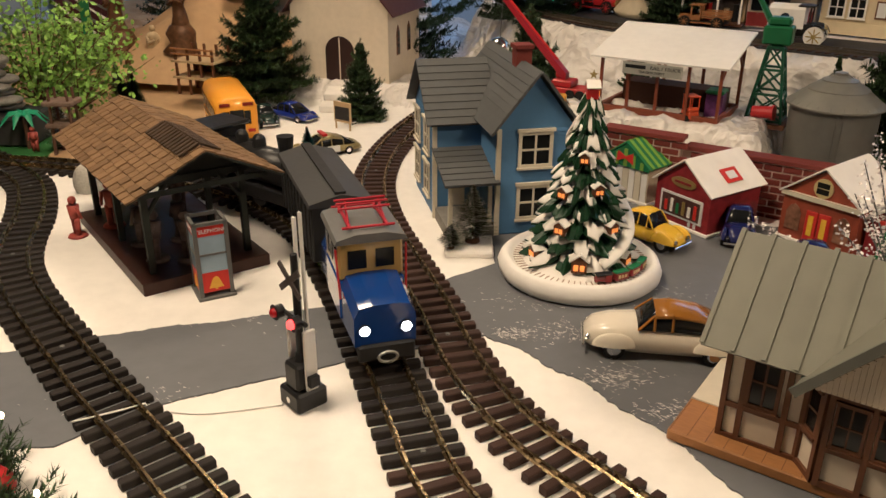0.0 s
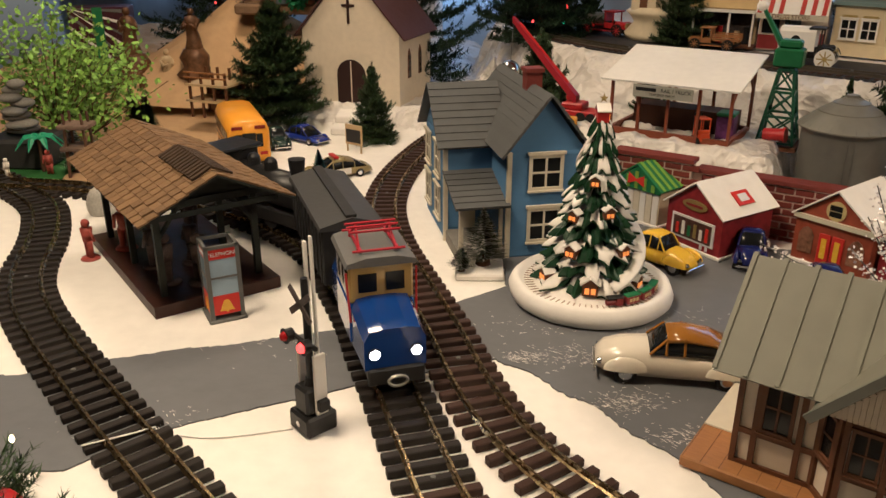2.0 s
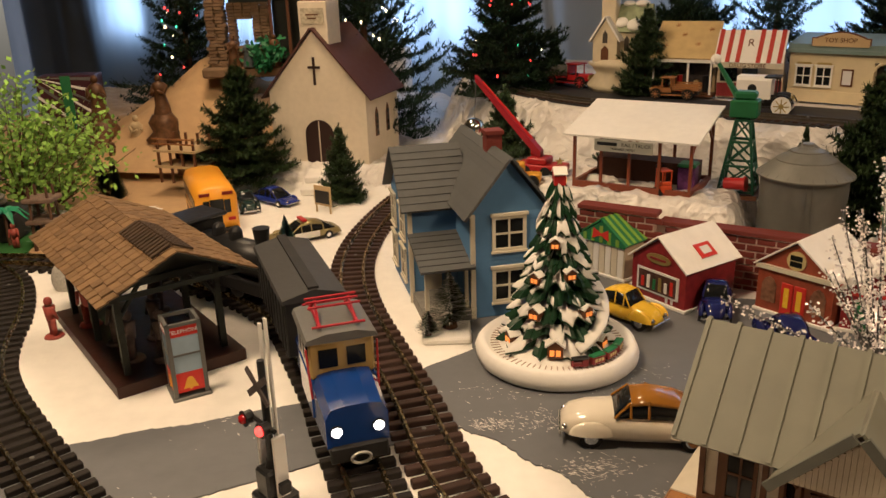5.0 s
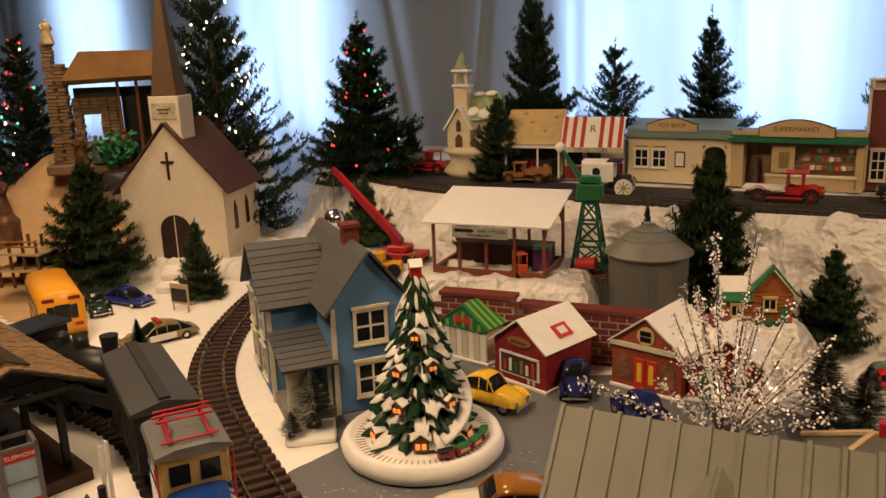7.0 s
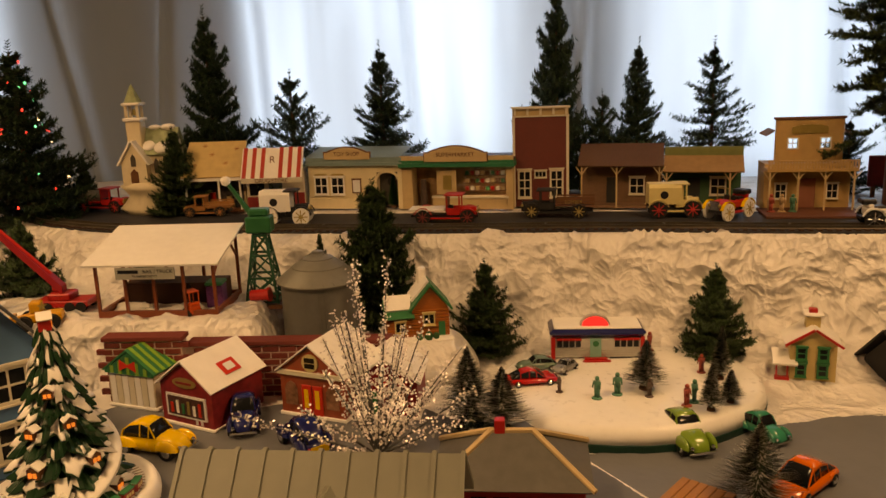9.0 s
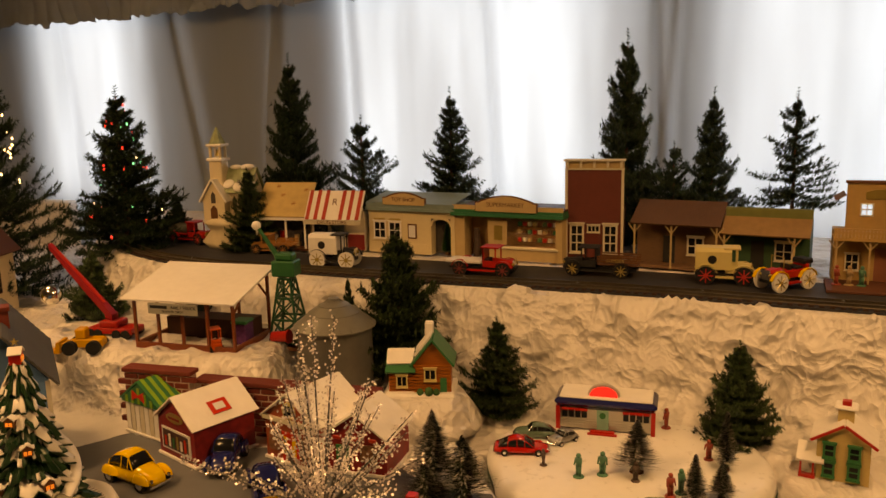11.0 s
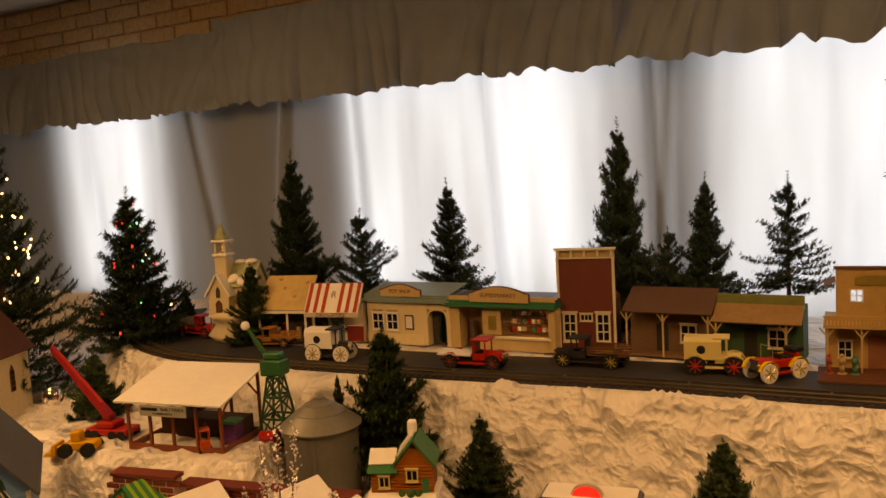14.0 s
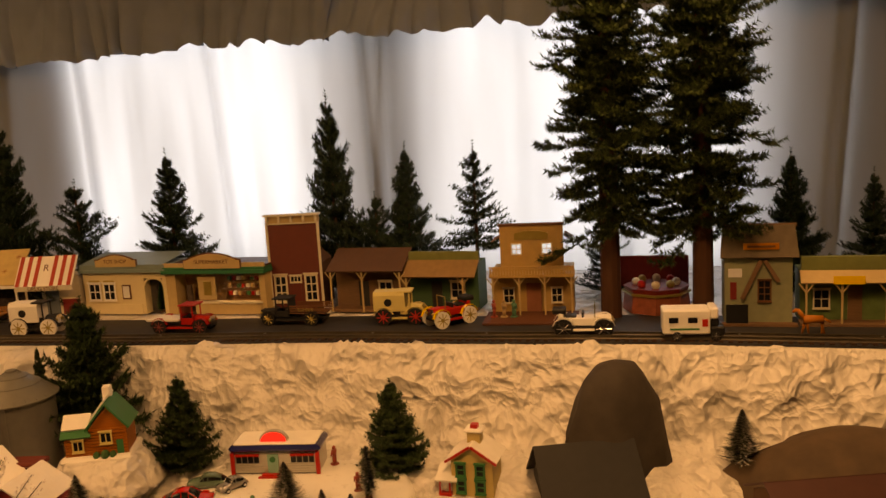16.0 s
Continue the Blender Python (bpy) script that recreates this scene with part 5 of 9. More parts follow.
part("cab", box(box(B(), .036, -.027, .012, .066, .027, .032, .003), .036, -.025, .032, .054, .025, .049, .003), BLACK, cp)
for x in (-.035, .047):
    for y in (-.027, .027):
        wheel_at(cp, x, y, .011, CHROME)
for x in (-.052, -.012):
    part("window", box(B(), x, -.0312, .042, x + .020, -.0298, .054), GLASSD, cp)
part("door_sticker", box(B(), .018, -.0312, .034, .030, -.0298, .050), RED, cp)
part("stripe", box(B(), -.05, -.031, .026, .012, -.0299, .030), GREEN, cp)


# ---- cream church ----
C = thing("toy_church", pose(-0.457, 2.472, 0.048, 0, 0, -18), "cream model church with brown roof and steeple", "church")
CW, CD_, CE, CR = 0.31, 0.26, 0.215, 0.395
part("wall", gable_block(B(), 0, CW, 0, CD_, CE, CR - 0.006), CREAM, C)
bm = B()
slope(bm, (-0.02, -0.012, CE - 0.022), (-0.02, CD_ + 0.012, CE - 0.022), (CW / 2, CD_ + 0.012, CR), (CW / 2, -0.012, CR), 0.004)
slope(bm, (CW + 0.02, -0.012, CE - 0.022), (CW + 0.02, CD_ + 0.012, CE - 0.022), (CW / 2, CD_ + 0.012, CR), (CW / 2, -0.012, CR), 0.004)
part("roof", bm, BROWNROOF, C)
arch = [(0.0, 0.0)] + [(0.046 - 0.046 * math.cos(math.pi * k / 14), 0.085 + 0.045 * math.sin(math.pi * k / 14)) for k in range(15)] + [(0.092, 0.0)]
bm = prism(B(), arch, -0.003, 0.001)
bmesh.ops.translate(bm, verts=bm.verts, vec=(0.11, 0, 0.002))
d = part("door", bm, mat("dark_brown_door", (0.035, 0.018, 0.016), 0.5), C, "dark brown arched double door")
part("door_gap", box(B(), 0.1545, -0.0042, 0.002, 0.1575, -0.0028, 0.128), CREAM, d)
part("cross", box(box(B(), 0.150, -0.0035, 0.235, 0.157, 0, 0.315), 0.134, -0.0034, 0.282, 0.173, 0, 0.289), mat("brown_cross", (0.03, 0.014, 0.012), 0.5), C, "dark brown cross")
sidep = pose(CW, 0, 0, 0, 0, 90)
for y in (0.065, 0.155):
    a2 = [(0.0, 0.0), (0.0, 0.05)] + [(0.0, 0.06), (0.004, 0.074), (0.0115, 0.086), (0.019, 0.074), (0.023, 0.06)] + [(0.023, 0.0)]
    bm = prism(B(), a2, -0.0025, 0.001)
    bmesh.ops.transform(bm, matrix=sidep @ pose(y, 0, 0.075), verts=bm.verts)
    w = part("window", bm, TIMBER, C, "brown leaded arched window")
    for i in range(2):
        for j in range(4):
            bm = box(B(), y + 0.003 + i * 0.009, -0.0032, 0.078 + j * 0.017, y + 0.0105 + i * 0.009, -0.0022, 0.092 + j * 0.017, 0, sidep)
            part("pane", bm, GLASSD, w)
st = part("steeple_base", box(B(), CW / 2 - 0.045, 0.012, CR - 0.06, CW / 2 + 0.045, 0.102, CR + 0.075, 0.002), CREAM, C)
part("name_board", box(B(), CW / 2 - 0.036, 0.0095, CR + 0.012, CW / 2 + 0.036, 0.0125, CR + 0.056), mat("ornate_label", (0.45, 0.40, 0.30), 0.6, var=0.5, scale=120), C, "ornate framed sign with unreadable lettering")
part("sign_bar", box(box(B(), CW / 2 - 0.02, 0.0085, CR + 0.036, CW / 2 + 0.02, 0.0097, CR + 0.040), CW / 2 - 0.014, 0.0085, CR + 0.026, CW / 2 + 0.014, 0.0097, CR + 0.030), TIMBER, C)
bm = B()
cyl(bm, (CW / 2, 0.057, CR + 0.075), (CW / 2, 0.057, CR + 0.40), 0.052, 0.004, 4)
bmesh.ops.rotate(bm, verts=bm.verts, cent=(CW / 2, 0.057, 0), matrix=Matrix.Rotation(radians(45), 3, "Z"))
part("spire", bm, mat("brown_spire", (0.11, 0.065, 0.035), 0.6, var=0.2), C)
ob = part("church_steps", box(box(B(), -0.35, 2.23, 0.0, -0.24, 2.36, 0.02, 0.003), -0.345, 2.29, 0.02, -0.245, 2.40, 0.04, 0.003), SNOW)
tagged(ob, "white snow covered steps before the church door", "steps")
sg = thing("church_sign", pose(-0.262, 2.055, 0, 0, 0, -35), "small framed notice board on posts", "sign")
part("board", box(B(), -0.028, -0.002, 0.02, 0.028, 0.002, 0.072), TAN, sg)
part("panel", box(B(), -0.024, -0.0032, 0.026, 0.024, -0.0018, 0.060), mat("black_panel", (0.02, 0.02, 0.02), 0.4), sg)
for x in (-0.025, 0.022):
    part("post", box(B(), x, -0.002, 0, x + 0.003, 0.002, 0.02), TAN, sg)

# ---- sand hill and nativity ruin ----
bm = B()
rings = []
for j in range(13):
    f = j / 12
    row = []
    for i in range(40):
        a = 2 * math.pi * i / 40
        R = 0.50 * f * (1 + 0.18 * noise.noise((math.cos(a) * 2, math.sin(a) * 2, f)))
        z = 0.04 + 0.30 * (1 - f) ** 1.25 + 0.035 * noise.noise((math.cos(a) * 2 * f * 2, math.sin(a) * f * 4, 2)) * (1 - f)
        row.append(bm.verts.new((-0.72 + R * math.cos(a) * 1.05, 2.86 + R * math.sin(a) * 0.85, z if f < 1 else 0.03)))
    rings.append(row)
for a, b in zip(rings, rings[1:]):
    for i in range(40):
        k = (i + 1) % 40
        bm.faces.new((a[i], b[i], b[k], a[k]))
bmesh.ops.remove_doubles(bm, verts=bm.verts, dist=0.0004)
tagged(part("sand_hill", bm, SAND, None, "", True), "sand coloured cloth hill behind the station", "hill", "", "structure")
STB = mat("ruin_stone", (0.22, 0.14, 0.08), 0.85, var=0.35, objrand=0.6, bump=0.6)
R = thing("stable_ruin", pose(-0.60, 2.74, 0.29), "brown ruined stable with thatched roof and stone tower", "ruin")
rnd = random.Random(3)
sb = bpy.data.meshes.new("stone")
box(B(), -0.5, -0.5, 0, 0.5, 0.5, 1, 0.12).to_mesh(sb)
sb.materials.append(STB)
for r in range(36):
    for c in range(2 if r < 30 else 1):
        piece("stone", sb, R, pose(-0.074 + c * 0.030 + rnd.gauss(0, 0.0015), rnd.gauss(0, 0.002), 0.012 + r * 0.0105, 0, 0, rnd.gauss(0, 7)) @ Matrix.Diagonal((rnd.uniform(0.028, 0.036), 0.05, 0.0102, 1)))
for r in range(19):
    for c in range(5):
        z = 0.022 + r * 0.0105
        if not (1 <= c <= 2 and 0.075 < z < 0.165) and not (c == 3 and 0.075 < z < 0.085):
            piece("stone", sb, R, pose(-0.01 + c * 0.027, 0.01 + rnd.gauss(0, 0.002), z, 0, 0, rnd.gauss(0, 4)) @ Matrix.Diagonal((rnd.uniform(0.025, 0.029), 0.036, 0.0102, 1)))
part("ledge", box(B(), -0.11, -0.06, -0.01, 0.25, 0.08, 0.022, 0.006), STB, R)
part("back_wall", box(B(), 0.118, 0.03, 0.022, 0.238, 0.045, 0.25), BLACKW, R)
part("side_wall", box(B(), 0.225, -0.03, 0.022, 0.238, 0.03, 0.25), BLACKW, R)
part("upper_wall", box(B(), -0.015, 0.0, 0.221, 0.12, 0.02, 0.252), BLACKW, R)
THATCH = mat("thatch", (0.20, 0.105, 0.035), 0.9, var=0.4, scale=90, grain=(8, 8, 1), bump=0.8)
bm = B()
slope(bm, (-0.028, -0.055, 0.262), (0.250, -0.055, 0.270), (0.236, 0.03, 0.345), (0.012, 0.03, 0.348), 0.020)
slope(bm, (-0.028, 0.12, 0.262), (0.250, 0.12, 0.270), (0.236, 0.03, 0.345), (0.012, 0.03, 0.348), 0.020)
part("thatched_roof", bm, THATCH, R)
for x in (0.124, 0.18, 0.230):
    part("post", cyl(B(), (x, -0.035, 0.02), (x, -0.035, 0.272), 0.006, 0.005, 8), TIMBER, R)


def statue(x, y, z, h, material, label, turn=0.0, bulk=1.0, raised=0.4, mount=False):
    """A draped standing statue, one plain mesh."""
    bm = B()
    base = 0.0
    if mount:
        lathe(bm, [(0.24 * h, 0), (0.26 * h, 0.05 * h), (0.18 * h, 0.16 * h), (0.22 * h, 0.30 * h), (0.15 * h, 0.42 * h), (0.04 * h, 0.44 * h)], 24)
        base = 0.36 * h
    k = h - base
    prof = [(0.20, 0), (0.21, 0.04), (0.165, 0.3), (0.135, 0.52), (0.15, 0.66), (0.165, 0.74), (0.13, 0.81), (0.06, 0.845), (0.05, 0.86)]
    lathe(bm, [(q * k * bulk, base + v * k) for q, v in prof], 18)
    ball(bm, (0, -0.01 * k, base + 0.92 * k), 0.075 * k, 12, 9, 1.15)
    cyl(bm, (0, 0, base + 0.955 * k), (0, 0, base + 1.0 * k), 0.065 * k, 0.05 * k, 10)
    for sg in (-1, 1):
        a, b = Vector((sg * 0.14 * k * bulk, 0, base + 0.74 * k)), Vector((sg * 0.15 * k * bulk, -0.10 * k, base + 0.56 * k))
        c = Vector((sg * 0.05 * k, -0.19 * k, base + (0.56 + raised * 0.2) * k))
        cyl(bm, a, b, 0.05 * k, 0.045 * k, 8)
        cyl(bm, b, c, 0.045 * k, 0.03 * k, 8)
    for v in bm.verts:
        q = noise.noise((v.co.x * 9 / h, v.co.y * 9 / h, v.co.z * 9 / h + x * 7)) * 0.34
        v.co.x, v.co.y = v.co.x * (1 + q), v.co.y * (1 + q)
    ob = part("statuette", bm, material, None, "", True)
    ob.matrix_world = pose(x, y, z, 0, 0, turn)
    return tagged(ob, label, "figurine")


ROBE = mat("pale_robe", (0.50, 0.38, 0.22), 0.6, var=0.4, scale=60)
BRONZE = mat("brown_gilt_paint", (0.13, 0.065, 0.03), 0.45, 0.2, var=0.7, scale=55)
SLATE = mat("grey_blue_robe", (0.10, 0.12, 0.13), 0.6, var=0.5, scale=50)
statue(-0.664, 2.725, 0.675, 0.075, ROBE, "pale winged ornament on top of the stone tower", 30, 1.3, 1.0)
for x, y, z, h, c, tn, mt, label in ((-1.05, 2.66, 0.055, 0.25, BRONZE, 15, True, "brown and gilt crowned statuette on a mount"), (-0.925, 2.62, 0.055, 0.125, ROBE, 40, False, "pale robed statuette standing in the sand"),
                                     (-0.82, 2.58, 0.10, 0.21, BRONZE, -10, True, "dark draped statuette on an ornate mount"), (-0.99, 2.56, 0.05, 0.07, BRONZE, 60, False, "small brown kneeling statuette in the sand"), (-1.11, 2.60, 0.05, 0.07, BRONZE, 10, False, "small brown kneeling statuette in the sand"),
                                     (-0.60, 2.68, 0.313, 0.10, BRONZE, 20, False, "brown robed statuette before the ruined stable"), (-0.555, 2.685, 0.313, 0.085, SLATE, -20, False, "grey robed statuette before the ruined stable"), (-0.47, 2.69, 0.313, 0.10, BRONZE, 0, False, "brown robed statuette under the thatched roof")):
    statue(x, y, z, h, c, label, tn, 1.0, 0.5, mt)
# wrapped parcel behind the hill
gb = thing("gift_box", pose(-1.19, 2.80, 0.03, 0, 0, 8), "dark striped wrapped gift box with green ribbon", "gift box")
part("box", box(B(), -0.095, -0.05, 0, 0.095, 0.05, 0.265, 0.003), mat("plum_wrapping_paper", (0.05, 0.012, 0.02), 0.4), gb)
for k in range(9):
    z0 = -0.09 + k * 0.042
    pts = [(-0.094, max(0.001, min(0.263, z0 + 0.16))), (0.094, max(0.001, min(0.263, z0))), (0.094, max(0.002, min(0.264, z0 + 0.012))), (-0.094, max(0.002, min(0.264, z0 + 0.172)))]
    part("stripe", prism(B(), pts, -0.0515, -0.0500), WHITE if k % 2 else GREYM, gb)
part("ribbon", box(B(), -0.016, -0.0535, 0, 0.016, -0.0517, 0.266), GREEN, gb)
w = thing("wooden_stable", pose(-0.68, 2.30, 0.04, 0, 0, -20), "brown wooden toy platform stable with railings", "stable")
for x in (-0.06, -0.02, 0.02, 0.06):
    for y in (-0.04, 0.04):
        part("post", box(B(), x - .003, y - .003, 0, x + .003, y + .003, 0.13), TIMBER, w)
for z in (0.045, 0.09):
    part("deck", box(B(), -0.07, -0.05, z, 0.07, 0.05, z + 0.006), TAN, w)
for z in (0.112, 0.126):
    part("railing", box(B(), -0.07, -0.05, z, 0.07, -0.046, z + 0.004), WOOD, w)
part("back_wall", box(B(), -0.065, 0.04, 0, 0.065, 0.045, 0.09), TIMBER, w)


def leafy(name, x, y, z, h, r, n, material, label, seed, leaf=0.012):
    rnd = random.Random(seed)
    t = thing(name, pose(x, y, z), label, "plant")
    bm, lf = B(), B()
    for k in range(26):
        a, tl = rnd.random() * 6.283, rnd.uniform(0.1, 1.0)
        d = Vector((math.cos(a) * math.sin(tl), math.sin(a) * math.sin(tl), math.cos(tl)))
        L = h * rnd.uniform(0.6, 1.0)
        cyl(bm, (0, 0, 0), d * L, 0.0018, 0.0006, 4)
        for i in range(n // 26):
            p = d * L * rnd.uniform(0.12, 1.05) + Vector((rnd.gauss(0, 1), rnd.gauss(0, 1), rnd.gauss(0, 1))) * r * 0.12
            v = Vector((rnd.gauss(0, 1), rnd.gauss(0, 1), rnd.gauss(0, 1))).normalized()
            u = v.orthogonal().normalized()
            s = leaf * rnd.uniform(0.5, 1)
            lf.faces.new([lf.verts.new(q) for q in (p - v * s * .6, p + u * s * .4, p + v * s * .7, p - u * s * .4)])
    part("stem", bm, BARK, t)
    part("leaves", lf, material, t)


leafy("leafy_bush", -1.03, 2.05, 0.06, 0.34, 0.26, 2300, LEAF, "bright green artificial leafy bush", 1, 0.016)
leafy("leafy_bush", -0.97, 2.12, 0.03, 0.30, 0.24, 1400, LEAF, "bright green artificial leafy bush", 2, 0.016)
leafy("green_plant", -0.50, 2.68, 0.31, 0.10, 0.1, 500, GREEN, "dark green leafy plant by the ruin", 3, 0.022)
f = thing("stone_fountain", pose(-1.06, 1.93, 0), "stacked grey stone tower on a dark block", "ornament")
part("block", box(B(), -0.07, -0.06, 0, 0.08, 0.07, 0.075, 0.008), mat("dark_block", (0.03, 0.03, 0.03), 0.7, var=0.3), f)
for k in range(8):
    ob = part("stone", ball(B(), (0, 0, 0), 1, 12, 8), STONE, f, "", True)
    ob.matrix_basis = pose(0.012 * math.sin(k * 2), 0.01 * math.cos(k * 3), 0.088 + k * 0.016, 0, 0, k * 40) @ Matrix.Diagonal((0.042 - 0.003 * k, 0.036 - 0.002 * k, 0.0115, 1))
pm = thing("palm_tree", pose(-0.985, 1.86, 0), "small green plastic palm tree", "tree")
part("trunk", cyl(B(), (0, 0, 0), (0, 0, 0.085), 0.005, 0.004, 8), BARK, pm)
for k in range(8):
    a = k * 0.785
    bm = B()
    pts = [Vector((math.cos(a) * q * 0.055, math.sin(a) * q * 0.055, 0.085 + 0.014 * math.sin(q * 3) - 0.02 * q * q)) for q in (0, .3, .6, 1)]
    sd = Vector((-math.sin(a), math.cos(a), 0)) * 0.008
    for p, q in zip(pts, pts[1:]):
        for s1 in (-1, 1):
            bm.faces.new([bm.verts.new(v) for v in (p, q, q + sd * s1 * (1 if q is not pts[-1] else .1) - Vector((0, 0, .004)), p + sd * s1 - Vector((0, 0, .004)))])
    part("frond", bm, mat("palm_green", (0.03, 0.25, 0.13), 0.45), pm)
gm = sheet([(-1.3, 1.80), (-0.93, 1.79), (-0.86, 1.87), (-0.95, 1.98), (-1.3, 2.02)], 0.003, 0.003, 12)
setting("grass_mat", gm, mat("grass_felt", (0.03, 0.12, 0.025), 0.9, var=0.4, scale=200), "dark green felt grass mat")
figure(-0.955, 1.83, 0.003, 0.062, FIGR, "red coated winter toy figure on green felt", False)
figure(-1.04, 1.80, 0.003, 0.05, mat("white_figure_paint", (0.7, 0.66, 0.6), 0.6), "small white toy animal figure on felt", False)
ob = part("snow_rock", ball(B(), (0, 0, 0), 1, 14, 9), mat("white_stone", (0.6, 0.58, 0.52), 0.8, var=0.25, bump=0.8), None, "", True)
ob.matrix_world = pose(-0.72, 1.57, 0.022, 0, 0, 20) @ Matrix.Diagonal((0.035, 0.025, 0.04, 1))
tagged(ob, "white lumpy stone beside the station", "stone")
tw = thing("twig_hut", pose(-0.86, 1.80, 0), "brown twig tower hut on a sandy base", "hut")
part("base", cyl(B(), (0, 0, 0), (0, 0, 0.012), 0.055, 0.045, 18), SAND, tw)
for x in (-0.025, 0.025):
    for y in (-0.02, 0.02):
        part("leg", cyl(B(), (x, y, 0.01), (x * .8, y * .8, 0.16), 0.004, 0.003, 7), BARK, tw)
for z in (0.075, 0.125):
    part("deck", box(B(), -0.034, -0.03, z, 0.034, 0.03, z + 0.01, 0.002), mat("grey_twig", (0.16, 0.11, 0.08), 0.9, var=0.4), tw)

# ---- christmas tree on its round base ----
X = thing("christmas_village_tree", pose(0.218, 1.188, 0.0028), "snowy ceramic christmas tree on round white base", "ornament")
prof = [(0.120, 0), (0.127, 0.006), (0.129, 0.018), (0.124, 0.030), (0.117, 0.034), (0.111, 0.030), (0.106, 0.026), (0.090, 0.026), (0.086, 0.032), (0.060, 0.038), (0.02, 0.042)]
bm = lathe(B(), prof, 48)
for v in bm.verts:
    k = math.hypot(v.co.x, v.co.y)
    if k > 0.11:
        q = 1 + 0.022 * noise.noise((v.co.x * 22, v.co.y * 22, 1))
        v.co.x, v.co.y = v.co.x * q, v.co.y * q
part("base", bm, SNOW, X, "", True)
bm = B()
for k in range(70):
    a = 2 * math.pi * k / 70
    box(bm, 0.0915, -0.0008, 0.0262, 0.1055, 0.0008, 0.0272, 0, Matrix.Rotation(a, 4, "Z"))
tr = part("toy_track_ties", bm, mat("pale_brown_print", (0.36, 0.28, 0.22), 0.6), X)
tr["kind"] = "stuff"
XG = mat("glazed_dark_green", (0.015, 0.05, 0.022), 0.3, var=0.3, island=0.6)
rnd = random.Random(6)


def skirt(z, R0, seed, snow):
    """One tier of drooping pointed boughs, or the ragged snow that lies on it."""
    bm = B()
    n, us = 66, (0.25, 0.5, 0.72, 0.88, 1.0)
    rings = []
    for u in us:
        ring = []
        for i in range(n):
            a = 2 * math.pi * i / n
            c, q = math.cos(a), math.sin(a)
            lobe = abs(math.sin(a * 5.5 + seed + 0.8 * noise.noise((c * 2, q * 2, seed))))
            tip = (0.80 + 0.30 * lobe + (0.07 if i % 2 else -0.05)) * (1 + 0.15 * noise.noise((c * 3, q * 3, seed + 5)))
            R = R0 * (0.25 + (u - 0.25) * (tip - 0.25) / 0.75)
            ring.append(Vector((R * c, R * q, z + 0.024 * (1 - u) ** 0.8 - 0.010 * u ** 3 * (0.4 + lobe) + 0.003 * noise.noise((c * 6 * u, q * 6 * u, seed)) + (0.0030 if snow else 0))))
        rings.append(ring)
    keep = lambda j, i: not snow or noise.noise((math.cos(2 * math.pi * i / n) * 2.6, math.sin(2 * math.pi * i / n) * 2.6, seed + us[j] * 1.6)) > 0.10
    grid = [[bm.verts.new(p) for p in r] for r in rings]
    for j in range(len(us) - 1):
        for i in range(n):
            if keep(j, i):
                k2 = (i + 1) % n
                bm.faces.new((grid[j][i], grid[j + 1][i], grid[j + 1][k2], grid[j][k2]))
    ext = bmesh.ops.extrude_face_region(bm, geom=list(bm.faces))
    for v in ext["geom"]:
        if isinstance(v, bmesh.types.BMVert):
            v.co.z += 0.0022 if snow else 0.003
    bmesh.ops.delete(bm, geom=[v for v in bm.verts if not v.link_faces], context="VERTS")
    bmesh.ops.recalc_face_normals(bm, faces=bm.faces)
    return bm


for k in range(10):
    z, R0 = 0.046 + k * 0.0252, 0.083 * (1 - k / 11.4)
    part("bough_tier", skirt(z, R0, k * 1.7, False), XG, X)
    tagged(part("snow_cover", skirt(z, R0, k * 1.7, True), SNOW, X, "", True), kind="stuff")
bm = cyl(B(), (0, 0, 0.035), (0, 0, 0.286), 0.050, 0.008, 16)
part("core", bm, XG, X)
# spiral path and little lit houses
secs = []
for k in range(60):
    f = k / 59
    a = -1.35 + f * 5.4
    R1 = 0.087 * (1 - f * 0.86) + 0.003
    z = 0.045 + f * 0.225
    c, s = math.cos(a), math.sin(a)
    secs.append([(R1 * q * c, R1 * q * s, z + h_) for q, h_ in ((0.84, 0.011), (1.06, 0.007), (1.07, 0.001), (0.84, 0.004))])
part("snow_path", loft(B(), secs), SNOW, X, "", True)
for a, R1, z, s in ((-100, 0.078, 0.038, 1.3), (-160, 0.078, 0.038, 1.1), (-128, 0.066, 0.088, 1.0), (-58, 0.066, 0.092, 0.9), (-135, 0.053, 0.140, 0.9), (-78, 0.052, 0.150, 0.85), (-105, 0.040, 0.195, 0.8), (-40, 0.078, 0.038, 1.0), (0, 0, 0.284, 1.15)):
    x, y = R1 * math.cos(radians(a)), R1 * math.sin(radians(a))
    m = pose(x, y, z, 0, 0, a + 90) @ Matrix.Scale(s, 4)
    bm = gable_block(B(), -0.009, 0.009, -0.007, 0.008, 0.014, 0.021)
    bmesh.ops.transform(bm, matrix=m, verts=bm.verts)
    hs = part("little_house", bm, RED if z > 0.2 or a == -95 else TIMBER, X)
    part("lit_window", box(box(B(), -0.0062, -0.0082, 0.003, -0.001, -0.0068, 0.010, 0, m), 0.001, -0.0082, 0.003, 0.0062, -0.0068, 0.010, 0, m), GLOW, hs)
    bm = B()
    slope(bm, (-0.011, -0.009, 0.0135), (-0.011, 0.009, 0.0135), (0, 0.009, 0.0215), (0, -0.009, 0.0215), 0.002)
    slope(bm, (0.011, -0.009, 0.0135), (0.011, 0.009, 0.0135), (0, 0.009, 0.0215), (0, -0.009, 0.0215), 0.002)
    bmesh.ops.transform(bm, matrix=m, verts=bm.verts)
    part("snow_roof", bm, SNOW, hs)
bm = B()
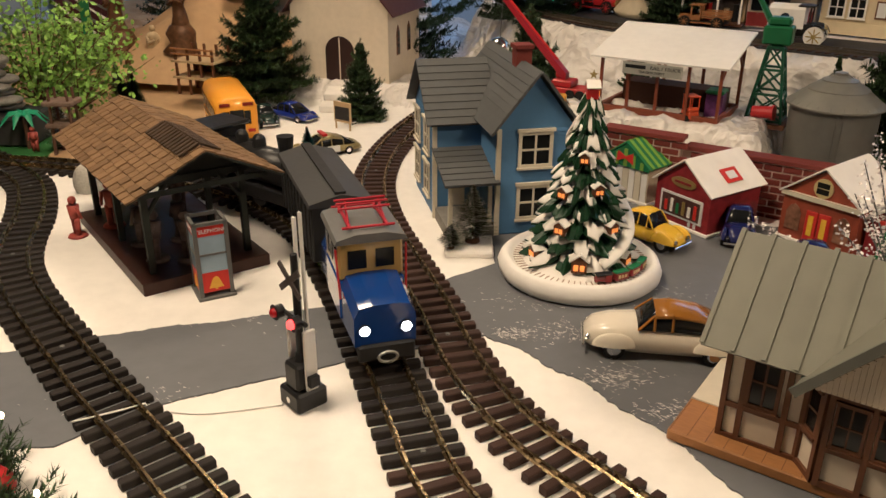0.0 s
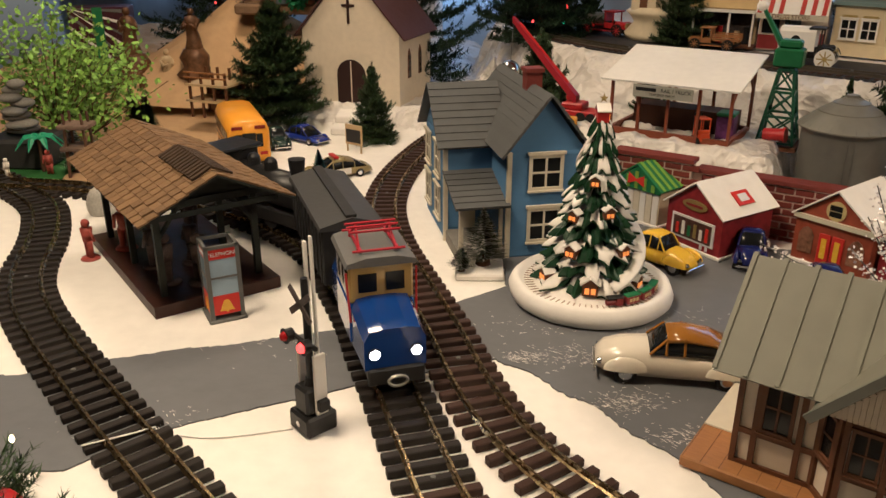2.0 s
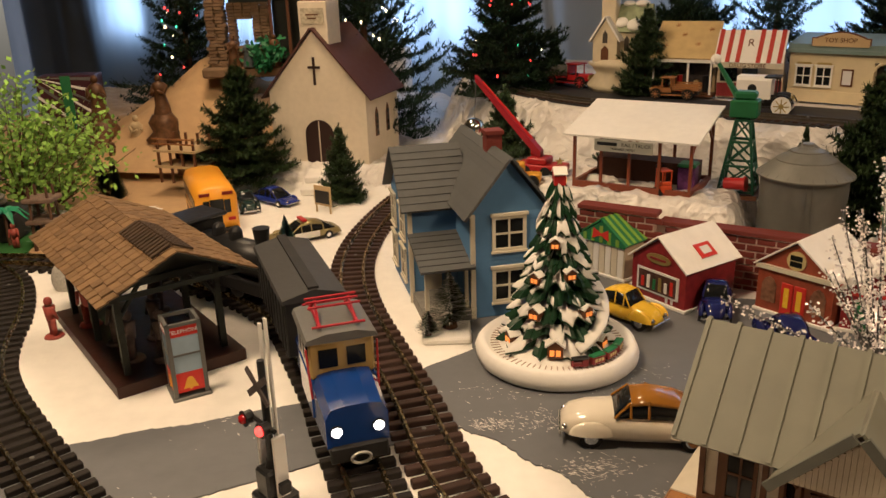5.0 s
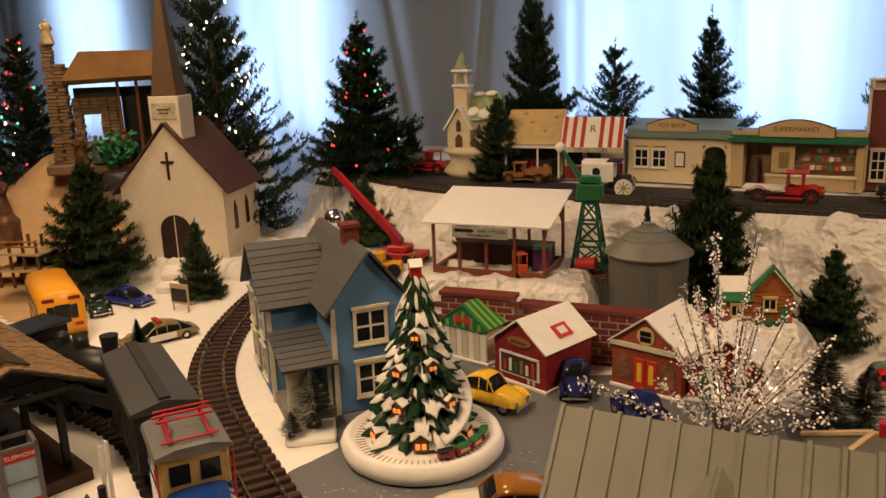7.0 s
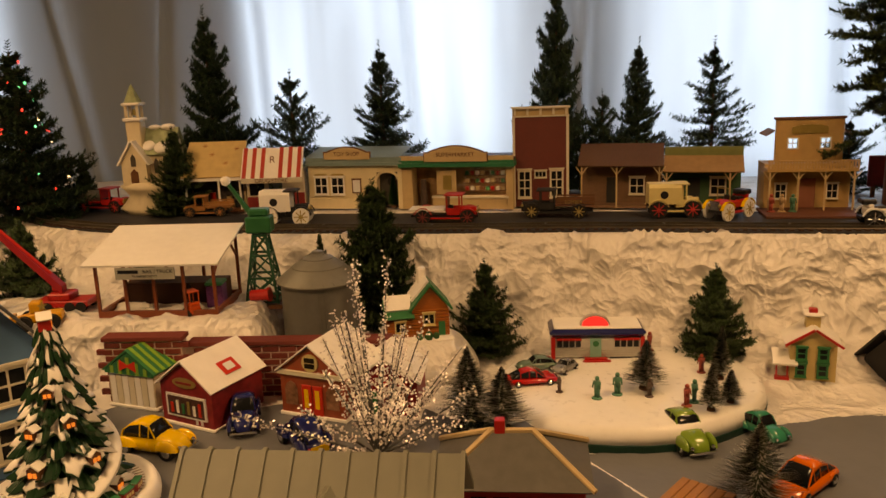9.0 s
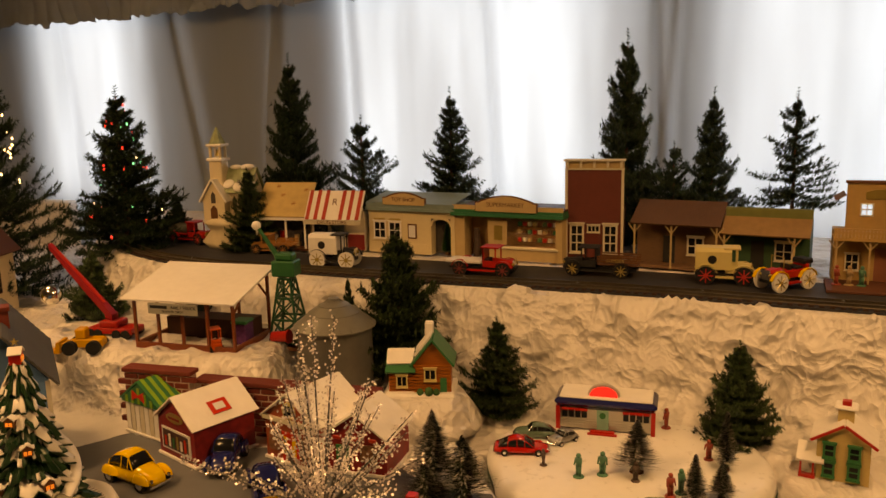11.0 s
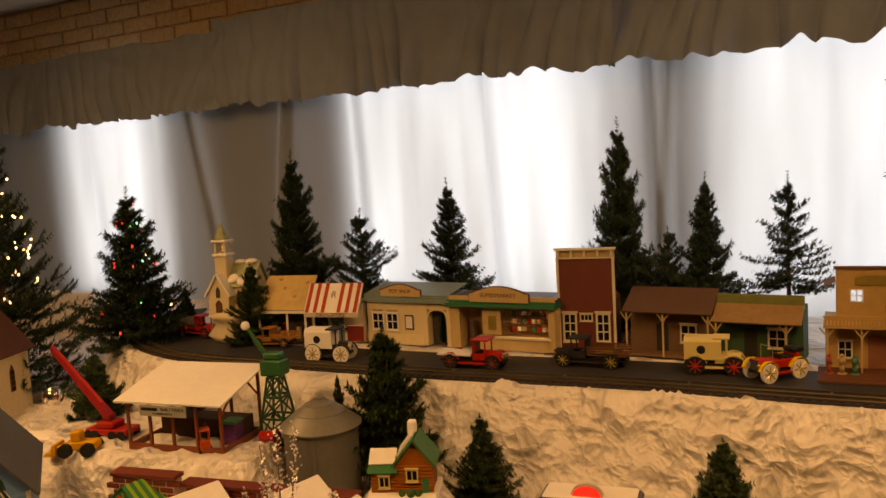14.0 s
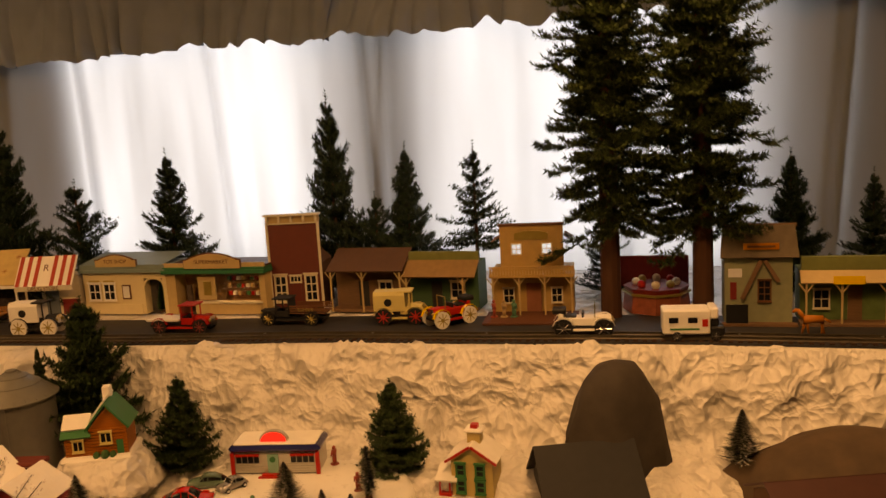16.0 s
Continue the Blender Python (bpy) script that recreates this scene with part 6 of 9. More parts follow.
for k in range(5):
    a0, a1, a2_ = [math.pi / 2 + 2 * math.pi * (k + q) / 5 for q in (-.5, 0, .5)]
    bm.faces.new([bm.verts.new((r * math.cos(a), y, 0.318 + r * math.sin(a))) for a, r, y in ((a0, .003, 0), (a1, .0075, 0), (a2_, .003, 0), (0, 0, -.002))])
part("star", bm, GOLD, X)
for k in range(4):
    a = radians(-78 + k * 17)
    m = pose(0.0985 * math.cos(a), 0.0985 * math.sin(a), 0.0275, 0, 0, math.degrees(a) + 90)
    bm = box(B(), -0.0125, -0.0055, 0.002, 0.0125, 0.0055, 0.014, 0.001, m) if k else cyl(box(B(), 0.001, -0.005, 0.002, 0.012, 0.005, 0.016, 0.001, m), m @ Vector((-0.013, 0, 0.007)), m @ Vector((0.002, 0, 0.007)), 0.0045, n=10)
    cr_ = part("toy_carriage" if k else "toy_engine", bm, DKRED, X)
    part("roof", box(B(), -0.0128, -0.006, 0.0138, 0.0128, 0.006, 0.0165, 0.001, m), GREEN if k else BLACK, cr_)
    if k:
        for q in (-.008, -.002, .004):
            part("window", box(B(), q, -0.0062, 0.006, q + .004, -0.0054, 0.011, 0, m), CREAMV, cr_)


# ---- small shops by the brick wall ----
def gift_shop(name, m, W, D, E, A, wallc, roofc, label, awn=None):
    s = thing(name, m, label, "shop", "tin shops by the brick wall")
    part("wall", gable_block(B(), 0, W, 0, D, E, A - 0.003), wallc, s)
    bm = B()
    part("base", box(B(), -0.004, -0.004, 0, W + 0.004, D + 0.004, 0.006, 0.001), SNOW, s)
    for a, b in ((-0.006, W / 2), (W + 0.006, W / 2)):
        r = part("roof", slope(B(), (a, -0.008, E - 0.004), (a, D + 0.008, E - 0.004), (b, D + 0.008, A), (b, -0.008, A), 0.003), roofc, s)
    return s


TINRED = mat("printed_red_tin", (0.22, 0.022, 0.025), 0.4, var=0.45, scale=70, bump=0)
TINTOY = mat("printed_brick_tin", (0.30, 0.07, 0.035), 0.4, var=0.4, scale=60, bump=0)
PRINT = mat("printed_shelf_picture", (0.20, 0.10, 0.06), 0.4, var=0.95, scale=110, bump=0)
s1 = gift_shop("red_shop", pose(0.398, 1.436, 0.0028, 0, 0, -57), 0.125, 0.135, 0.080, 0.128, TINRED, SNOW, "red printed tin shop with white roof")
part("frame", box(B(), 0.014, -0.0025, 0.018, 0.111, 0.0005, 0.062), PAPER, s1)
part("display", box(B(), 0.019, -0.0036, 0.022, 0.106, -0.0023, 0.058), mat("dark_shop_display", (0.07, 0.035, 0.03), 0.35, var=0.8, scale=120), s1, "printed display of small goods")
for k in range(6):
    part("printed_figure", box(B(), 0.026 + k * 0.0135, -0.0042, 0.026, 0.033 + k * 0.0135, -0.0034, 0.046 + 0.006 * (k % 2), 0.001), (REDP, WHITE, GREEN, GOLD, WHITE, REDP)[k], s1)
bm = cyl(B(), (0.0625, -0.003, 0.086), (0.0625, -0.0005, 0.086), 0.028, 0.028, 24)
for v in bm.verts:
    v.co.z = 0.086 + (v.co.z - 0.086) * 0.34
part("name_oval", bm, GOLD, s1)
part("name_bar", box(B(), 0.044, -0.0042, 0.084, 0.081, -0.0028, 0.088), TINRED, s1)
rf = Matrix.Translation((0.128, 0.045, 0.079)) @ Matrix.Rotation(math.atan2(0.05, 0.066), 4, "Y")
part("roof_sign", box(B(), -0.046, 0.005, 0.0032, -0.016, 0.045, 0.005, 0, rf), REDP, s1, "red square sign on the roof")
part("sign_centre", box(B(), -0.039, 0.014, 0.0048, -0.023, 0.036, 0.0058, 0, rf), PAPER, s1)
for k in range(2):
    part("stocking", box(B(), 0.082 + k * 0.012, -0.002, 0.008, 0.088 + k * 0.012, -0.0005, 0.017, 0.001), PAPER, s1)

s2 = gift_shop("toy_tin_shop", pose(0.598, 1.345, 0.0028, 0, 0, -52), 0.135, 0.13, 0.090, 0.142, TINTOY, SNOW, "brick printed tin shop with snowy roof")
bm = cyl(B(), (0.0675, -0.003, 0.108), (0.0675, 0.001, 0.108), 0.017, 0.017, 20)
w = part("round_window", bm, CREAMV, s2)
part("pane", box(box(B(), 0.057, -0.0042, 0.109, 0.078, -0.0028, 0.118), 0.057, -0.0042, 0.098, 0.078, -0.0028, 0.107), GLASSD, w)
part("cornice", box(B(), -0.003, -0.006, 0.082, 0.138, 0.0, 0.090), TRIMC, s2)
for x, c in ((0.010, GREEN), (0.098, GOLD)):
    a3 = [(0, 0), (0, 0.032), (0.005, 0.042), (0.013, 0.047), (0.021, 0.042), (0.026, 0.032), (0.026, 0)]
    bm = prism(B(), a3, -0.0025, 0.0005)
    bmesh.ops.translate(bm, verts=bm.verts, vec=(x, 0, 0.022))
    part("arched_window", bm, PRINT, s2)
for x in (0.046, 0.069):
    part("door", box(B(), x, -0.003, 0.006, x + 0.021, 0.0005, 0.064, 0.001), REDP, s2)
    part("door_pane", box(B(), x + 0.006, -0.004, 0.02, x + 0.015, -0.0028, 0.056), YELLOW, s2)

s3 = gift_shop("red_cottage_shop", pose(0.700, 1.245, 0.0028, 0, 0, -35), 0.12, 0.11, 0.075, 0.118, TINRED, SNOW, "red printed tin cottage with white roof")
part("window", box(B(), 0.068, -0.0025, 0.028, 0.102, 0.0005, 0.060), PRINT, s3)
part("door", box(B(), 0.02, -0.0025, 0.006, 0.046, 0.0005, 0.056), GREEN, s3)
for x in (0.022, 0.058, 0.094):
    part("bow", box(B(), x - 0.008, -0.003, 0.066, x + 0.008, 0.0, 0.074, 0.002), REDP, s3)

s4 = gift_shop("striped_stall", pose(0.325, 1.575, 0.0028, 0, 0, -50), 0.11, 0.085, 0.078, 0.118, mat("striped_tan_board", (0.50, 0.42, 0.30), 0.5, var=0.2), GREEN, "green striped toy market stall with bows")
LIME = mat("lime_stripe", (0.20, 0.36, 0.05), 0.5)
for k in range(5):
    part("roof_stripe", slope(B(), (-0.007, 0.0 + k * 0.018, 0.0775), (-0.007, 0.008 + k * 0.018, 0.0775), (0.0545, 0.008 + k * 0.018, 0.1215), (0.0545, k * 0.018, 0.1215), 0.0012), LIME, s4)
    part("roof_stripe", slope(B(), (0.117, 0.0 + k * 0.018, 0.0775), (0.117, 0.008 + k * 0.018, 0.0775), (0.0555, 0.008 + k * 0.018, 0.1215), (0.0555, k * 0.018, 0.1215), 0.0012), LIME, s4)
bm = gable_block(B(), -0.003, 0.113, -0.006, -0.003, 0.076, 0.115, 0.070)
part("gable", bm, GREEN, s4)
for k in range(5):
    part("gable_stripe", box(B(), 0.012 + k * 0.02, -0.0075, 0.071, 0.02 + k * 0.02, -0.0055, 0.080 + 0.026 * (1 - abs(k - 2) / 2.6)), LIME, s4)
part("bow", prism(B(), [(0.036, 0.078), (0.056, 0.087), (0.076, 0.078), (0.074, 0.100), (0.056, 0.091), (0.038, 0.100)], -0.009, -0.007), REDP, s4)
for k in range(7):
    part("board", box(B(), 0.004 + k * 0.015, -0.0018, 0.006, 0.017 + k * 0.015, 0.0, 0.068), TRIMC if k % 2 else WHITE, s4)

# ---- front depot with seamed roof ----
D = thing("railway_depot", pose(0.25, 0.751, 0.0028, 0, 0, -35.4), "cream timbered depot with seamed grey-green roof", "depot")
part("deck", box(B(), 0, 0, 0, 0.36, 0.195, 0.013, 0.0015), mat("deck_wood", (0.36, 0.17, 0.055), 0.5, var=0.2, grain=(1, 6, 1)), D, "warm brown wooden deck")
for k in range(18):
    part("deck_joint", box(B(), 0.002 + k * 0.02, 0.002, 0.0128, 0.0026 + k * 0.02, 0.193, 0.0133), TIMBER, D)
X0, X1, Y0, Y1, DE, DR = 0.045, 0.315, 0.028, 0.172, 0.140, 0.222
part("wall", gable_block(B(), X0, X1, Y0, Y1, DE, DR - 0.008, 0.012, "x"), CREAM, D)
bm = B()
for a, b in ((Y0 - 0.026, 0.10), (Y1 + 0.026, 0.10)):
    slope(bm, (0.022, a, DE - 0.012), (0.338, a, DE - 0.012), (0.338, b, DR), (0.022, b, DR), 0.003)
part("roof", bm, ROOFT, D)
sl = math.hypot(0.10 - Y0 + 0.026, DR - DE + 0.012)
for k in range(11):
    x = 0.023 + k * 0.0313
    for yy in (Y0 - 0.026, Y1 + 0.026):
        bm = slope(B(), (x - 0.0024, yy, DE - 0.0092), (x + 0.0024, yy, DE - 0.0092), (x + 0.0024, 0.10, DR + 0.003), (x - 0.0024, 0.10, DR + 0.003), 0.0034)
        part("seam", bm, ROOFT, D)
# three-sided bay under a cross gable
BAY = ((0.128, 0.030), (0.152, 0.002), (0.234, 0.002), (0.258, 0.030), (0.258, 0.06), (0.128, 0.06))
part("bay_wall", loft(B(), [[(x, y, z) for x, y in BAY] for z in (0.012, 0.122)]), CREAM, D)
part("bay_gable", prism(B(), [(0.136, 0.124), (0.250, 0.124), (0.193, 0.186)], -0.006, 0.09), CREAM, D)
for xe in (0.124, 0.262):
    part("bay_roof", slope(B(), (xe, -0.018, 0.122), (xe, 0.10, 0.122), (0.193, 0.10, 0.198), (0.193, -0.018, 0.198), 0.003), ROOFT, D)
    part("barge_board", slope(B(), (xe, -0.021, 0.115), (xe, -0.017, 0.115), (0.193, -0.017, 0.191), (0.193, -0.021, 0.191), 0.010), mat("grey_green_trim", (0.13, 0.135, 0.115), 0.5), D)
for k in range(22):
    x = 0.138 + k * 0.0050
    top = 0.124 + 0.060 * (1 - abs(x + 0.002 - 0.193) / 0.056)
    part("gable_board", box(B(), x, -0.0078, 0.123, x + 0.0043, -0.0058, max(0.125, top)), CREAM, D)
for k in range(4):
    (ax, ay), (bx, by) = BAY[k], BAY[k + 1]
    if k == 3:
        break
    L_, face = math.hypot(bx - ax, by - ay), pose(ax, ay, 0, 0, 0, math.degrees(math.atan2(by - ay, bx - ax)))
    for z in (0.012, 0.054, 0.114):
        part("timber_rail", box(B(), 0, -0.0034, z, L_, 0.0, z + 0.007, 0, face), TIMBER, D)
    for x in (0.0, L_ - 0.006) + ((L_ / 2 - 0.003,) if k == 1 else ()):
        part("timber_post", box(B(), x, -0.0040, 0.012, x + 0.006, 0.0, 0.121, 0, face), TIMBER, D)
    for x0, x1 in (((0.010, 0.034), (0.048, 0.072)) if k == 1 else ((0.009, L_ - 0.009),)):
        window(D, x0, 0.064, x1 - x0, 0.046, -0.0005, TIMBER, None, 2 if k == 1 else 1, 2, face, 0.003)
for x0, x1 in ((X0, 0.128), (0.258, X1)):
    for z in (0.012, 0.052):
        part("timber_rail", box(B(), x0, Y0 - 0.0035, z, x1, Y0 - 0.0002, z + 0.006), TIMBER, D)
for x in (X0, 0.064, 0.108, 0.259, 0.282, X1 - 0.006):
    part("timber_post", box(B(), x, Y0 - 0.0038, 0.012, x + 0.006, Y0 - 0.0002, 0.128), TIMBER, D)
window(D, 0.074, 0.064, 0.026, 0.056, Y0 - 0.001, TIMBER, None, 2, 2, None, 0.004)
window(D, 0.266, 0.064, 0.012, 0.056, Y0 - 0.001, TIMBER, None, 1, 2, None, 0.004)
endm = pose(X0, 0, 0, 0, 0, -90)
for y in (-0.15, -0.10, -0.06):
    part("timber_post", box(B(), y, -0.0035, 0.012, y + 0.006, -0.0002, 0.15, 0, endm), TIMBER, D)
part("base_board", box(B(), 0.001, 0.075, 0.0125, X0 + 0.004, 0.194, 0.0155, 0.0008), TRIMC, D, "pale ground board under the walls")

# ---- loading shed ----
LZ = 0.128
Lh = thing("loading_shed", pose(0.338, 1.768, LZ, 0, 0, -33), "open brown timber loading shed with white roof", "shed")
SHB = mat("red_brown_plastic", (0.20, 0.055, 0.025), 0.5, var=0.15)
LW, LD = 0.262, 0.165
bm = B()
box(bm, 0, 0, 0, LW, 0.008, 0.014)
box(bm, 0, LD - 0.008, 0, LW, LD, 0.014)
box(bm, 0, 0.008, 0, 0.008, LD - 0.008, 0.014)
box(bm, LW - 0.008, 0.008, 0, LW, LD - 0.008, 0.014)
part("sill", bm, SHB, Lh)
for x in (0.0, 0.062, 0.125, 0.19, LW - 0.006):
    part("post", box(B(), x, 0.0, 0.014, x + 0.006, 0.006, 0.118), SHB, Lh)
for x in (0.0, 0.087, 0.175, LW - 0.006):
    part("post", box(B(), x, LD - 0.006, 0.014, x + 0.006, LD, 0.158), SHB, Lh)
part("roof", slope(B(), (-0.016, -0.02, 0.117), (LW + 0.016, -0.02, 0.117), (LW + 0.016, LD + 0.01, 0.165), (-0.016, LD + 0.01, 0.165), 0.004), WHITE, Lh)
part("brace", cyl(cyl(B(), (LW - 0.003, 0.0, 0.085), (LW - 0.003, 0.05, 0.128), 0.0028, n=6), (LW - 0.003, LD, 0.09), (LW - 0.003, LD - 0.05, 0.14), 0.0028, n=6), SHB, Lh)
part("back_deck", box(B(), 0.02, LD - 0.07, 0.0, LW - 0.02, LD - 0.009, 0.05), mat("dark_brown_wood", (0.06, 0.025, 0.015), 0.6), Lh)
part("sign_board", box(B(), 0.058, -0.0215, 0.090, 0.185, -0.0183, 0.115), mat("grey_sign", (0.33, 0.33, 0.29), 0.5), Lh, "grey sign with dark lettering")
words("lettering", "RAIL / TRUCK", 0.0105, pose(0.150, -0.0220, 0.1065) @ FRONT, BLACK, Lh, 0.0003)
part("name_bar", box(B(), 0.064, -0.0223, 0.103, 0.108, -0.0213, 0.110), BLACK, Lh)
words("lettering", "TRANSFER DEPOT", 0.0068, pose(0.1215, -0.0220, 0.0965) @ FRONT, BLACK, Lh, 0.0003)
fk = thing("forklift", pose(0.515, 1.675, LZ, 0, 0, 100), "orange toy forklift in the loading shed", "forklift")
ORNG = mat("orange_red_plastic", (0.50, 0.07, 0.015), 0.4)
part("body", box(box(B(), -0.02, -0.012, 0.006, 0.016, 0.012, 0.022, 0.002), -0.02, -0.011, 0.022, -0.008, 0.011, 0.03, 0.002), ORNG, fk)
for x in (-0.018, 0.012):
    for y in (-0.011, 0.009):
        part("cage_post", box(B(), x, y, 0.022, x + 0.002, y + 0.002, 0.052), ORNG, fk)
part("cage_top", box(B(), -0.019, -0.012, 0.052, 0.015, 0.012, 0.054), ORNG, fk)
part("mast", box(box(B(), 0.018, -0.009, 0.004, 0.021, -0.006, 0.06), 0.018, 0.006, 0.004, 0.021, 0.009, 0.06), BLACK, fk)
for x in (-0.013, 0.010):
    for y in (-0.012, 0.012):
        part("wheel", cyl(B(), (x, y - 0.003, 0.007), (x, y + 0.003, 0.007), 0.007, 0.007, 12), RUBBER, fk)
cr_ = part("crate", box(B(), -0.018, -0.02, 0, 0.018, 0.02, 0.05, 0.002), mat("purple_print", (0.10, 0.03, 0.12), 0.5, var=0.6, scale=100))
cr_.matrix_world = pose(0.578, 1.71, LZ, 0, 0, -30)
tagged(cr_, "purple and green printed toy crate", "crate")
cl = part("crate_lid", box(B(), -0.02, -0.022, 0.0501, 0.02, 0.022, 0.058, 0.003), GREEN, cr_)

# ---- green floodlight tower ----
K = thing("crane_tower", pose(0.685, 1.70, 0.115, 0, 0, -30), "dark green lattice crane tower with red flood lamp", "crane tower")
GRN = mat("bottle_green_plastic", (0.014, 0.075, 0.042), 0.4, var=0.15)
part("base", box(B(), -0.045, -0.045, 0, 0.045, 0.045, 0.010, 0.001), TIMBER, K)
for sx in (-1, 1):
    for sy in (-1, 1):
        part("leg", cyl(B(), (sx * 0.036, sy * 0.036, 0.01), (sx * 0.014, sy * 0.014, 0.165), 0.0032, 0.0028, 6), GRN, K)
for z in (0.012, 0.065, 0.115, 0.16):
    w = 0.036 - 0.022 * (z - 0.01) / 0.155
    bm = B()
    for s_ in (-1, 1):
        box(bm, -w, s_ * w - 0.002, z, w, s_ * w + 0.002, z + 0.005)
        box(bm, s_ * w - 0.002, -w, z, s_ * w + 0.002, w, z + 0.005)
    part("ring_frame", bm, GRN, K)
for z0, z1 in ((0.015, 0.065), (0.068, 0.115), (0.118, 0.162)):
    w0, w1 = [0.036 - 0.022 * (z - 0.01) / 0.155 for z in (z0, z1)]
    for q in range(4):
        R_ = Matrix.Rotation(q * math.pi / 2, 4, "Z")
        bm = cyl(cyl(B(), R_ @ Vector((-w0, -w0, z0)), R_ @ Vector((w1, -w1, z1)), 0.0022, n=5), R_ @ Vector((w0, -w0, z0)), R_ @ Vector((-w1, -w1, z1)), 0.0022, n=5)
        part("cross_brace", bm, GRN, K)
part("cab", box(box(B(), -0.028, -0.022, 0.168, 0.028, 0.022, 0.205, 0.003), -0.022, -0.016, 0.205, 0.022, 0.016, 0.222, 0.004), mat("leaf_green_plastic", (0.018, 0.12, 0.045), 0.4), K)
part("boom", cyl(B(), (-0.018, 0, 0.21), (-0.062, -0.005, 0.28), 0.007, 0.004, 6), mat("leaf_green_plastic", (0.02, 0.16, 0.05), 0.4), K)
part("boom_tip", ball(B(), (-0.066, -0.005, 0.285), 0.011, 10, 8), WHITE, K)
part("flood_lamp", cyl(cyl(B(), (-0.02, -0.05, 0.035), (0.02, -0.055, 0.038), 0.012, 0.013, 14), (0.02, -0.055, 0.038), (0.024, -0.0555, 0.0385), 0.016, 0.016, 14), RED, K, "glossy red flood lamp")

# ---- silo ----
Si = thing("grain_silo", pose(0.775, 1.588, 0.0), "grey corrugated metal grain silo with conical roof", "silo")
prof = []
for k in range(75):
    z = 0.19 * k / 74
    prof.append((0.083 + (0.0007 if k % 2 else -0.0003), z))
part("drum", lathe(B(), prof, 48), STEEL, Si, "", True)
part("roof", lathe(B(), [(0.084, 0.186), (0.0925, 0.184), (0.0925, 0.187), (0.058, 0.214), (0.058, 0.216), (0.034, 0.231), (0.034, 0.233), (0.012, 0.242), (0.012, 0.247), (0.004, 0.249)], 48), mat("grey_silo_roof", (0.22, 0.215, 0.19), 0.45, 0.4, var=0.1), Si)
for k in range(24):
    a = 2 * math.pi * k / 24
    part("roof_rib", cyl(B(), (0.091 * math.cos(a), 0.091 * math.sin(a), 0.188), (0.014 * math.cos(a), 0.014 * math.sin(a), 0.243), 0.0008, n=4), STEEL, Si)
bm = B()
a = radians(-108)
for s_ in (-0.006, 0.006):
    cyl(bm, (0.0855 * math.cos(a) - s_ * math.sin(a), 0.0855 * math.sin(a) + s_ * math.cos(a), 0.02), (0.0855 * math.cos(a) - s_ * math.sin(a), 0.0855 * math.sin(a) + s_ * math.cos(a), 0.18), 0.0007, n=4)
part("ladder", bm, STEEL, Si)

# ---- red crane truck, ball and loader ----
Cr = thing("crane_truck", pose(0.285, 1.885, LZ, 0, 0, 150), "red toy crane truck with long raised boom", "crane truck")
part("carrier", box(B(), -0.06, -0.028, 0.012, 0.06, 0.028, 0.026, 0.002), RED, Cr)
part("cab", box(box(B(), -0.02, -0.024, 0.026, 0.03, 0.024, 0.042, 0.003), 0.005, -0.024, 0.042, 0.03, 0.0, 0.056, 0.003), RED, Cr)
for x in (-0.045, -0.02, 0.03, 0.05):
    for y in (-0.026, 0.026):
        part("wheel", cyl(B(), (x, y - 0.005, 0.012), (x, y + 0.005, 0.012), 0.012, 0.012, 14), RUBBER, Cr)
inv = Cr.matrix_world.inverted()
p0, p1 = inv @ Vector((0.285, 1.885, LZ + 0.045)), inv @ Vector((0.139, 2.004, 0.342))
bm = loft(B(), [[p + Vector((0, a, b)) for a, b in ((-w, -w), (w, -w), (w, w), (-w, w))] for p, w in ((p0, 0.011), (p0.lerp(p1, .5), 0.010), (p1, 0.007))])
part("boom", bm, mat("crane_red", (0.30, 0.015, 0.025), 0.4), Cr)
part("boom_panel", cyl(B(), p0.lerp(p1, .15) + Vector((0, 0, .012)), p0.lerp(p1, .9) + Vector((0, 0, .009)), 0.004, n=5), RED, Cr)
part("cable", cyl(B(), p1, inv @ Vector((0.134, 1.995, 0.245)), 0.0009, n=5), GREYM, Cr)
part("hanging_ball", ball(B(), inv @ Vector((0.132, 1.99, 0.222)), 0.026, 20, 14), mat("mirror_ball", (0.8, 0.78, 0.72), 0.06, 1.0, bump=0), Cr, "clear shiny ornament ball", True)
Ld = thing("wheel_loader", pose(0.222, 1.795, 0.122, 0, 0, 165), "yellow toy wheel loader on the snow", "loader")
CATY = mat("loader_yellow", (0.62, 0.30, 0.02), 0.4)
part("body", box(box(B(), -0.05, -0.016, 0.014, 0.01, 0.016, 0.034, 0.003), -0.012, -0.014, 0.034, 0.012, 0.014, 0.058, 0.003), CATY, Ld)
part("arm", cyl(cyl(B(), (0.005, -0.012, 0.03), (0.05, -0.012, 0.02), 0.004, n=6), (0.005, 0.012, 0.03), (0.05, 0.012, 0.02), 0.004, n=6), CATY, Ld)
part("bucket", prism(B(), [(0.045, 0.004), (0.075, 0.004), (0.068, 0.012), (0.055, 0.012), (0.052, 0.03), (0.045, 0.03)], -0.024, 0.024), CATY, Ld)
for x in (-0.032, 0.022):
    for y in (-0.022, 0.022):
        part("wheel", cyl(B(), (x, y - 0.007, 0.016), (x, y + 0.007, 0.016), 0.016, 0.016, 16), RUBBER, Ld)
sb_ = thing("snowy_red_box", pose(0.105, 1.985, 0.04, 0, 0, -15), "red spotted tin box with snowy lid", "box")
part("body", box(B(), -0.06, -0.03, 0, 0.06, 0.03, 0.075, 0.002), mat("red_spotted_tin", (0.20, 0.02, 0.03), 0.4, var=0.6, scale=150), sb_)
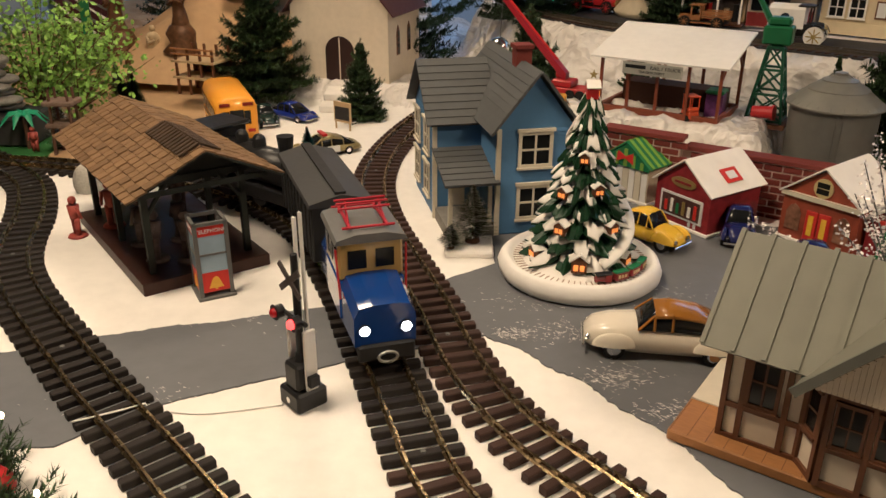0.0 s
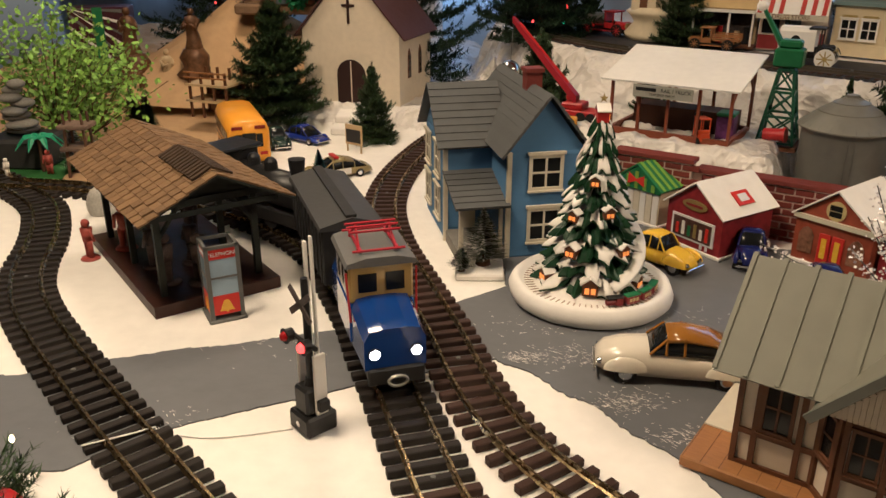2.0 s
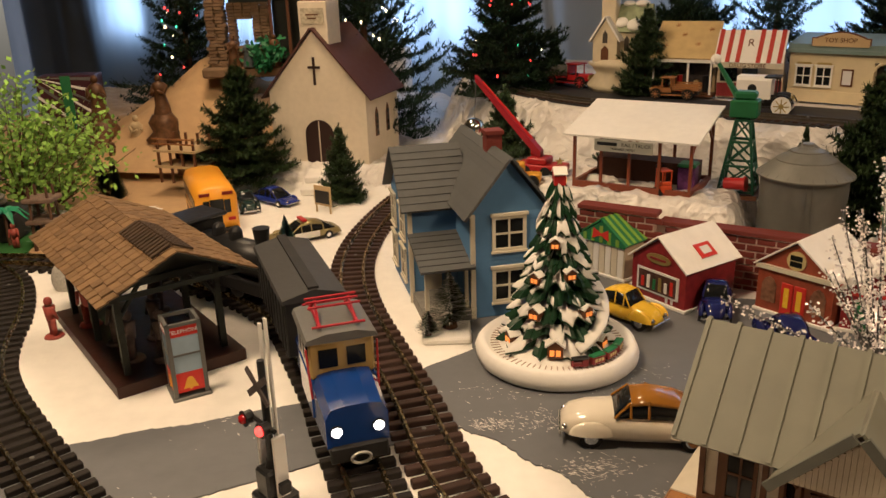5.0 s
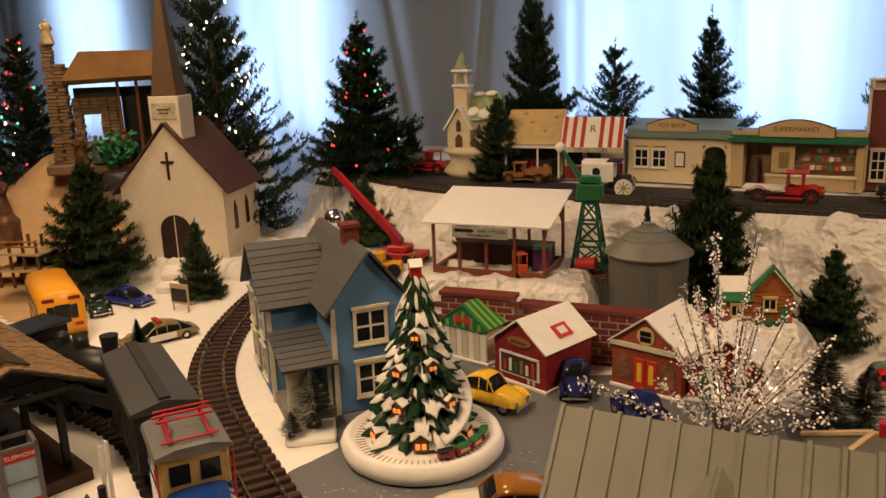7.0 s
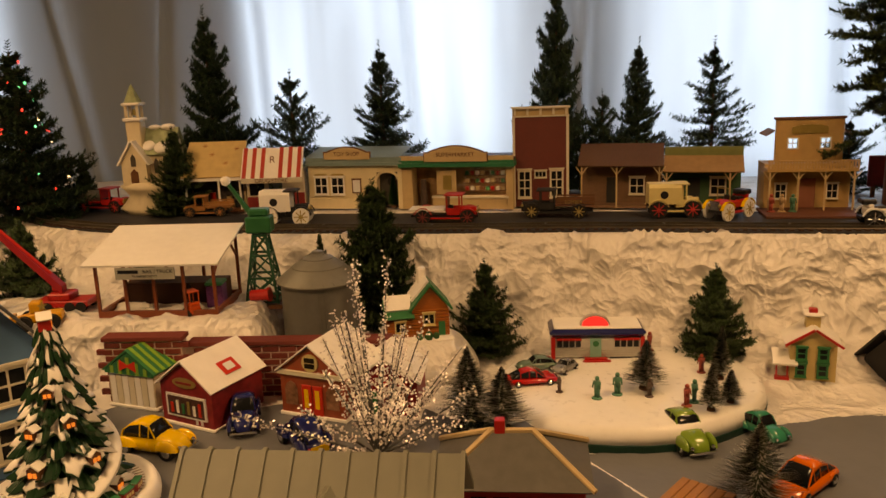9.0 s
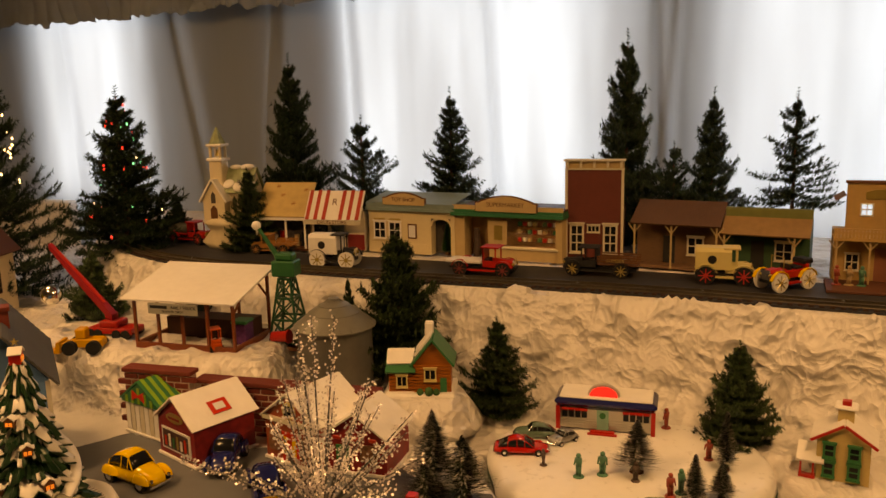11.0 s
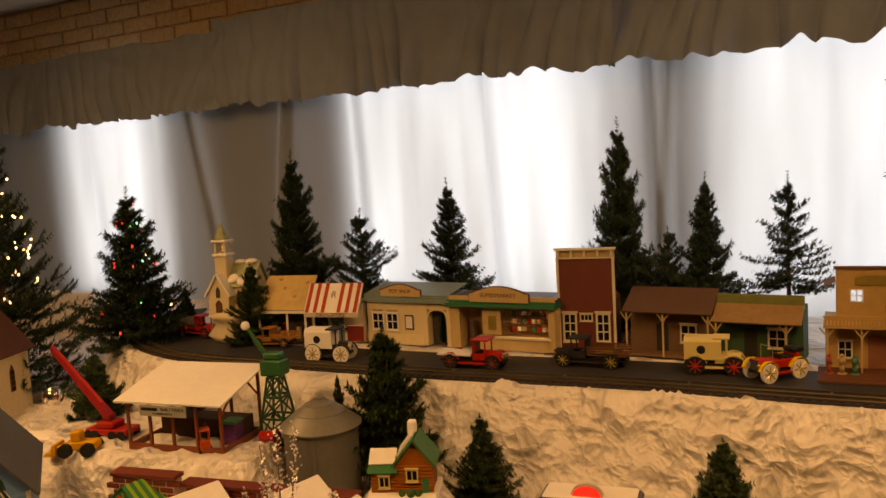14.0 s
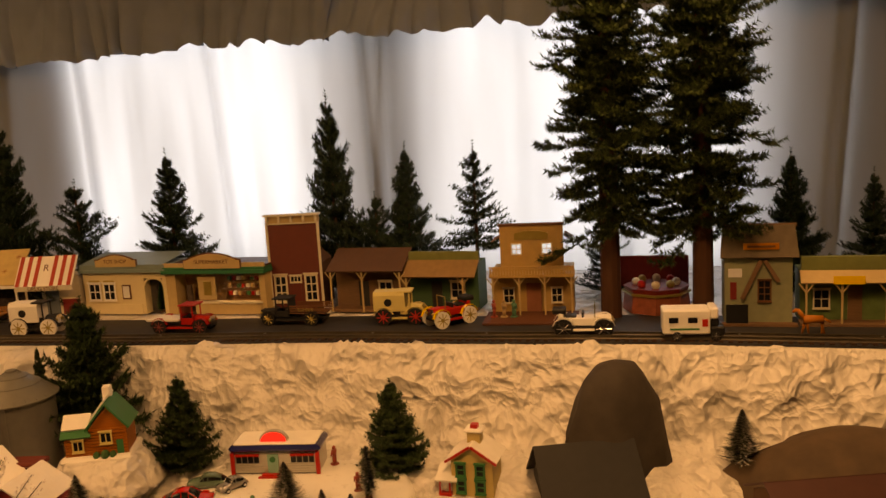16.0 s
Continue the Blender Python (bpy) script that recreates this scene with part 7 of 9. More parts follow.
part("snow_lid", box(B(), -0.064, -0.034, 0.075, 0.064, 0.034, 0.088, 0.005), SNOW, sb_)

# ---- cabin on its mound ----
bm = lathe(B(), [(0.125, 0), (0.115, 0.02), (0.098, 0.045), (0.088, 0.062), (0.08, 0.066), (0.02, 0.068)], 40)
for v in bm.verts:
    q = 1 + 0.07 * noise.noise((v.co.x * 25, v.co.y * 25, v.co.z * 20))
    v.co.x, v.co.y = v.co.x * q, v.co.y * q
ob = part("snow_mound", bm, CLOTH, None, "", True)
ob.matrix_world = pose(0.935, 1.42, 0.0)
tagged(ob, "white cloth covered mound under the cabin", "mound")
Cb = thing("log_cabin", pose(0.862, 1.428, 0.068, 0, 0, -20) @ Matrix.Diagonal((0.93, 1.0, 1.10, 1)), "orange log cabin with snowy green roof", "cabin")
LOGM = mat("orange_log", (0.33, 0.10, 0.022), 0.45, var=0.25, grain=(1, 8, 8))
part("snow_base", box(B(), -0.012, -0.02, -0.006, 0.15, 0.09, 0.004, 0.004), SNOW, Cb)
part("wall", gable_block(B(), 0.058, 0.138, 0, 0.075, 0.060, 0.100), LOGM, Cb)
part("wing_wall", gable_block(B(), 0.0, 0.058, 0.004, 0.06, 0.045, 0.068, 0, "x"), LOGM, Cb)
for k in range(9):
    part("log", cyl(B(), (0.056, -0.0005, 0.005 + k * 0.0062), (0.14, -0.0005, 0.005 + k * 0.0062), 0.0031, n=6), LOGM, Cb)
    if k < 7:
        part("log", cyl(B(), (-0.002, 0.0035, 0.005 + k * 0.0062), (0.057, 0.0035, 0.005 + k * 0.0062), 0.0031, n=6), LOGM, Cb)
for a in (0.050, 0.146):
    part("roof", slope(B(), (a, -0.010, 0.055), (a, 0.082, 0.055), (0.098, 0.082, 0.105), (0.098, -0.010, 0.105), 0.004), GREEN, Cb)
part("wing_roof", slope(B(), (-0.008, -0.006, 0.042), (0.060, -0.006, 0.042), (0.060, 0.032, 0.074), (-0.008, 0.032, 0.074), 0.004), GREEN, Cb)
part("roof_snow", slope(B(), (0.058, 0.012, 0.070), (0.058, 0.080, 0.070), (0.097, 0.080, 0.111), (0.097, 0.004, 0.111), 0.004), SNOW, Cb)
part("wing_snow", slope(B(), (-0.006, 0.004, 0.056), (0.052, 0.006, 0.056), (0.056, 0.032, 0.079), (-0.006, 0.032, 0.079), 0.005), SNOW, Cb)
part("chimney", box(B(), 0.078, 0.05, 0.09, 0.098, 0.07, 0.128, 0.003), SNOW, Cb)
window(Cb, 0.082, 0.030, 0.022, 0.018, -0.003, CREAMV, None, 2, 1, None, 0.003)
window(Cb, 0.018, 0.016, 0.020, 0.018, 0.001, CREAMV, None, 2, 1, None, 0.003)
part("door", box(B(), 0.115, -0.004, 0.004, 0.130, -0.002, 0.032), GREEN, Cb)
part("shrub", ball(ball(ball(B(), (0.07, -0.012, 0.006), 0.008, 8, 6), (0.09, -0.013, 0.007), 0.010, 8, 6), (0.107, -0.012, 0.006), 0.008, 8, 6), mat("shrub_green", (0.03, 0.09, 0.03), 0.7, var=0.5, scale=150), Cb)

# ---- snow platform with the diner ----
bm = B()
outl = smooth_line([(0.955, 1.06), (0.945, 0.98), (1.02, 0.885), (1.16, 0.815), (1.32, 0.83), (1.42, 0.92), (1.44, 1.06), (1.36, 1.18), (1.15, 1.25), (1.0, 1.19), (0.955, 1.06)], 0.02)
ctr = Vector((1.19, 1.03, 0))
rings = []
for s_, z in ((1.0, 0.0), (1.005, 0.014), (1.0, 0.016), (0.995, 0.030), (0.97, 0.041), (0.93, 0.045), (0.5, 0.046), (0.02, 0.046)):
    rings.append([tuple(ctr + (p - ctr) * (s_ * (1 + 0.012 * noise.noise((p.x * 30, p.y * 30, z * 10)))) + Vector((0, 0, z))) for p, a in outl])
pl_ = thing("snow_platform", pose(0, 0, 0), "glossy white snow platform with dark green rim", "platform")
part("snow_top", loft(B(), rings[2:]), mat("glossy_snow", (0.80, 0.78, 0.74), 0.3, var=0.04, bump=0.15, bump_scale=60), pl_, "", True)
part("rim", loft(B(), rings[:3]), mat("dark_green_rim", (0.008, 0.04, 0.028), 0.4), pl_)
Dn = thing("diner", pose(1.135, 1.192, 0.0465, 0, 0, -33), "silver and red toy diner with lit red sign", "diner")
SIL = mat("silver_siding", (0.52, 0.50, 0.46), 0.35, 0.5, var=0.1)
part("wall", box(B(), 0, 0, 0, 0.182, 0.07, 0.045, 0.004), SIL, Dn)
for k in range(4):
    part("corrugation", box(B(), 0.004, -0.0015, 0.004 + k * 0.005, 0.178, 0.0005, 0.007 + k * 0.005), SIL, Dn)
part("roof", box(B(), -0.005, -0.006, 0.046, 0.187, 0.075, 0.062, 0.006), NAVY, Dn)
part("roof_snow", box(B(), 0.004, -0.001, 0.0615, 0.178, 0.07, 0.066, 0.003), SNOW, Dn)
for x in (-0.002, 0.176):
    part("end_pillar", box(B(), x, -0.004, 0, x + 0.008, 0.002, 0.046), RED, Dn)
for k in range(8):
    x = 0.010 + k * 0.0125 + (0.065 if k >= 4 else 0)
    part("window", box(B(), x, -0.0022, 0.025, x + 0.010, 0.0, 0.040), GLASSD, Dn)
    part("awning", box(B(), x - 0.001, -0.005, 0.0395, x + 0.011, 0.0, 0.0435), RED, Dn)
part("door", box(B(), 0.076, -0.004, 0.002, 0.098, 0.0, 0.043), mat("mint_paint", (0.22, 0.42, 0.34), 0.5), Dn)
part("wreath", cyl(B(), (0.087, -0.006, 0.033), (0.087, -0.0035, 0.033), 0.006, 0.006, 14), GREEN, Dn)
part("step", box(box(B(), 0.065, -0.014, 0, 0.110, -0.004, 0.004), 0.060, -0.022, 0, 0.115, -0.014, 0.0022), RED, Dn)
bm = cyl(B(), (0.087, 0.012, 0.066), (0.087, 0.022, 0.066), 0.030, 0.030, 28)
for v in bm.verts:
    v.co.z = max(0.064, 0.066 + (v.co.z - 0.066) * 0.75)
part("sign_back", bm, SIL, Dn)
bm = cyl(B(), (0.087, 0.008, 0.066), (0.087, 0.0125, 0.066), 0.026, 0.026, 28)
for v in bm.verts:
    v.co.z = max(0.0655, 0.067 + (v.co.z - 0.066) * 0.68)
part("sign_face", bm, mat("lit_red_sign", (0.6, 0.02, 0.02), 0.4, emit=((1, 0.04, 0.03), 1.2), bump=0), Dn)
for i, (x, y, c, h) in enumerate(((1.083, 0.99, FIGG, 0.042), (1.124, 0.983, FIGG, 0.042), (1.19, 0.88, FIGR, 0.040), (1.212, 0.884, FIGG, 0.042), (1.165, 0.945, FIGD, 0.034), (1.325, 0.975, FIGR, 0.037), (1.045, 1.05, FIGD, 0.03), (1.33, 1.12, FIGR, 0.04))):
    figure(x, y, 0.0462, h, c, "small painted skater figurine on the snow platform")

# ---- yellow house ----
Y = thing("yellow_house", pose(1.565, 0.985, 0.042, 0, 0, -45) @ Matrix.Scale(1.18, 4), "pale yellow toy farmhouse with snowy red roof", "house")
YW = mat("pale_yellow_siding", (0.52, 0.40, 0.18), 0.55, var=0.08)
part("wall", gable_block(B(), 0, 0.075, 0, 0.06, 0.068, 0.09), YW, Y)
boards(Y, YW, 0.001, 0.074, 0, 0.002, 0.066, 0.005)
for a in (-0.008, 0.083):
    part("roof", slope(B(), (a, -0.006, 0.065), (a, 0.066, 0.065), (0.0375, 0.066, 0.095), (0.0375, -0.006, 0.095), 0.003), SNOW, Y)
    part("roof_edge", slope(B(), (a, -0.0085, 0.0635), (a, -0.006, 0.0635), (0.0375, -0.006, 0.0935), (0.0375, -0.0085, 0.0935), 0.004), RED, Y)
part("cupola", box(B(), 0.026, 0.02, 0.085, 0.049, 0.042, 0.112), YW, Y)
part("cupola_roof", box(B(), 0.021, 0.015, 0.112, 0.054, 0.047, 0.117, 0.002), SNOW, Y)
part("finial", box(B(), 0.031, 0.025, 0.117, 0.044, 0.037, 0.124), RED, Y)
part("porch_roof", slope(B(), (-0.028, -0.012, 0.030), (0.012, -0.012, 0.030), (0.012, 0.03, 0.045), (-0.028, 0.03, 0.045), 0.004), SNOW, Y)
part("porch", box(B(), -0.024, -0.006, 0, 0.0, 0.03, 0.006), RED, Y)
for x in (-0.023, -0.005):
    part("porch_post", box(B(), x, -0.005, 0.006, x + 0.003, -0.002, 0.032), RED, Y)
for x in (0.012, 0.047):
    for z in (0.012, 0.042):
        window(Y, x, z, 0.012, 0.018, -0.002, GREEN, None, 1, 2, None, 0.003)

# ---- grey roofed red building, log piece and wreath tree ----
Rb = thing("red_roundhouse", pose(0.66, 0.845, 0.0028, 0, 0, -35), "red toy building with ridged grey hip roof", "building")
part("wall", box(B(), 0, 0, 0, 0.20, 0.13, 0.065, 0.002), RED, Rb)
for k in range(6):
    part("window", box(B(), 0.012 + k * 0.031, -0.002, 0.02, 0.034 + k * 0.031, 0.0005, 0.05), GLASSD, Rb)
part("parapet", box(B(), -0.006, -0.006, 0.06, 0.206, 0.0, 0.070), RED, Rb)
GR = mat("grey_tile_roof", (0.10, 0.095, 0.085), 0.7, var=0.2)
A_, B_, C_, D__ = (-0.012, -0.012, 0.064), (0.212, -0.012, 0.064), (0.212, 0.142, 0.064), (-0.012, 0.142, 0.064)
r0, r1 = (0.07, 0.065, 0.115), (0.13, 0.065, 0.115)
bm = slope(slope(B(), A_, B_, r1, r0, 0.003), C_, D__, r0, r1, 0.003)
bm.faces.new([bm.verts.new(p) for p in (B_, C_, r1)])
bm.faces.new([bm.verts.new(p) for p in (D__, A_, r0)])
part("roof", bm, GR, Rb)
bm = B()
for a, b in ((A_, r0), (D__, r0), (B_, r1), (C_, r1), (r0, r1)):
    cyl(bm, Vector(a) + Vector((0, 0, .003)), Vector(b) + Vector((0, 0, .004)), 0.0045, n=6)
part("ridge_cap", bm, TAN, Rb)
part("chimney", box(B(), 0.075, 0.06, 0.11, 0.09, 0.075, 0.135, 0.001), RED, Rb)
lg = thing("wooden_ramp", pose(0.98, 0.70, 0.0028, 0, 0, 20), "brown plank ramp lying on the road", "ramp")
for k in range(6):
    part("plank", box(B(), -0.06, -0.04 + k * 0.014, 0.0, 0.06, -0.027 + k * 0.014, 0.010, 0.001), WOOD, lg)
bottle_brush(1.06, 0.655, 0.0028, 0.13, 0.05, PINED, "green tree hung with cream and red balls", True, 55)

# ---- dark mountain and brown roof on the far side ----
bm = lathe(B(), [(0.125, 0), (0.118, 0.08), (0.098, 0.15), (0.075, 0.195), (0.045, 0.222), (0.012, 0.232)], 40)
for v in bm.verts:
    q = 1 + 0.25 * noise.noise((v.co.x * 14, v.co.y * 14, v.co.z * 12))
    v.co.x, v.co.y = v.co.x * q * 0.95, v.co.y * q * 0.7
ob = part("dark_rock", bm, mat("grey_brown_rock", (0.055, 0.045, 0.038), 0.8, var=0.35, scale=25, bump=0.7), None, "", True)
ob.matrix_world = pose(1.845, 0.80, 0.02)
tagged(ob, "dark grey moulded rock against the snow", "rock")
Tn = thing("black_barn", pose(1.63, 0.735, 0.0, 0, 0, -22), "low black roofed toy shed below the shelf", "barn")
part("wall", gable_block(B(), 0, 0.17, 0, 0.13, 0.045, 0.105, 0, "x"), MATTE, Tn)
for a in (-0.025, 0.155):
    part("roof", slope(B(), (-0.012, a, 0.03), (0.185, a, 0.03), (0.185, 0.065, 0.118), (-0.012, 0.065, 0.118), 0.004), MATTE, Tn)
for k in range(8):
    part("fence_post", box(B(), -0.02 + k * 0.012, -0.05, 0, -0.017 + k * 0.012, -0.047, 0.05), DKRED, Tn)
for z in (0.018, 0.04):
    part("fence_rail", box(B(), -0.022, -0.051, z, 0.075, -0.0465, z + 0.004), DKRED, Tn)
Br = thing("brown_roofed_hut", pose(1.86, 0.40, 0.0, 0, 0, -25), "dark toy hut with brown plank roof", "hut")
part("wall", gable_block(B(), 0, 0.22, 0, 0.13, 0.075, 0.105, 0, "x"), TIMBER, Br)
for a in (-0.015, 0.145):
    part("roof", slope(B(), (-0.012, a, 0.072), (0.235, a, 0.072), (0.235, 0.065, 0.112), (-0.012, 0.065, 0.112), 0.004), BROWNROOF, Br)
# Brown mound whose colour stands in for a shaded area behind the hut
bm = lathe(B(), [(0.27, 0), (0.23, 0.05), (0.15, 0.10), (0.08, 0.13), (0.02, 0.14)], 30)
for v in bm.verts:
    q = 1 + 0.25 * noise.noise((v.co.x * 9, v.co.y * 9, v.co.z * 9))
    v.co.x, v.co.y = v.co.x * q, v.co.y * q * .6
ob = part("brown_rock", bm, mat("brown_rock", (0.09, 0.06, 0.04), 0.85, var=0.35, scale=25, bump=0.7), None, "", True)
ob.matrix_world = pose(2.15, 0.48, 0.0, 0, 0, -40)
tagged(ob, "brown mound standing in for shade below the shelf edge", "rock")

# ---- garland in the near corner ----
gl = thing("fir_garland", pose(0, 0, 0), "green fir garland with warm bulbs on the table edge", "garland")
rnd = random.Random(17)
bm = B()
for k in range(190):
    f = k / 189
    o = Vector((-0.49 + 0.17 * f, 0.690 - 0.18 * f, 0.016)) + Vector((rnd.gauss(0, .01), rnd.gauss(0, .01), rnd.uniform(0, .02)))
    d = Vector((rnd.gauss(0, 1), rnd.gauss(0, 1), rnd.uniform(0, 1.2))).normalized()
    for i in range(26):
        p = o + d * 0.036 * i / 26
        v = (Vector((rnd.gauss(0, 1), rnd.gauss(0, 1), rnd.gauss(0, 1))).normalized() + d * .8).normalized()
        needle(bm, p, v, 0.013, 0.0013)
part("foliage", bm, PINE, gl)
for x, y, z in ((-0.465, 0.715, 0.055), (-0.375, 0.600, 0.05)):
    part("bulb", ball(B(), (x, y, z), 0.0028, 8, 6, 1.6), BULBW, gl)
ob = part("red_bow", ball(B(), (0, 0, 0), 1, 12, 8), RED, None, "", True)
ob.matrix_world = pose(-0.445, 0.635, 0.03) @ Matrix.Diagonal((0.03, 0.02, 0.022, 1))
tagged(ob, "shiny red ribbon bow on the garland", "bow")


# ---- village on the shelf ----
VZ = ROADZ + 0.0015


def front(x, y, turn=-43.0):
    return pose(x, y, VZ, 0, 0, turn)


def sign_arch(parent, x0, x1, z, h, y, material, trim, text="", size=0.012):
    pts = [(x0, z), (x1, z), (x1, z + h * .55), (x1 - .012, z + h * .55)]
    n = 12
    for k in range(n + 1):
        f = k / n
        pts.append((x1 - .012 - (x1 - x0 - .024) * f, z + h * .6 + h * .4 * math.sin(math.pi * f)))
    pts += [(x0 + .012, z + h * .55), (x0, z + h * .55)]
    part("sign_trim", prism(B(), [(x + (.003 if x > (x0 + x1) / 2 else -.003), q + (.003 if q > z else 0)) for x, q in pts], y, y + .004), trim, parent)
    part("sign_board", prism(B(), pts, y - .003, y), material, parent)
    if text:
        words("lettering", text, size, pose((x0 + x1) / 2, y - .0034, z + h * .45) @ FRONT, TIMBER, parent, 0.0003)


def porch_posts(parent, xs, y, h, material, r=.004):
    for x in xs:
        part("porch_post", box(B(), x - r / 2, y - r / 2, 0, x + r / 2, y + r / 2, h), material, parent)
        part("post_brace", cyl(cyl(B(), (x, y, h - .022), (x - .016, y, h), .0018, n=5), (x, y, h - .022), (x + .016, y, h), .0018, n=5), material, parent)


# general store
g = thing("general_store", front(0.655, 2.338, -31), "tan roofed general store with open front", "shop", "village shops")
part("wall", box(B(), 0.004, 0.05, 0, 0.166, 0.15, 0.10), TAN, g)
part("floor_board", box(B(), 0, 0, 0, 0.17, 0.15, 0.008), TIMBER, g)
part("roof", slope(B(), (-0.006, -0.012, 0.103), (0.176, -0.012, 0.103), (0.170, 0.09, 0.195), (0.0, 0.09, 0.195), 0.004), mat("tan_starred_roof", (0.52, 0.38, 0.17), 0.6, var=0.2, scale=35), g)
for x, z in ((0.03, .3), (0.075, .6), (0.12, .35), (0.145, .75), (0.05, .85)):
    p = Vector((x, -0.012 + 0.102 * z, 0.1085 + 0.092 * z))
    bm = B()
    for k in range(3):
        box(bm, -.008, -.0008, -.0004, .008, .0008, .0008, 0, Matrix.Translation(p) @ Matrix.Rotation(radians(42), 4, "X") @ Matrix.Rotation(k * math.pi / 3, 4, "Z"))
    part("roof_star", bm, WOOD, g)
part("fascia", box(B(), -0.004, -0.012, 0.094, 0.174, -0.008, 0.103), WHITE, g)
for x in (0.004, 0.10, 0.162):
    part("post", box(B(), x, -0.006, 0.008, x + 0.005, -0.001, 0.094), WHITE, g)
part("interior", box(B(), 0.012, 0.046, 0.02, 0.158, 0.0505, 0.09), mat("dark_shop_interior", (0.06, 0.05, 0.05), 0.6, var=0.7, scale=90), g)
for k in range(6):
    part("goods", cyl(B(), (0.022 + k * 0.024, 0.04, 0.008), (0.022 + k * 0.024, 0.04, 0.03 + 0.012 * (k % 3)), 0.009, 0.008, 10), (TIMBER, WHITE, RED, GREYM, TAN, BLACK)[k], g)

# drug store
g = thing("drug_store", front(0.804, 2.248, -31), "cream drug store with red striped awning roof", "shop", "village shops")
part("wall", box(B(), 0.003, 0.02, 0, 0.172, 0.13, 0.12), CREAM, g)
part("lower_panel", box(box(B(), 0.004, 0.016, 0.004, 0.06, 0.02, 0.04), 0.118, 0.016, 0.004, 0.171, 0.02, 0.05), DKRED, g)
part("shop_window", box(B(), 0.012, 0.0165, 0.045, 0.055, 0.0198, 0.088), GLASSD, g)
part("door", box(B(), 0.068, 0.0165, 0.004, 0.108, 0.0198, 0.088), mat("grey_blue_door", (0.12, 0.15, 0.18), 0.5), g)
awn = part("awning", slope(B(), (0.0, -0.026, 0.098), (0.176, -0.026, 0.098), (0.176, 0.03, 0.178), (0.0, 0.03, 0.178), 0.003), WHITE, g)
REDST = mat("red_awning_stripe", (0.42, 0.045, 0.03), 0.6)
for k in range(7):
    if k != 3:
        x = 0.004 + k * 0.026
        part("stripe", slope(B(), (x, -0.0275, 0.1000), (x + 0.011, -0.0275, 0.1000), (x + 0.011, 0.0285, 0.1800), (x, 0.0285, 0.1800), 0.0025), REDST, g)
part("valance_board", box(B(), 0.0, -0.0275, 0.086, 0.176, -0.025, 0.0985), TRIMC, g)
words("lettering", "DRUG STORE", 0.0155, pose(0.088, -0.0281, 0.0922) @ FRONT, TIMBER, g, 0.0003)
words("lettering", "R", 0.030, Matrix.Translation((0.088, 0.004, 0.148)) @ Matrix.Rotation(radians(55), 4, "X"), TIMBER, g, 0.0004)

# toy shop
g = thing("toy_shop", front(0.975, 2.175, -42), "cream toy shop with blue-grey cornice", "shop", "village shops")
TG, TW_ = 0.28, 0.15
BLG = mat("blue_grey_trim", (0.17, 0.24, 0.24), 0.5)
CRM2 = mat("warm_cream_wall", (0.66, 0.56, 0.36), 0.55, var=0.06)
part("wall", box(B(), 0.0, 0.0, 0, 0.195, 0.12, 0.125), CRM2, g)
part("recess_wall", box(B(), 0.195, 0.03, 0, TG, 0.12, 0.125), mat("dark_recess", (0.05, 0.045, 0.04), 0.6, var=0.5), g)
part("arch_frame", box(box(B(), 0.195, 0.0, 0, 0.206, 0.03, 0.125), 0.268, 0.0, 0, TG, 0.03, 0.125), CRM2, g)
bm = B()
for k in range(9):
    a = math.pi * k / 8
    cyl(bm, (0.237 + 0.031 * math.cos(a), 0.004, 0.085 + 0.022 * math.sin(a)), (0.237 + 0.031 * math.cos(a + .39), 0.004, 0.085 + 0.022 * math.sin(a + .39)), .004, n=6) if k < 8 else None
box(bm, 0.206, 0.001, 0.106, 0.268, 0.006, 0.125)
part("arch", bm, CRM2, g)
part("cornice", box(box(B(), -0.006, -0.010, 0.125, TG + 0.004, 0.12, 0.134), -0.004, -0.006, 0.134, TG + 0.002, 0.12, 0.146), BLG, g)
part("roof", slope(B(), (-0.004, -0.006, 0.146), (TG, -0.006, 0.146), (TG, 0.12, 0.165), (-0.004, 0.12, 0.165), 0.002), BLG, g)
sign_arch(g, 0.055, 0.19, 0.143, 0.034, -0.006, TAN, TIMBER, "TOY SHOP", 0.016)
for x in (0.022, 0.072):
    w = window(g, x, 0.045, 0.034, 0.044, -0.001, WHITE, None, 2, 2, None, 0.004)
    part("warm_pane", box(B(), x + 0.003, -0.0016, 0.047, x + 0.016, -0.0009, 0.064), GLOW, w)
    part("garland", box(B(), x - 0.002, -0.005, 0.093, x + 0.036, -0.001, 0.102, 0.003), GOLD, g)
part("notice", box(B(), 0.132, -0.003, 0.045, 0.160, 0.0, 0.088), TIMBER, g)
part("notice_paper", box(B(), 0.1355, -0.004, 0.049, 0.1565, -0.0028, 0.084), PAPER, g)
part("plinth", box(B(), 0.0, -0.003, 0.0, 0.195, 0.0, 0.03), CRM2, g)
part("hanging_sign", cyl(B(), (0.245, 0.020, 0.075), (0.245, 0.023, 0.075), 0.013, 0.013, 16), BLACK, g)
bottle_brush(1.172, 2.022, VZ, 0.10, 0.02, mat("fresh_green_bristles", (0.05, 0.16, 0.05), 0.6, island=1.0), "slim green toy tree by the toy shop", False, 71)

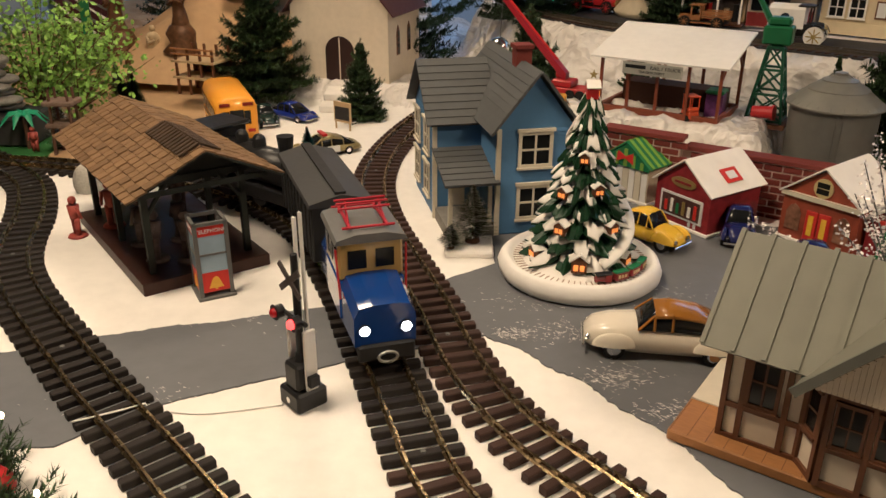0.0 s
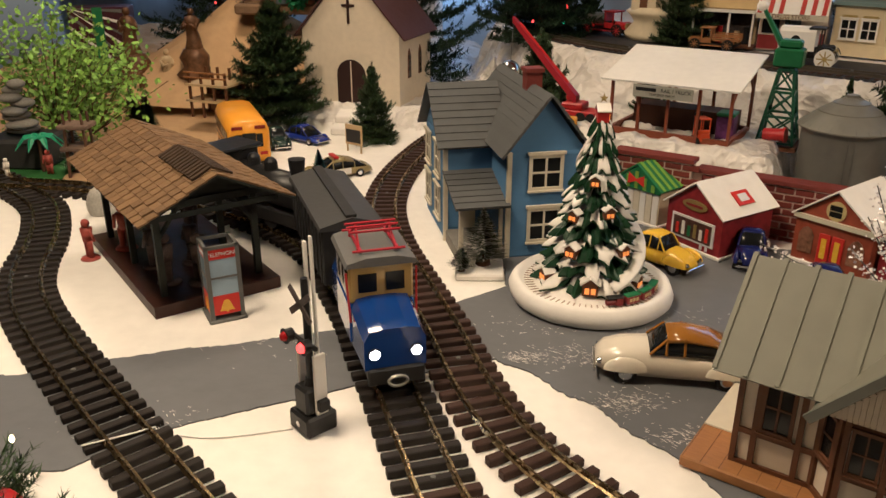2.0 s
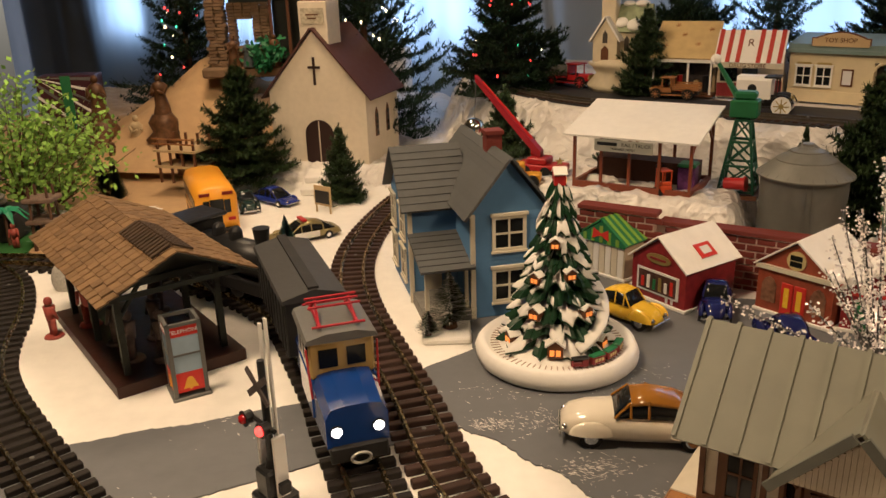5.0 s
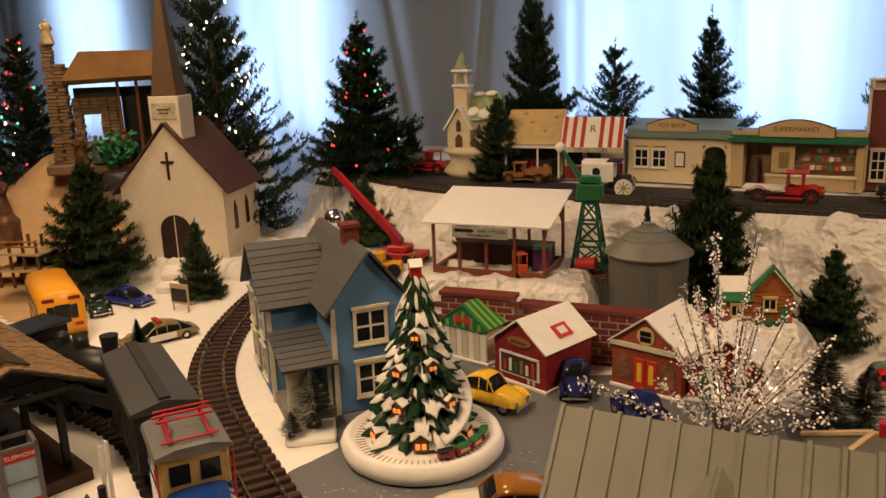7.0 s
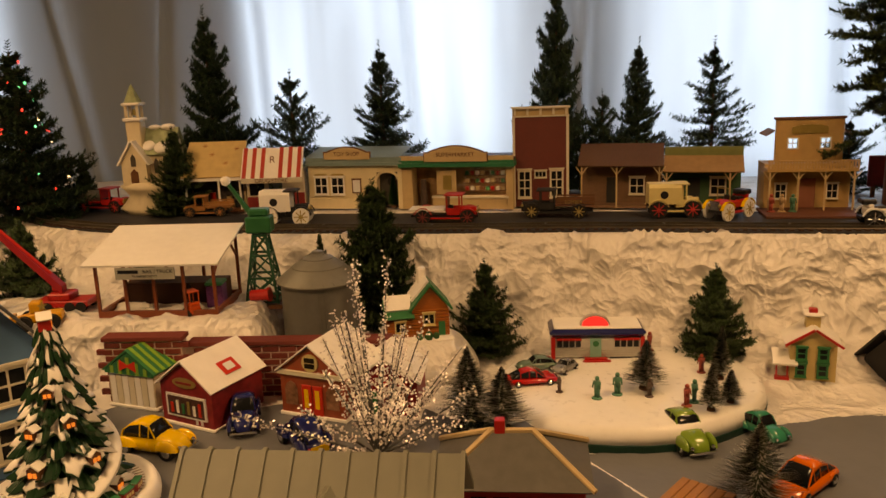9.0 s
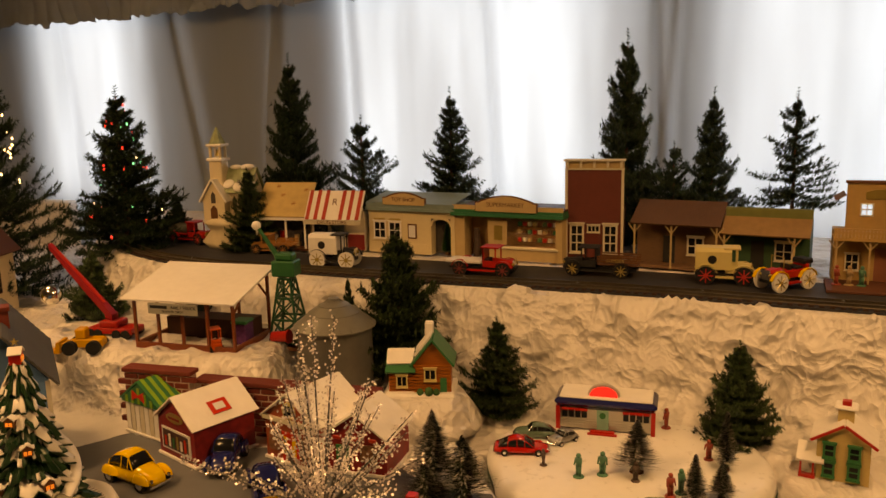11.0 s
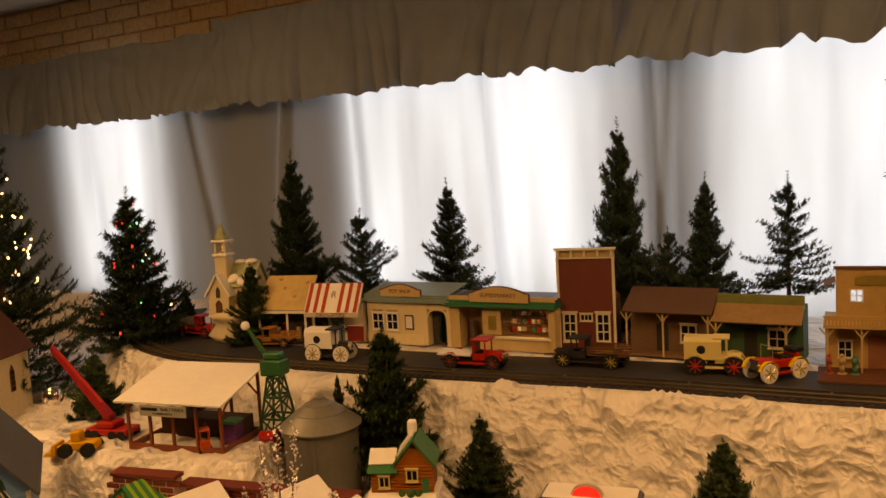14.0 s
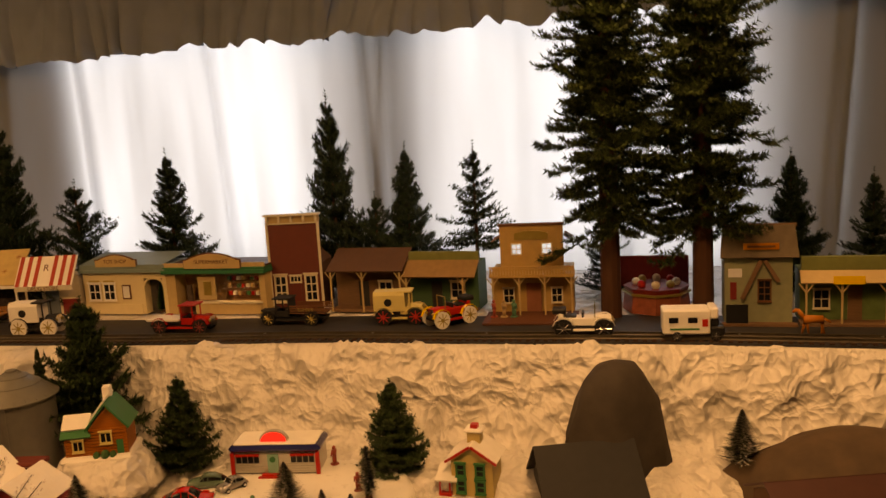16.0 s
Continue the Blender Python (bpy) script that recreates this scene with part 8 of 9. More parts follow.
# supermarket
g = thing("supermarket", front(1.1835, 1.987, -42), "tan supermarket with green cornice and display window", "shop", "village shops")
SG = 0.314
part("wall", box(B(), 0.0, 0.0, 0, 0.03, 0.13, 0.12), TAN, g)
part("wall", box(B(), 0.296, 0.0, 0, SG, 0.13, 0.12), TAN, g)
part("back_wall", box(B(), 0.03, 0.055, 0.0, 0.30, 0.06, 0.12), mat("shop_inside", (0.34, 0.20, 0.10), 0.6, var=0.55, scale=45), g)
part("window_base", box(B(), 0.088, 0.0, 0.0, 0.30, 0.02, 0.032), TAN, g)
part("glass_sill", box(B(), 0.086, -0.004, 0.032, 0.302, 0.016, 0.037), TRIMC, g)
part("poster", box(B(), 0.10, 0.004, 0.042, 0.155, 0.008, 0.108), TAN, g)
part("poster_frame", box(B(), 0.118, 0.002, 0.055, 0.142, 0.0045, 0.095), GOLD, g)
for r in range(3):
    part("shelf", box(B(), 0.17, 0.04, 0.045 + r * 0.022, 0.29, 0.054, 0.047 + r * 0.022), TIMBER, g)
    for k in range(8):
        part("goods", box(B(), 0.174 + k * 0.0145, 0.041, 0.0472 + r * 0.022, 0.184 + k * 0.0145, 0.05, 0.058 + r * 0.022), (RED, TAN, GREEN, WHITE, TIMBER)[(k * 3 + r) % 5], g)
part("cornice", box(box(B(), -0.006, -0.014, 0.120, SG + 0.006, 0.13, 0.130), -0.004, -0.008, 0.130, SG + 0.004, 0.13, 0.138), mat("emerald_trim", (0.02, 0.15, 0.075), 0.45), g)
part("parapet", box(B(), -0.004, -0.004, 0.138, SG + 0.004, 0.0, 0.150), TAN, g)
part("roof", box(B(), -0.004, 0.0, 0.138, SG + 0.004, 0.13, 0.143), BROWNROOF, g)
sign_arch(g, 0.07, 0.245, 0.135, 0.042, -0.009, TAN, TIMBER, "SUPERMARKET", 0.0165)
pn = part("window_pane", box(B(), 0.158, 0.001, 0.037, 0.300, 0.002, 0.120), mat("clear_glass", (1, 1, 1), 0.03, bump=0, var=0.0, trans=1.0), g)
pn.visible_shadow = False
part("doorway_figure", cyl(B(), (0.055, 0.03, 0), (0.055, 0.03, 0.08), 0.012, 0.008, 8), FIGD, g)

# tall red store
g = thing("tall_red_store", front(1.442, 1.808, -33), "tall narrow red boarded store with cream trim", "shop", "village shops")
HW, HH = 0.150, 0.276
REDB = mat("barn_red_boards", (0.13, 0.028, 0.022), 0.6, var=0.12)
bm = box(B(), 0, 0.0, 0, HW, 0.012, HH - 0.02)
part("front_wall", bm, REDB, g)
boards(g, REDB, 0.004, HW - 0.004, 0, 0.002, HH - 0.03, 0.0075)
part("body", gable_block(B(), 0.004, HW - 0.004, 0.012, 0.14, 0.13, 0.20), mat("brown_boards", (0.11, 0.055, 0.035), 0.7, var=0.2), g)
part("cornice", box(box(B(), -0.005, -0.012, HH - 0.005, HW + 0.005, 0.014, HH), -0.003, -0.004, HH - 0.028, HW + 0.003, 0.0, HH - 0.024), TRIMC, g)
part("frieze", box(B(), -0.001, -0.002, HH - 0.024, HW + 0.001, 0.012, HH - 0.005), TAN, g)
for k in range(5):
    part("bracket", box(B(), 0.002 + k * 0.035, -0.010, HH - 0.022, 0.008 + k * 0.035, -0.002, HH - 0.005), TRIMC, g)
for x in (-0.002, HW - 0.005):
    part("corner_board", box(B(), x, -0.003, 0, x + 0.007, 0.0, HH - 0.028), TRIMC, g)
for x in (0.016, 0.104):
    window(g, x, 0.030, 0.028, 0.068, -0.002, TRIMC, None, 2, 3, None, 0.005)
part("door", box(B(), 0.060, -0.004, 0, 0.088, -0.001, 0.080), REDB, g)
window(g, 0.060, 0.084, 0.028, 0.014, -0.002, TRIMC, None, 3, 1, None, 0.003)

# brown and green western shops
BRB = mat("brown_plank", (0.17, 0.095, 0.055), 0.7, var=0.2, grain=(1, 1, 8))
GRB = mat("olive_plank", (0.15, 0.17, 0.06), 0.65, var=0.15)
for nm, x, y, W, wallc, roofc, H0, label in (("brown_western_shop", 1.580, 1.690, 0.216, BRB, mat("brown_plank_roof", (0.10, 0.052, 0.032), 0.75, var=0.25, grain=(8, 1, 1)), 0.113, "brown plank western shop with porch"),
                                             ("green_western_shop", 1.737, 1.532, 0.195, mat("dark_green_plank", (0.03, 0.085, 0.04), 0.6), mat("tan_plank_roof", (0.26, 0.16, 0.08), 0.7, var=0.2), 0.098, "green plank western shop with tan porch")):
    g = thing(nm, front(x, y, -45), label, "shop", "village shops")
    bm = box(B(), 0, 0.035, 0, W, 0.12, H0 + 0.03)
    part("wall", bm, wallc, g)
    boards(g, wallc, 0.002, W - 0.002, 0.035, 0.004, H0 + 0.03, 0.0085)
    part("boardwalk", box(B(), 0, -0.012, 0, W, 0.035, 0.007), BRB, g)
    if wallc is BRB:
        part("porch_roof", slope(B(), (-0.004, -0.02, H0), (W + 0.004, -0.02, H0), (W + 0.004, 0.075, H0 + 0.050), (-0.004, 0.075, H0 + 0.050), 0.004), roofc, g)
    else:
        part("porch_roof", slope(B(), (-0.002, -0.02, H0), (W + 0.004, -0.02, H0), (W + 0.004, 0.036, H0 + 0.036), (-0.002, 0.036, H0 + 0.036), 0.004), roofc, g)
        bm = box(B(), 0, 0.036, H0 + 0.03, W + 0.004, 0.042, H0 + 0.062)
        part("false_front", bm, GRB, g)
        boards(g, GRB, 0, W + 0.004, 0.036, H0 + 0.036, H0 + 0.062, 0.0085)
    porch_posts(g, (0.006, W * .46, W - 0.006) if wallc is BRB else (0.006, W - 0.03), -0.014, H0, TAN)
    part("door", box(B(), W * .32, 0.0325, 0.007, W * .32 + 0.030, 0.0345, 0.078), mat("dark_door", (0.03, 0.03, 0.028), 0.5), g)
    window(g, W * .62, 0.035, 0.034, 0.04, 0.033, TRIMC, None, 2, 2, None, 0.004)

# saloon
g = thing("saloon", front(1.873, 1.310, -38.6) @ Matrix.Diagonal((1, 1, 0.955, 1)), "tan two-storey boarded saloon with balcony", "saloon", "village shops")
SALW = mat("golden_tan_boards", (0.42, 0.27, 0.11), 0.6, var=0.12)
bm = box(B(), 0, 0.05, 0, 0.207, 0.13, 0.125)
part("lower_wall", bm, SALW, g)
boards(g, SALW, 0.002, 0.205, 0.05, 0.004, 0.12, 0.0085)
for x0, x1, z0, z1 in ((0.022, 0.050, 0.13, 0.242), (0.078, 0.128, 0.13, 0.242), (0.156, 0.184, 0.13, 0.242), (0.050, 0.078, 0.13, 0.163), (0.128, 0.156, 0.13, 0.163), (0.050, 0.078, 0.195, 0.242), (0.128, 0.156, 0.195, 0.242)):
    part("wall_panel", box(B(), x0, 0.05, z0, x1, 0.058, z1), SALW, g)
    boards(g, SALW, x0, x1, 0.05, z0, z1, 0.0085)
for x in (0.050, 0.128):
    w = part("window", box(box(box(box(B(), x, 0.047, 0.163, x + 0.028, 0.052, 0.166), x, 0.047, 0.192, x + 0.028, 0.052, 0.195), x, 0.047, 0.166, x + 0.003, 0.052, 0.192), x + 0.025, 0.047, 0.166, x + 0.028, 0.052, 0.192), TRIMC, g)
    part("glazing_bar", box(box(B(), x + 0.003, 0.048, 0.178, x + 0.025, 0.050, 0.180), x + 0.013, 0.0485, 0.166, x + 0.015, 0.0495, 0.192), TRIMC, w)
part("top_trim", box(B(), 0.018, 0.046, 0.242, 0.188, 0.06, 0.248), TIMBER, g)
part("balcony", box(B(), -0.004, 0.0, 0.110, 0.211, 0.052, 0.118), SALW, g)
for k in range(30):
    part("baluster", box(B(), -0.002 + k * 0.0072, 0.001, 0.118, 0.003 + k * 0.0072, 0.003, 0.136), SALW, g)
part("balcony_rail", box(B(), -0.004, 0.0, 0.136, 0.211, 0.004, 0.140), SALW, g)
part("name_board", prism(B(), [(0.06, 0.205), (0.146, 0.205), (0.146, 0.222), (0.125, 0.228), (0.081, 0.228), (0.06, 0.222)], 0.046, 0.0485), GOLD, g, "yellow shaped name board")
part("boardwalk", box(B(), -0.016, -0.072, 0, 0.218, 0.05, 0.007, 0.001), mat("red_brown_boardwalk", (0.11, 0.042, 0.026), 0.6, var=0.25, grain=(8, 1, 1)), g)
porch_posts(g, (0.004, 0.072, 0.136, 0.203), 0.006, 0.110, TAN)
part("door", box(B(), 0.086, 0.046, 0.007, 0.124, 0.049, 0.085), mat("pink_brown_door", (0.28, 0.11, 0.07), 0.6), g)
for x in (0.028, 0.152):
    window(g, x, 0.034, 0.024, 0.036, 0.047, TRIMC, None, 2, 2, None, 0.003)
part("side_eave", slope(slope(B(), (0.0, 0.052, 0.198), (0.0, 0.13, 0.198), (0.022, 0.13, 0.212), (0.022, 0.052, 0.212), .003), (0.206, 0.052, 0.198), (0.206, 0.13, 0.198), (0.184, 0.13, 0.212), (0.184, 0.052, 0.212), .003), BRB, g)

# office and the last shop
g = thing("grey_green_office", front(2.255, 0.905, -43), "grey-green western office with dark shingle front", "shop", "village shops")
OFF = mat("grey_green_boards", (0.24, 0.25, 0.16), 0.65, var=0.15)
bm = box(B(), 0.006, 0.0, 0, 0.152, 0.11, 0.165)
part("wall", bm, OFF, g)
part("mansard", slope(B(), (-0.004, -0.012, 0.158), (0.164, -0.012, 0.158), (0.158, 0.02, 0.228), (0.002, 0.02, 0.228), 0.005), mat("grey_brown_shingle", (0.13, 0.10, 0.07), 0.8, var=0.25), g)
part("top_rail", box(B(), -0.002, 0.016, 0.226, 0.162, 0.03, 0.232), BRB, g)
part("name_board", box(B(), 0.046, -0.014, 0.178, 0.122, -0.006, 0.192), mat("orange_sign", (0.45, 0.16, 0.02), 0.5), g, "orange name board with dark bar")
part("name_bar", box(B(), 0.054, -0.0152, 0.1825, 0.114, -0.0138, 0.1875), TIMBER, g)
for a, s_ in ((0.048, 1), (0.118, -1)):
    part("gable_beam", slope(B(), (a, -0.010, 0.06 if s_ > 0 else 0.10), (a, -0.002, 0.06 if s_ > 0 else 0.10), (0.088, -0.002, 0.150), (0.088, -0.010, 0.150), 0.009), BRB, g)
window(g, 0.080, 0.058, 0.024, 0.045, -0.001, TIMBER, None, 2, 3, None, 0.003)
part("poster", box(B(), 0.014, -0.002, 0.112, 0.044, 0.0, 0.132), PAPER, g)
part("plaque", box(B(), 0.018, -0.002, 0.06, 0.032, 0.0, 0.10), DKRED, g)
part("notice_board", box(B(), 0.008, -0.014, 0.004, 0.056, -0.010, 0.05), BLACK, g)
part("boardwalk", box(B(), -0.002, -0.02, 0, 0.162, 0.0, 0.006), BRB, g)
g = thing("green_tan_shop", front(2.381, 0.788, -43), "green fronted western shop with yellow sign", "shop", "village shops")
part("wall", box(B(), 0, 0.03, 0, 0.18, 0.11, 0.12), mat("soft_green_wall", (0.10, 0.16, 0.06), 0.6, var=0.3), g)
bm = box(B(), 0, 0.012, 0.118, 0.18, 0.03, 0.155)
part("false_front", bm, GRB, g)
boards(g, GRB, 0, 0.18, 0.012, 0.12, 0.155, 0.0085)
part("porch_roof", slope(B(), (-0.004, -0.014, 0.098), (0.184, -0.014, 0.098), (0.184, 0.014, 0.122), (-0.004, 0.014, 0.122), 0.004), TAN, g)
part("name_board", box(B(), 0.062, -0.018, 0.098, 0.126, -0.0145, 0.116), YELLOW, g)
porch_posts(g, (0.008, 0.082, 0.172), -0.008, 0.098, TAN)
part("door", box(B(), 0.10, 0.0275, 0.004, 0.13, 0.0295, 0.085), BRB, g)
window(g, 0.03, 0.035, 0.03, 0.04, 0.028, TRIMC, None, 2, 2, None, 0.003)
part("boardwalk", box(B(), -0.004, -0.014, 0, 0.184, 0.03, 0.006), BRB, g)

# merry-go-round toy between the tall trees
g = thing("merry_go_round", front(2.255, 1.125, -43), "red and cream toy merry-go-round platform", "carousel")
part("lower_rail", cyl(B(), (0, 0, 0), (0, 0, 0.045), 0.085, 0.080, 8), mat("carnival_panel", (0.30, 0.08, 0.05), 0.5, var=0.5, scale=60), g)
part("trim", cyl(B(), (0, 0, 0.045), (0, 0, 0.050), 0.086, 0.086, 8), GOLD, g)
part("upper_rail", cyl(B(), (0, 0, 0.05), (0, 0, 0.062), 0.078, 0.082, 8), DKRED, g)
for k in range(8):
    a = k * math.pi / 4
    part("rider_seat", ball(B(), (0.05 * math.cos(a), 0.05 * math.sin(a), 0.07), 0.011, 8, 6), (WHITE, RED, CREAM, GOLD)[k % 4], g)
ob = part("dark_store_sign", box(B(), -0.10, 0, 0.03, 0.10, 0.008, 0.115, 0.002), DKRED)
ob.matrix_world = front(2.33, 1.23)
tagged(ob, "dark red board standing behind the carousel", "board")
part("leg", box(box(B(), -0.09, 0, 0.0, -0.08, 0.008, 0.03), 0.08, 0, 0, 0.09, 0.008, 0.03), TIMBER, ob)
# toy horse, one plain shape
bm = B()
cyl(bm, (-0.022, 0, 0.034), (0.018, 0, 0.034), 0.0095, 0.0085, 10)
cyl(bm, (-0.020, 0, 0.036), (-0.034, 0, 0.056), 0.0065, 0.004, 8)
cyl(bm, (-0.034, 0, 0.056), (-0.044, 0, 0.050), 0.0045, 0.003, 8)
cyl(bm, (0.020, 0, 0.036), (0.034, 0, 0.026), 0.003, 0.002, 6)
for x, q in ((-0.018, -0.006), (-0.014, 0.004), (0.014, 0.008), (0.018, -0.002)):
    cyl(bm, (x, 0.003, 0.030), (x + q, 0.003, 0.0), 0.0035, 0.0022, 6)
ob = part("toy_horse", bm, mat("orange_brown_plastic", (0.42, 0.14, 0.03), 0.4), None, "", True)
ob.matrix_world = pose(2.335, 0.72, VZ, 0, 0, -40)
tagged(ob, "orange-brown plastic toy horse on the road", "figurine")
gp = thing("petrol_pump", pose(0.568, 2.47, VZ), "red toy petrol pump with round lit globe", "petrol pump")
part("body", cyl(B(), (0, 0, 0), (0, 0, 0.045), 0.010, 0.008, 12), RED, gp)
part("foot", cyl(B(), (0, 0, 0), (0, 0, 0.004), 0.022, 0.022, 16), WHITE, gp)
part("globe", ball(B(), (0, 0, 0.055), 0.010, 12, 8), mat("orange_globe", (0.7, 0.25, 0.08), 0.3, emit=((1, 0.4, 0.15), 0.8)), gp)
for i in range(3):
    figure(1.872 + 0.02 * i, 1.298 - 0.016 * i, VZ + 0.007, 0.045, (FIGR, FIGT, FIGG)[i], "small painted townsfolk figurine by the saloon")

# pale ceramic church on the shelf
W = thing("ceramic_chapel", pose(0.545, 2.465, VZ, 0, 0, -30), "cream snow covered ceramic chapel with tall tower", "chapel")
IVORY = mat("ivory_glaze", (0.66, 0.57, 0.40), 0.4, var=0.12, scale=40)
bm = lathe(B(), [(0.085, 0), (0.090, 0.018), (0.070, 0.05), (0.082, 0.068), (0.088, 0.080), (0.070, 0.092), (0.02, 0.096)], 28, (0.04, 0.03))
for v in bm.verts:
    q = 1 + 0.16 * noise.noise((v.co.x * 30, v.co.y * 30, v.co.z * 30))
    v.co.x, v.co.y = 0.04 + (v.co.x - 0.04) * q, 0.03 + (v.co.y - 0.03) * q
part("rock_base", bm, IVORY, W, "", True)
part("nave", gable_block(B(), 0.025, 0.125, -0.005, 0.075, 0.175, 0.238, 0.085, "x"), IVORY, W)
TILEG = mat("snowy_green_tile", (0.26, 0.30, 0.17), 0.5, var=0.5, scale=60)
for ya in (-0.014, 0.084):
    part("nave_roof", slope(B(), (0.022, ya, 0.168), (0.132, ya, 0.168), (0.132, 0.035, 0.242), (0.022, 0.035, 0.242), 0.005), TILEG, W)
rnd = random.Random(21)
for x, y, z, r in ((0.05, 0.0, 0.196, 0.020), (0.09, -0.004, 0.190, 0.024), (0.118, 0.004, 0.197, 0.018), (0.10, 0.035, 0.246, 0.022), (0.06, 0.035, 0.246, 0.018)):
    ob = part("roof_snow", ball(B(), (0, 0, 0), r, 12, 8, 0.45), SNOW, W, "", True)
    ob.matrix_basis = pose(x, y, z, 38 if y < 0.03 else 0, 0, 0)
part("front_gable", gable_block(B(), -0.022, 0.05, -0.038, 0.02, 0.150, 0.205, 0.085), IVORY, W)
for xa in (-0.030, 0.058):
    part("gable_roof", slope(B(), (xa, -0.046, 0.143), (xa, 0.02, 0.143), (0.014, 0.02, 0.211), (0.014, -0.046, 0.211), 0.005), SNOW, W)
part("tower", box(B(), -0.008, -0.012, 0.18, 0.036, 0.032, 0.272, 0.003), IVORY, W)
part("tower_cornice", box(B(), -0.013, -0.017, 0.268, 0.041, 0.037, 0.277, 0.002), SNOW, W)
for x in (-0.006, 0.027):
    for y in (-0.010, 0.023):
        part("belfry_post", box(B(), x, y, 0.277, x + 0.007, y + 0.007, 0.312), IVORY, W)
part("bell", cyl(B(), (0.014, 0.010, 0.284), (0.014, 0.010, 0.302), 0.009, 0.004, 10), GOLD, W)
part("tower_cap", box(B(), -0.013, -0.017, 0.312, 0.041, 0.037, 0.321, 0.003), SNOW, W)
part("spire", cyl(B(), (0.014, 0.010, 0.321), (0.014, 0.010, 0.372), 0.027, 0.002, 8), TILEG, W)
SHADED = mat("leaded_glass", (0.07, 0.06, 0.05), 0.3)
for x in (0.062, 0.09):
    part("arched_window", prism(B(), [(x, 0.115), (x + 0.013, 0.115), (x + 0.013, 0.148), (x + 0.0065, 0.160), (x, 0.148)], -0.0072, -0.0045), SHADED, W)
part("gable_window", prism(B(), [(0.007, 0.140), (0.021, 0.140), (0.021, 0.165), (0.014, 0.176), (0.007, 0.165)], -0.0402, -0.0375), SHADED, W)
part("door", prism(B(), [(0.003, 0.092), (0.025, 0.092), (0.025, 0.122), (0.014, 0.133), (0.003, 0.122)], -0.0402, -0.0375), TIMBER, W)

# white radiator cover under the far window
ob = part("radiator_cover", in_wall(box(B(), -2.7, -0.06, FLOOR, -1.9, 0.0, 0.26, 0.01)), WHITE)
tagged(ob, "white radiator cover below the window", "radiator")

# ---- train on the curve ----
TRAINLINE = smooth_line(TC, 0.005)


def on_track(s):
    """The pose on the middle track, s metres from its far end, heading along it."""
    i = min(len(TRAINLINE) - 1, int(s / 0.005))
    p, a = TRAINLINE[i]
    return Matrix.Translation((p.x, p.y, 0.0188)) @ Matrix.Rotation(a, 4, "Z")


NOSE = min(range(len(TRAINLINE)), key=lambda i: abs(TRAINLINE[i][0].y - 0.872)) * 0.005


def bogie(parent, x, r=0.015):
    bm = box(B(), x - 0.03, -0.026, 0.006, x + 0.03, 0.026, 0.020, 0.002)
    part("bogie", bm, MATTE, parent)
    for dx in (-0.018, 0.018):
        for sg in (-1, 1):
            part("wheel", cyl(B(), (x + dx, sg * 0.0225, r), (x + dx, sg * 0.0265, r), r, r, 18), MATTE, parent)


LB = paint("deep_blue_enamel", (0.010, 0.045, 0.22))
LY = paint("ochre_cab_enamel", (0.50, 0.34, 0.10))
lo = thing("electric_locomotive", on_track(NOSE - 0.125), "blue and yellow toy electric locomotive with red pantograph", "locomotive")
part("frame", box(B(), -0.125, -0.034, 0.014, 0.125, 0.034, 0.036, 0.003), MATTE, lo)
bogie(lo, -0.07), bogie(lo, 0.07)
for x0, x1, tip in ((0.045, 0.122, 1), (-0.122, -0.045, -1)):
    secs = []
    for f in range(5):
        x = x0 + (x1 - x0) * f / 4
        q = abs(x) / 0.122
        zt = 0.100 - 0.020 * max(0, q - .4)
        w = 0.041 - 0.004 * max(0, q - .4)
        secs.append([(x, -w, 0.034), (x, w, 0.034), (x, w, zt - 0.016), (x, w * .82, zt - 0.003), (x, w * .4, zt), (x, -w * .4, zt), (x, -w * .82, zt - 0.003), (x, -w, zt - 0.016)])
    part("hood", loft(B(), secs), LB, lo)
part("cab_lower", box(B(), -0.05, -0.043, 0.034, 0.05, 0.043, 0.090, 0.003), LB, lo)
part("cab", box(B(), -0.048, -0.042, 0.090, 0.048, 0.042, 0.142, 0.003), LY, lo)
for sg in (-1, 1):
    for y in (-0.030, 0.006):
        part("cab_window", box(B(), sg * 0.0475, y, 0.105, sg * 0.0495, y + 0.024, 0.130), GLASSD, lo)
    for x in (-0.038, -0.010, 0.018):
        part("side_window", box(B(), x, sg * 0.0415, 0.104, x + 0.020, sg * 0.0435, 0.130), GLASSD, lo)
    part("handrail", cyl(B(), (0.058, sg * 0.043, 0.07), (0.05, sg * 0.0455, 0.135), 0.0015, n=6), RED, lo)
secs = [[(x, -0.047, 0.142), (x, 0.047, 0.142), (x, 0.044, 0.148), (x, 0.02, 0.154), (x, -0.02, 0.154), (x, -0.044, 0.148)] for x in (-0.056, 0.056)]
part("roof", loft(B(), secs), GREYM, lo)
bm = B()
for sg in (-1, 1):
    cyl(bm, (-0.04, sg * 0.024, 0.158), (0.04, sg * 0.024, 0.158), 0.0022, n=6)
    cyl(bm, (-0.03, sg * 0.024, 0.158), (0.0, sg * 0.022, 0.178), 0.0018, n=6)
    cyl(bm, (0.03, sg * 0.024, 0.158), (0.0, sg * 0.022, 0.174), 0.0018, n=6)
    for x in (-0.03, 0.03):
        cyl(bm, (x, sg * 0.024, 0.150), (x, sg * 0.024, 0.159), 0.003, n=6)
for x, z in ((-0.04, 0.158), (0.04, 0.158), (0.0, 0.176), (-0.014, 0.176), (0.014, 0.174)):
    cyl(bm, (x, -0.034, z), (x, 0.034, z), 0.0018, n=6)
part("pantograph", bm, mat("pantograph_red", (0.38, 0.02, 0.03), 0.4), lo)
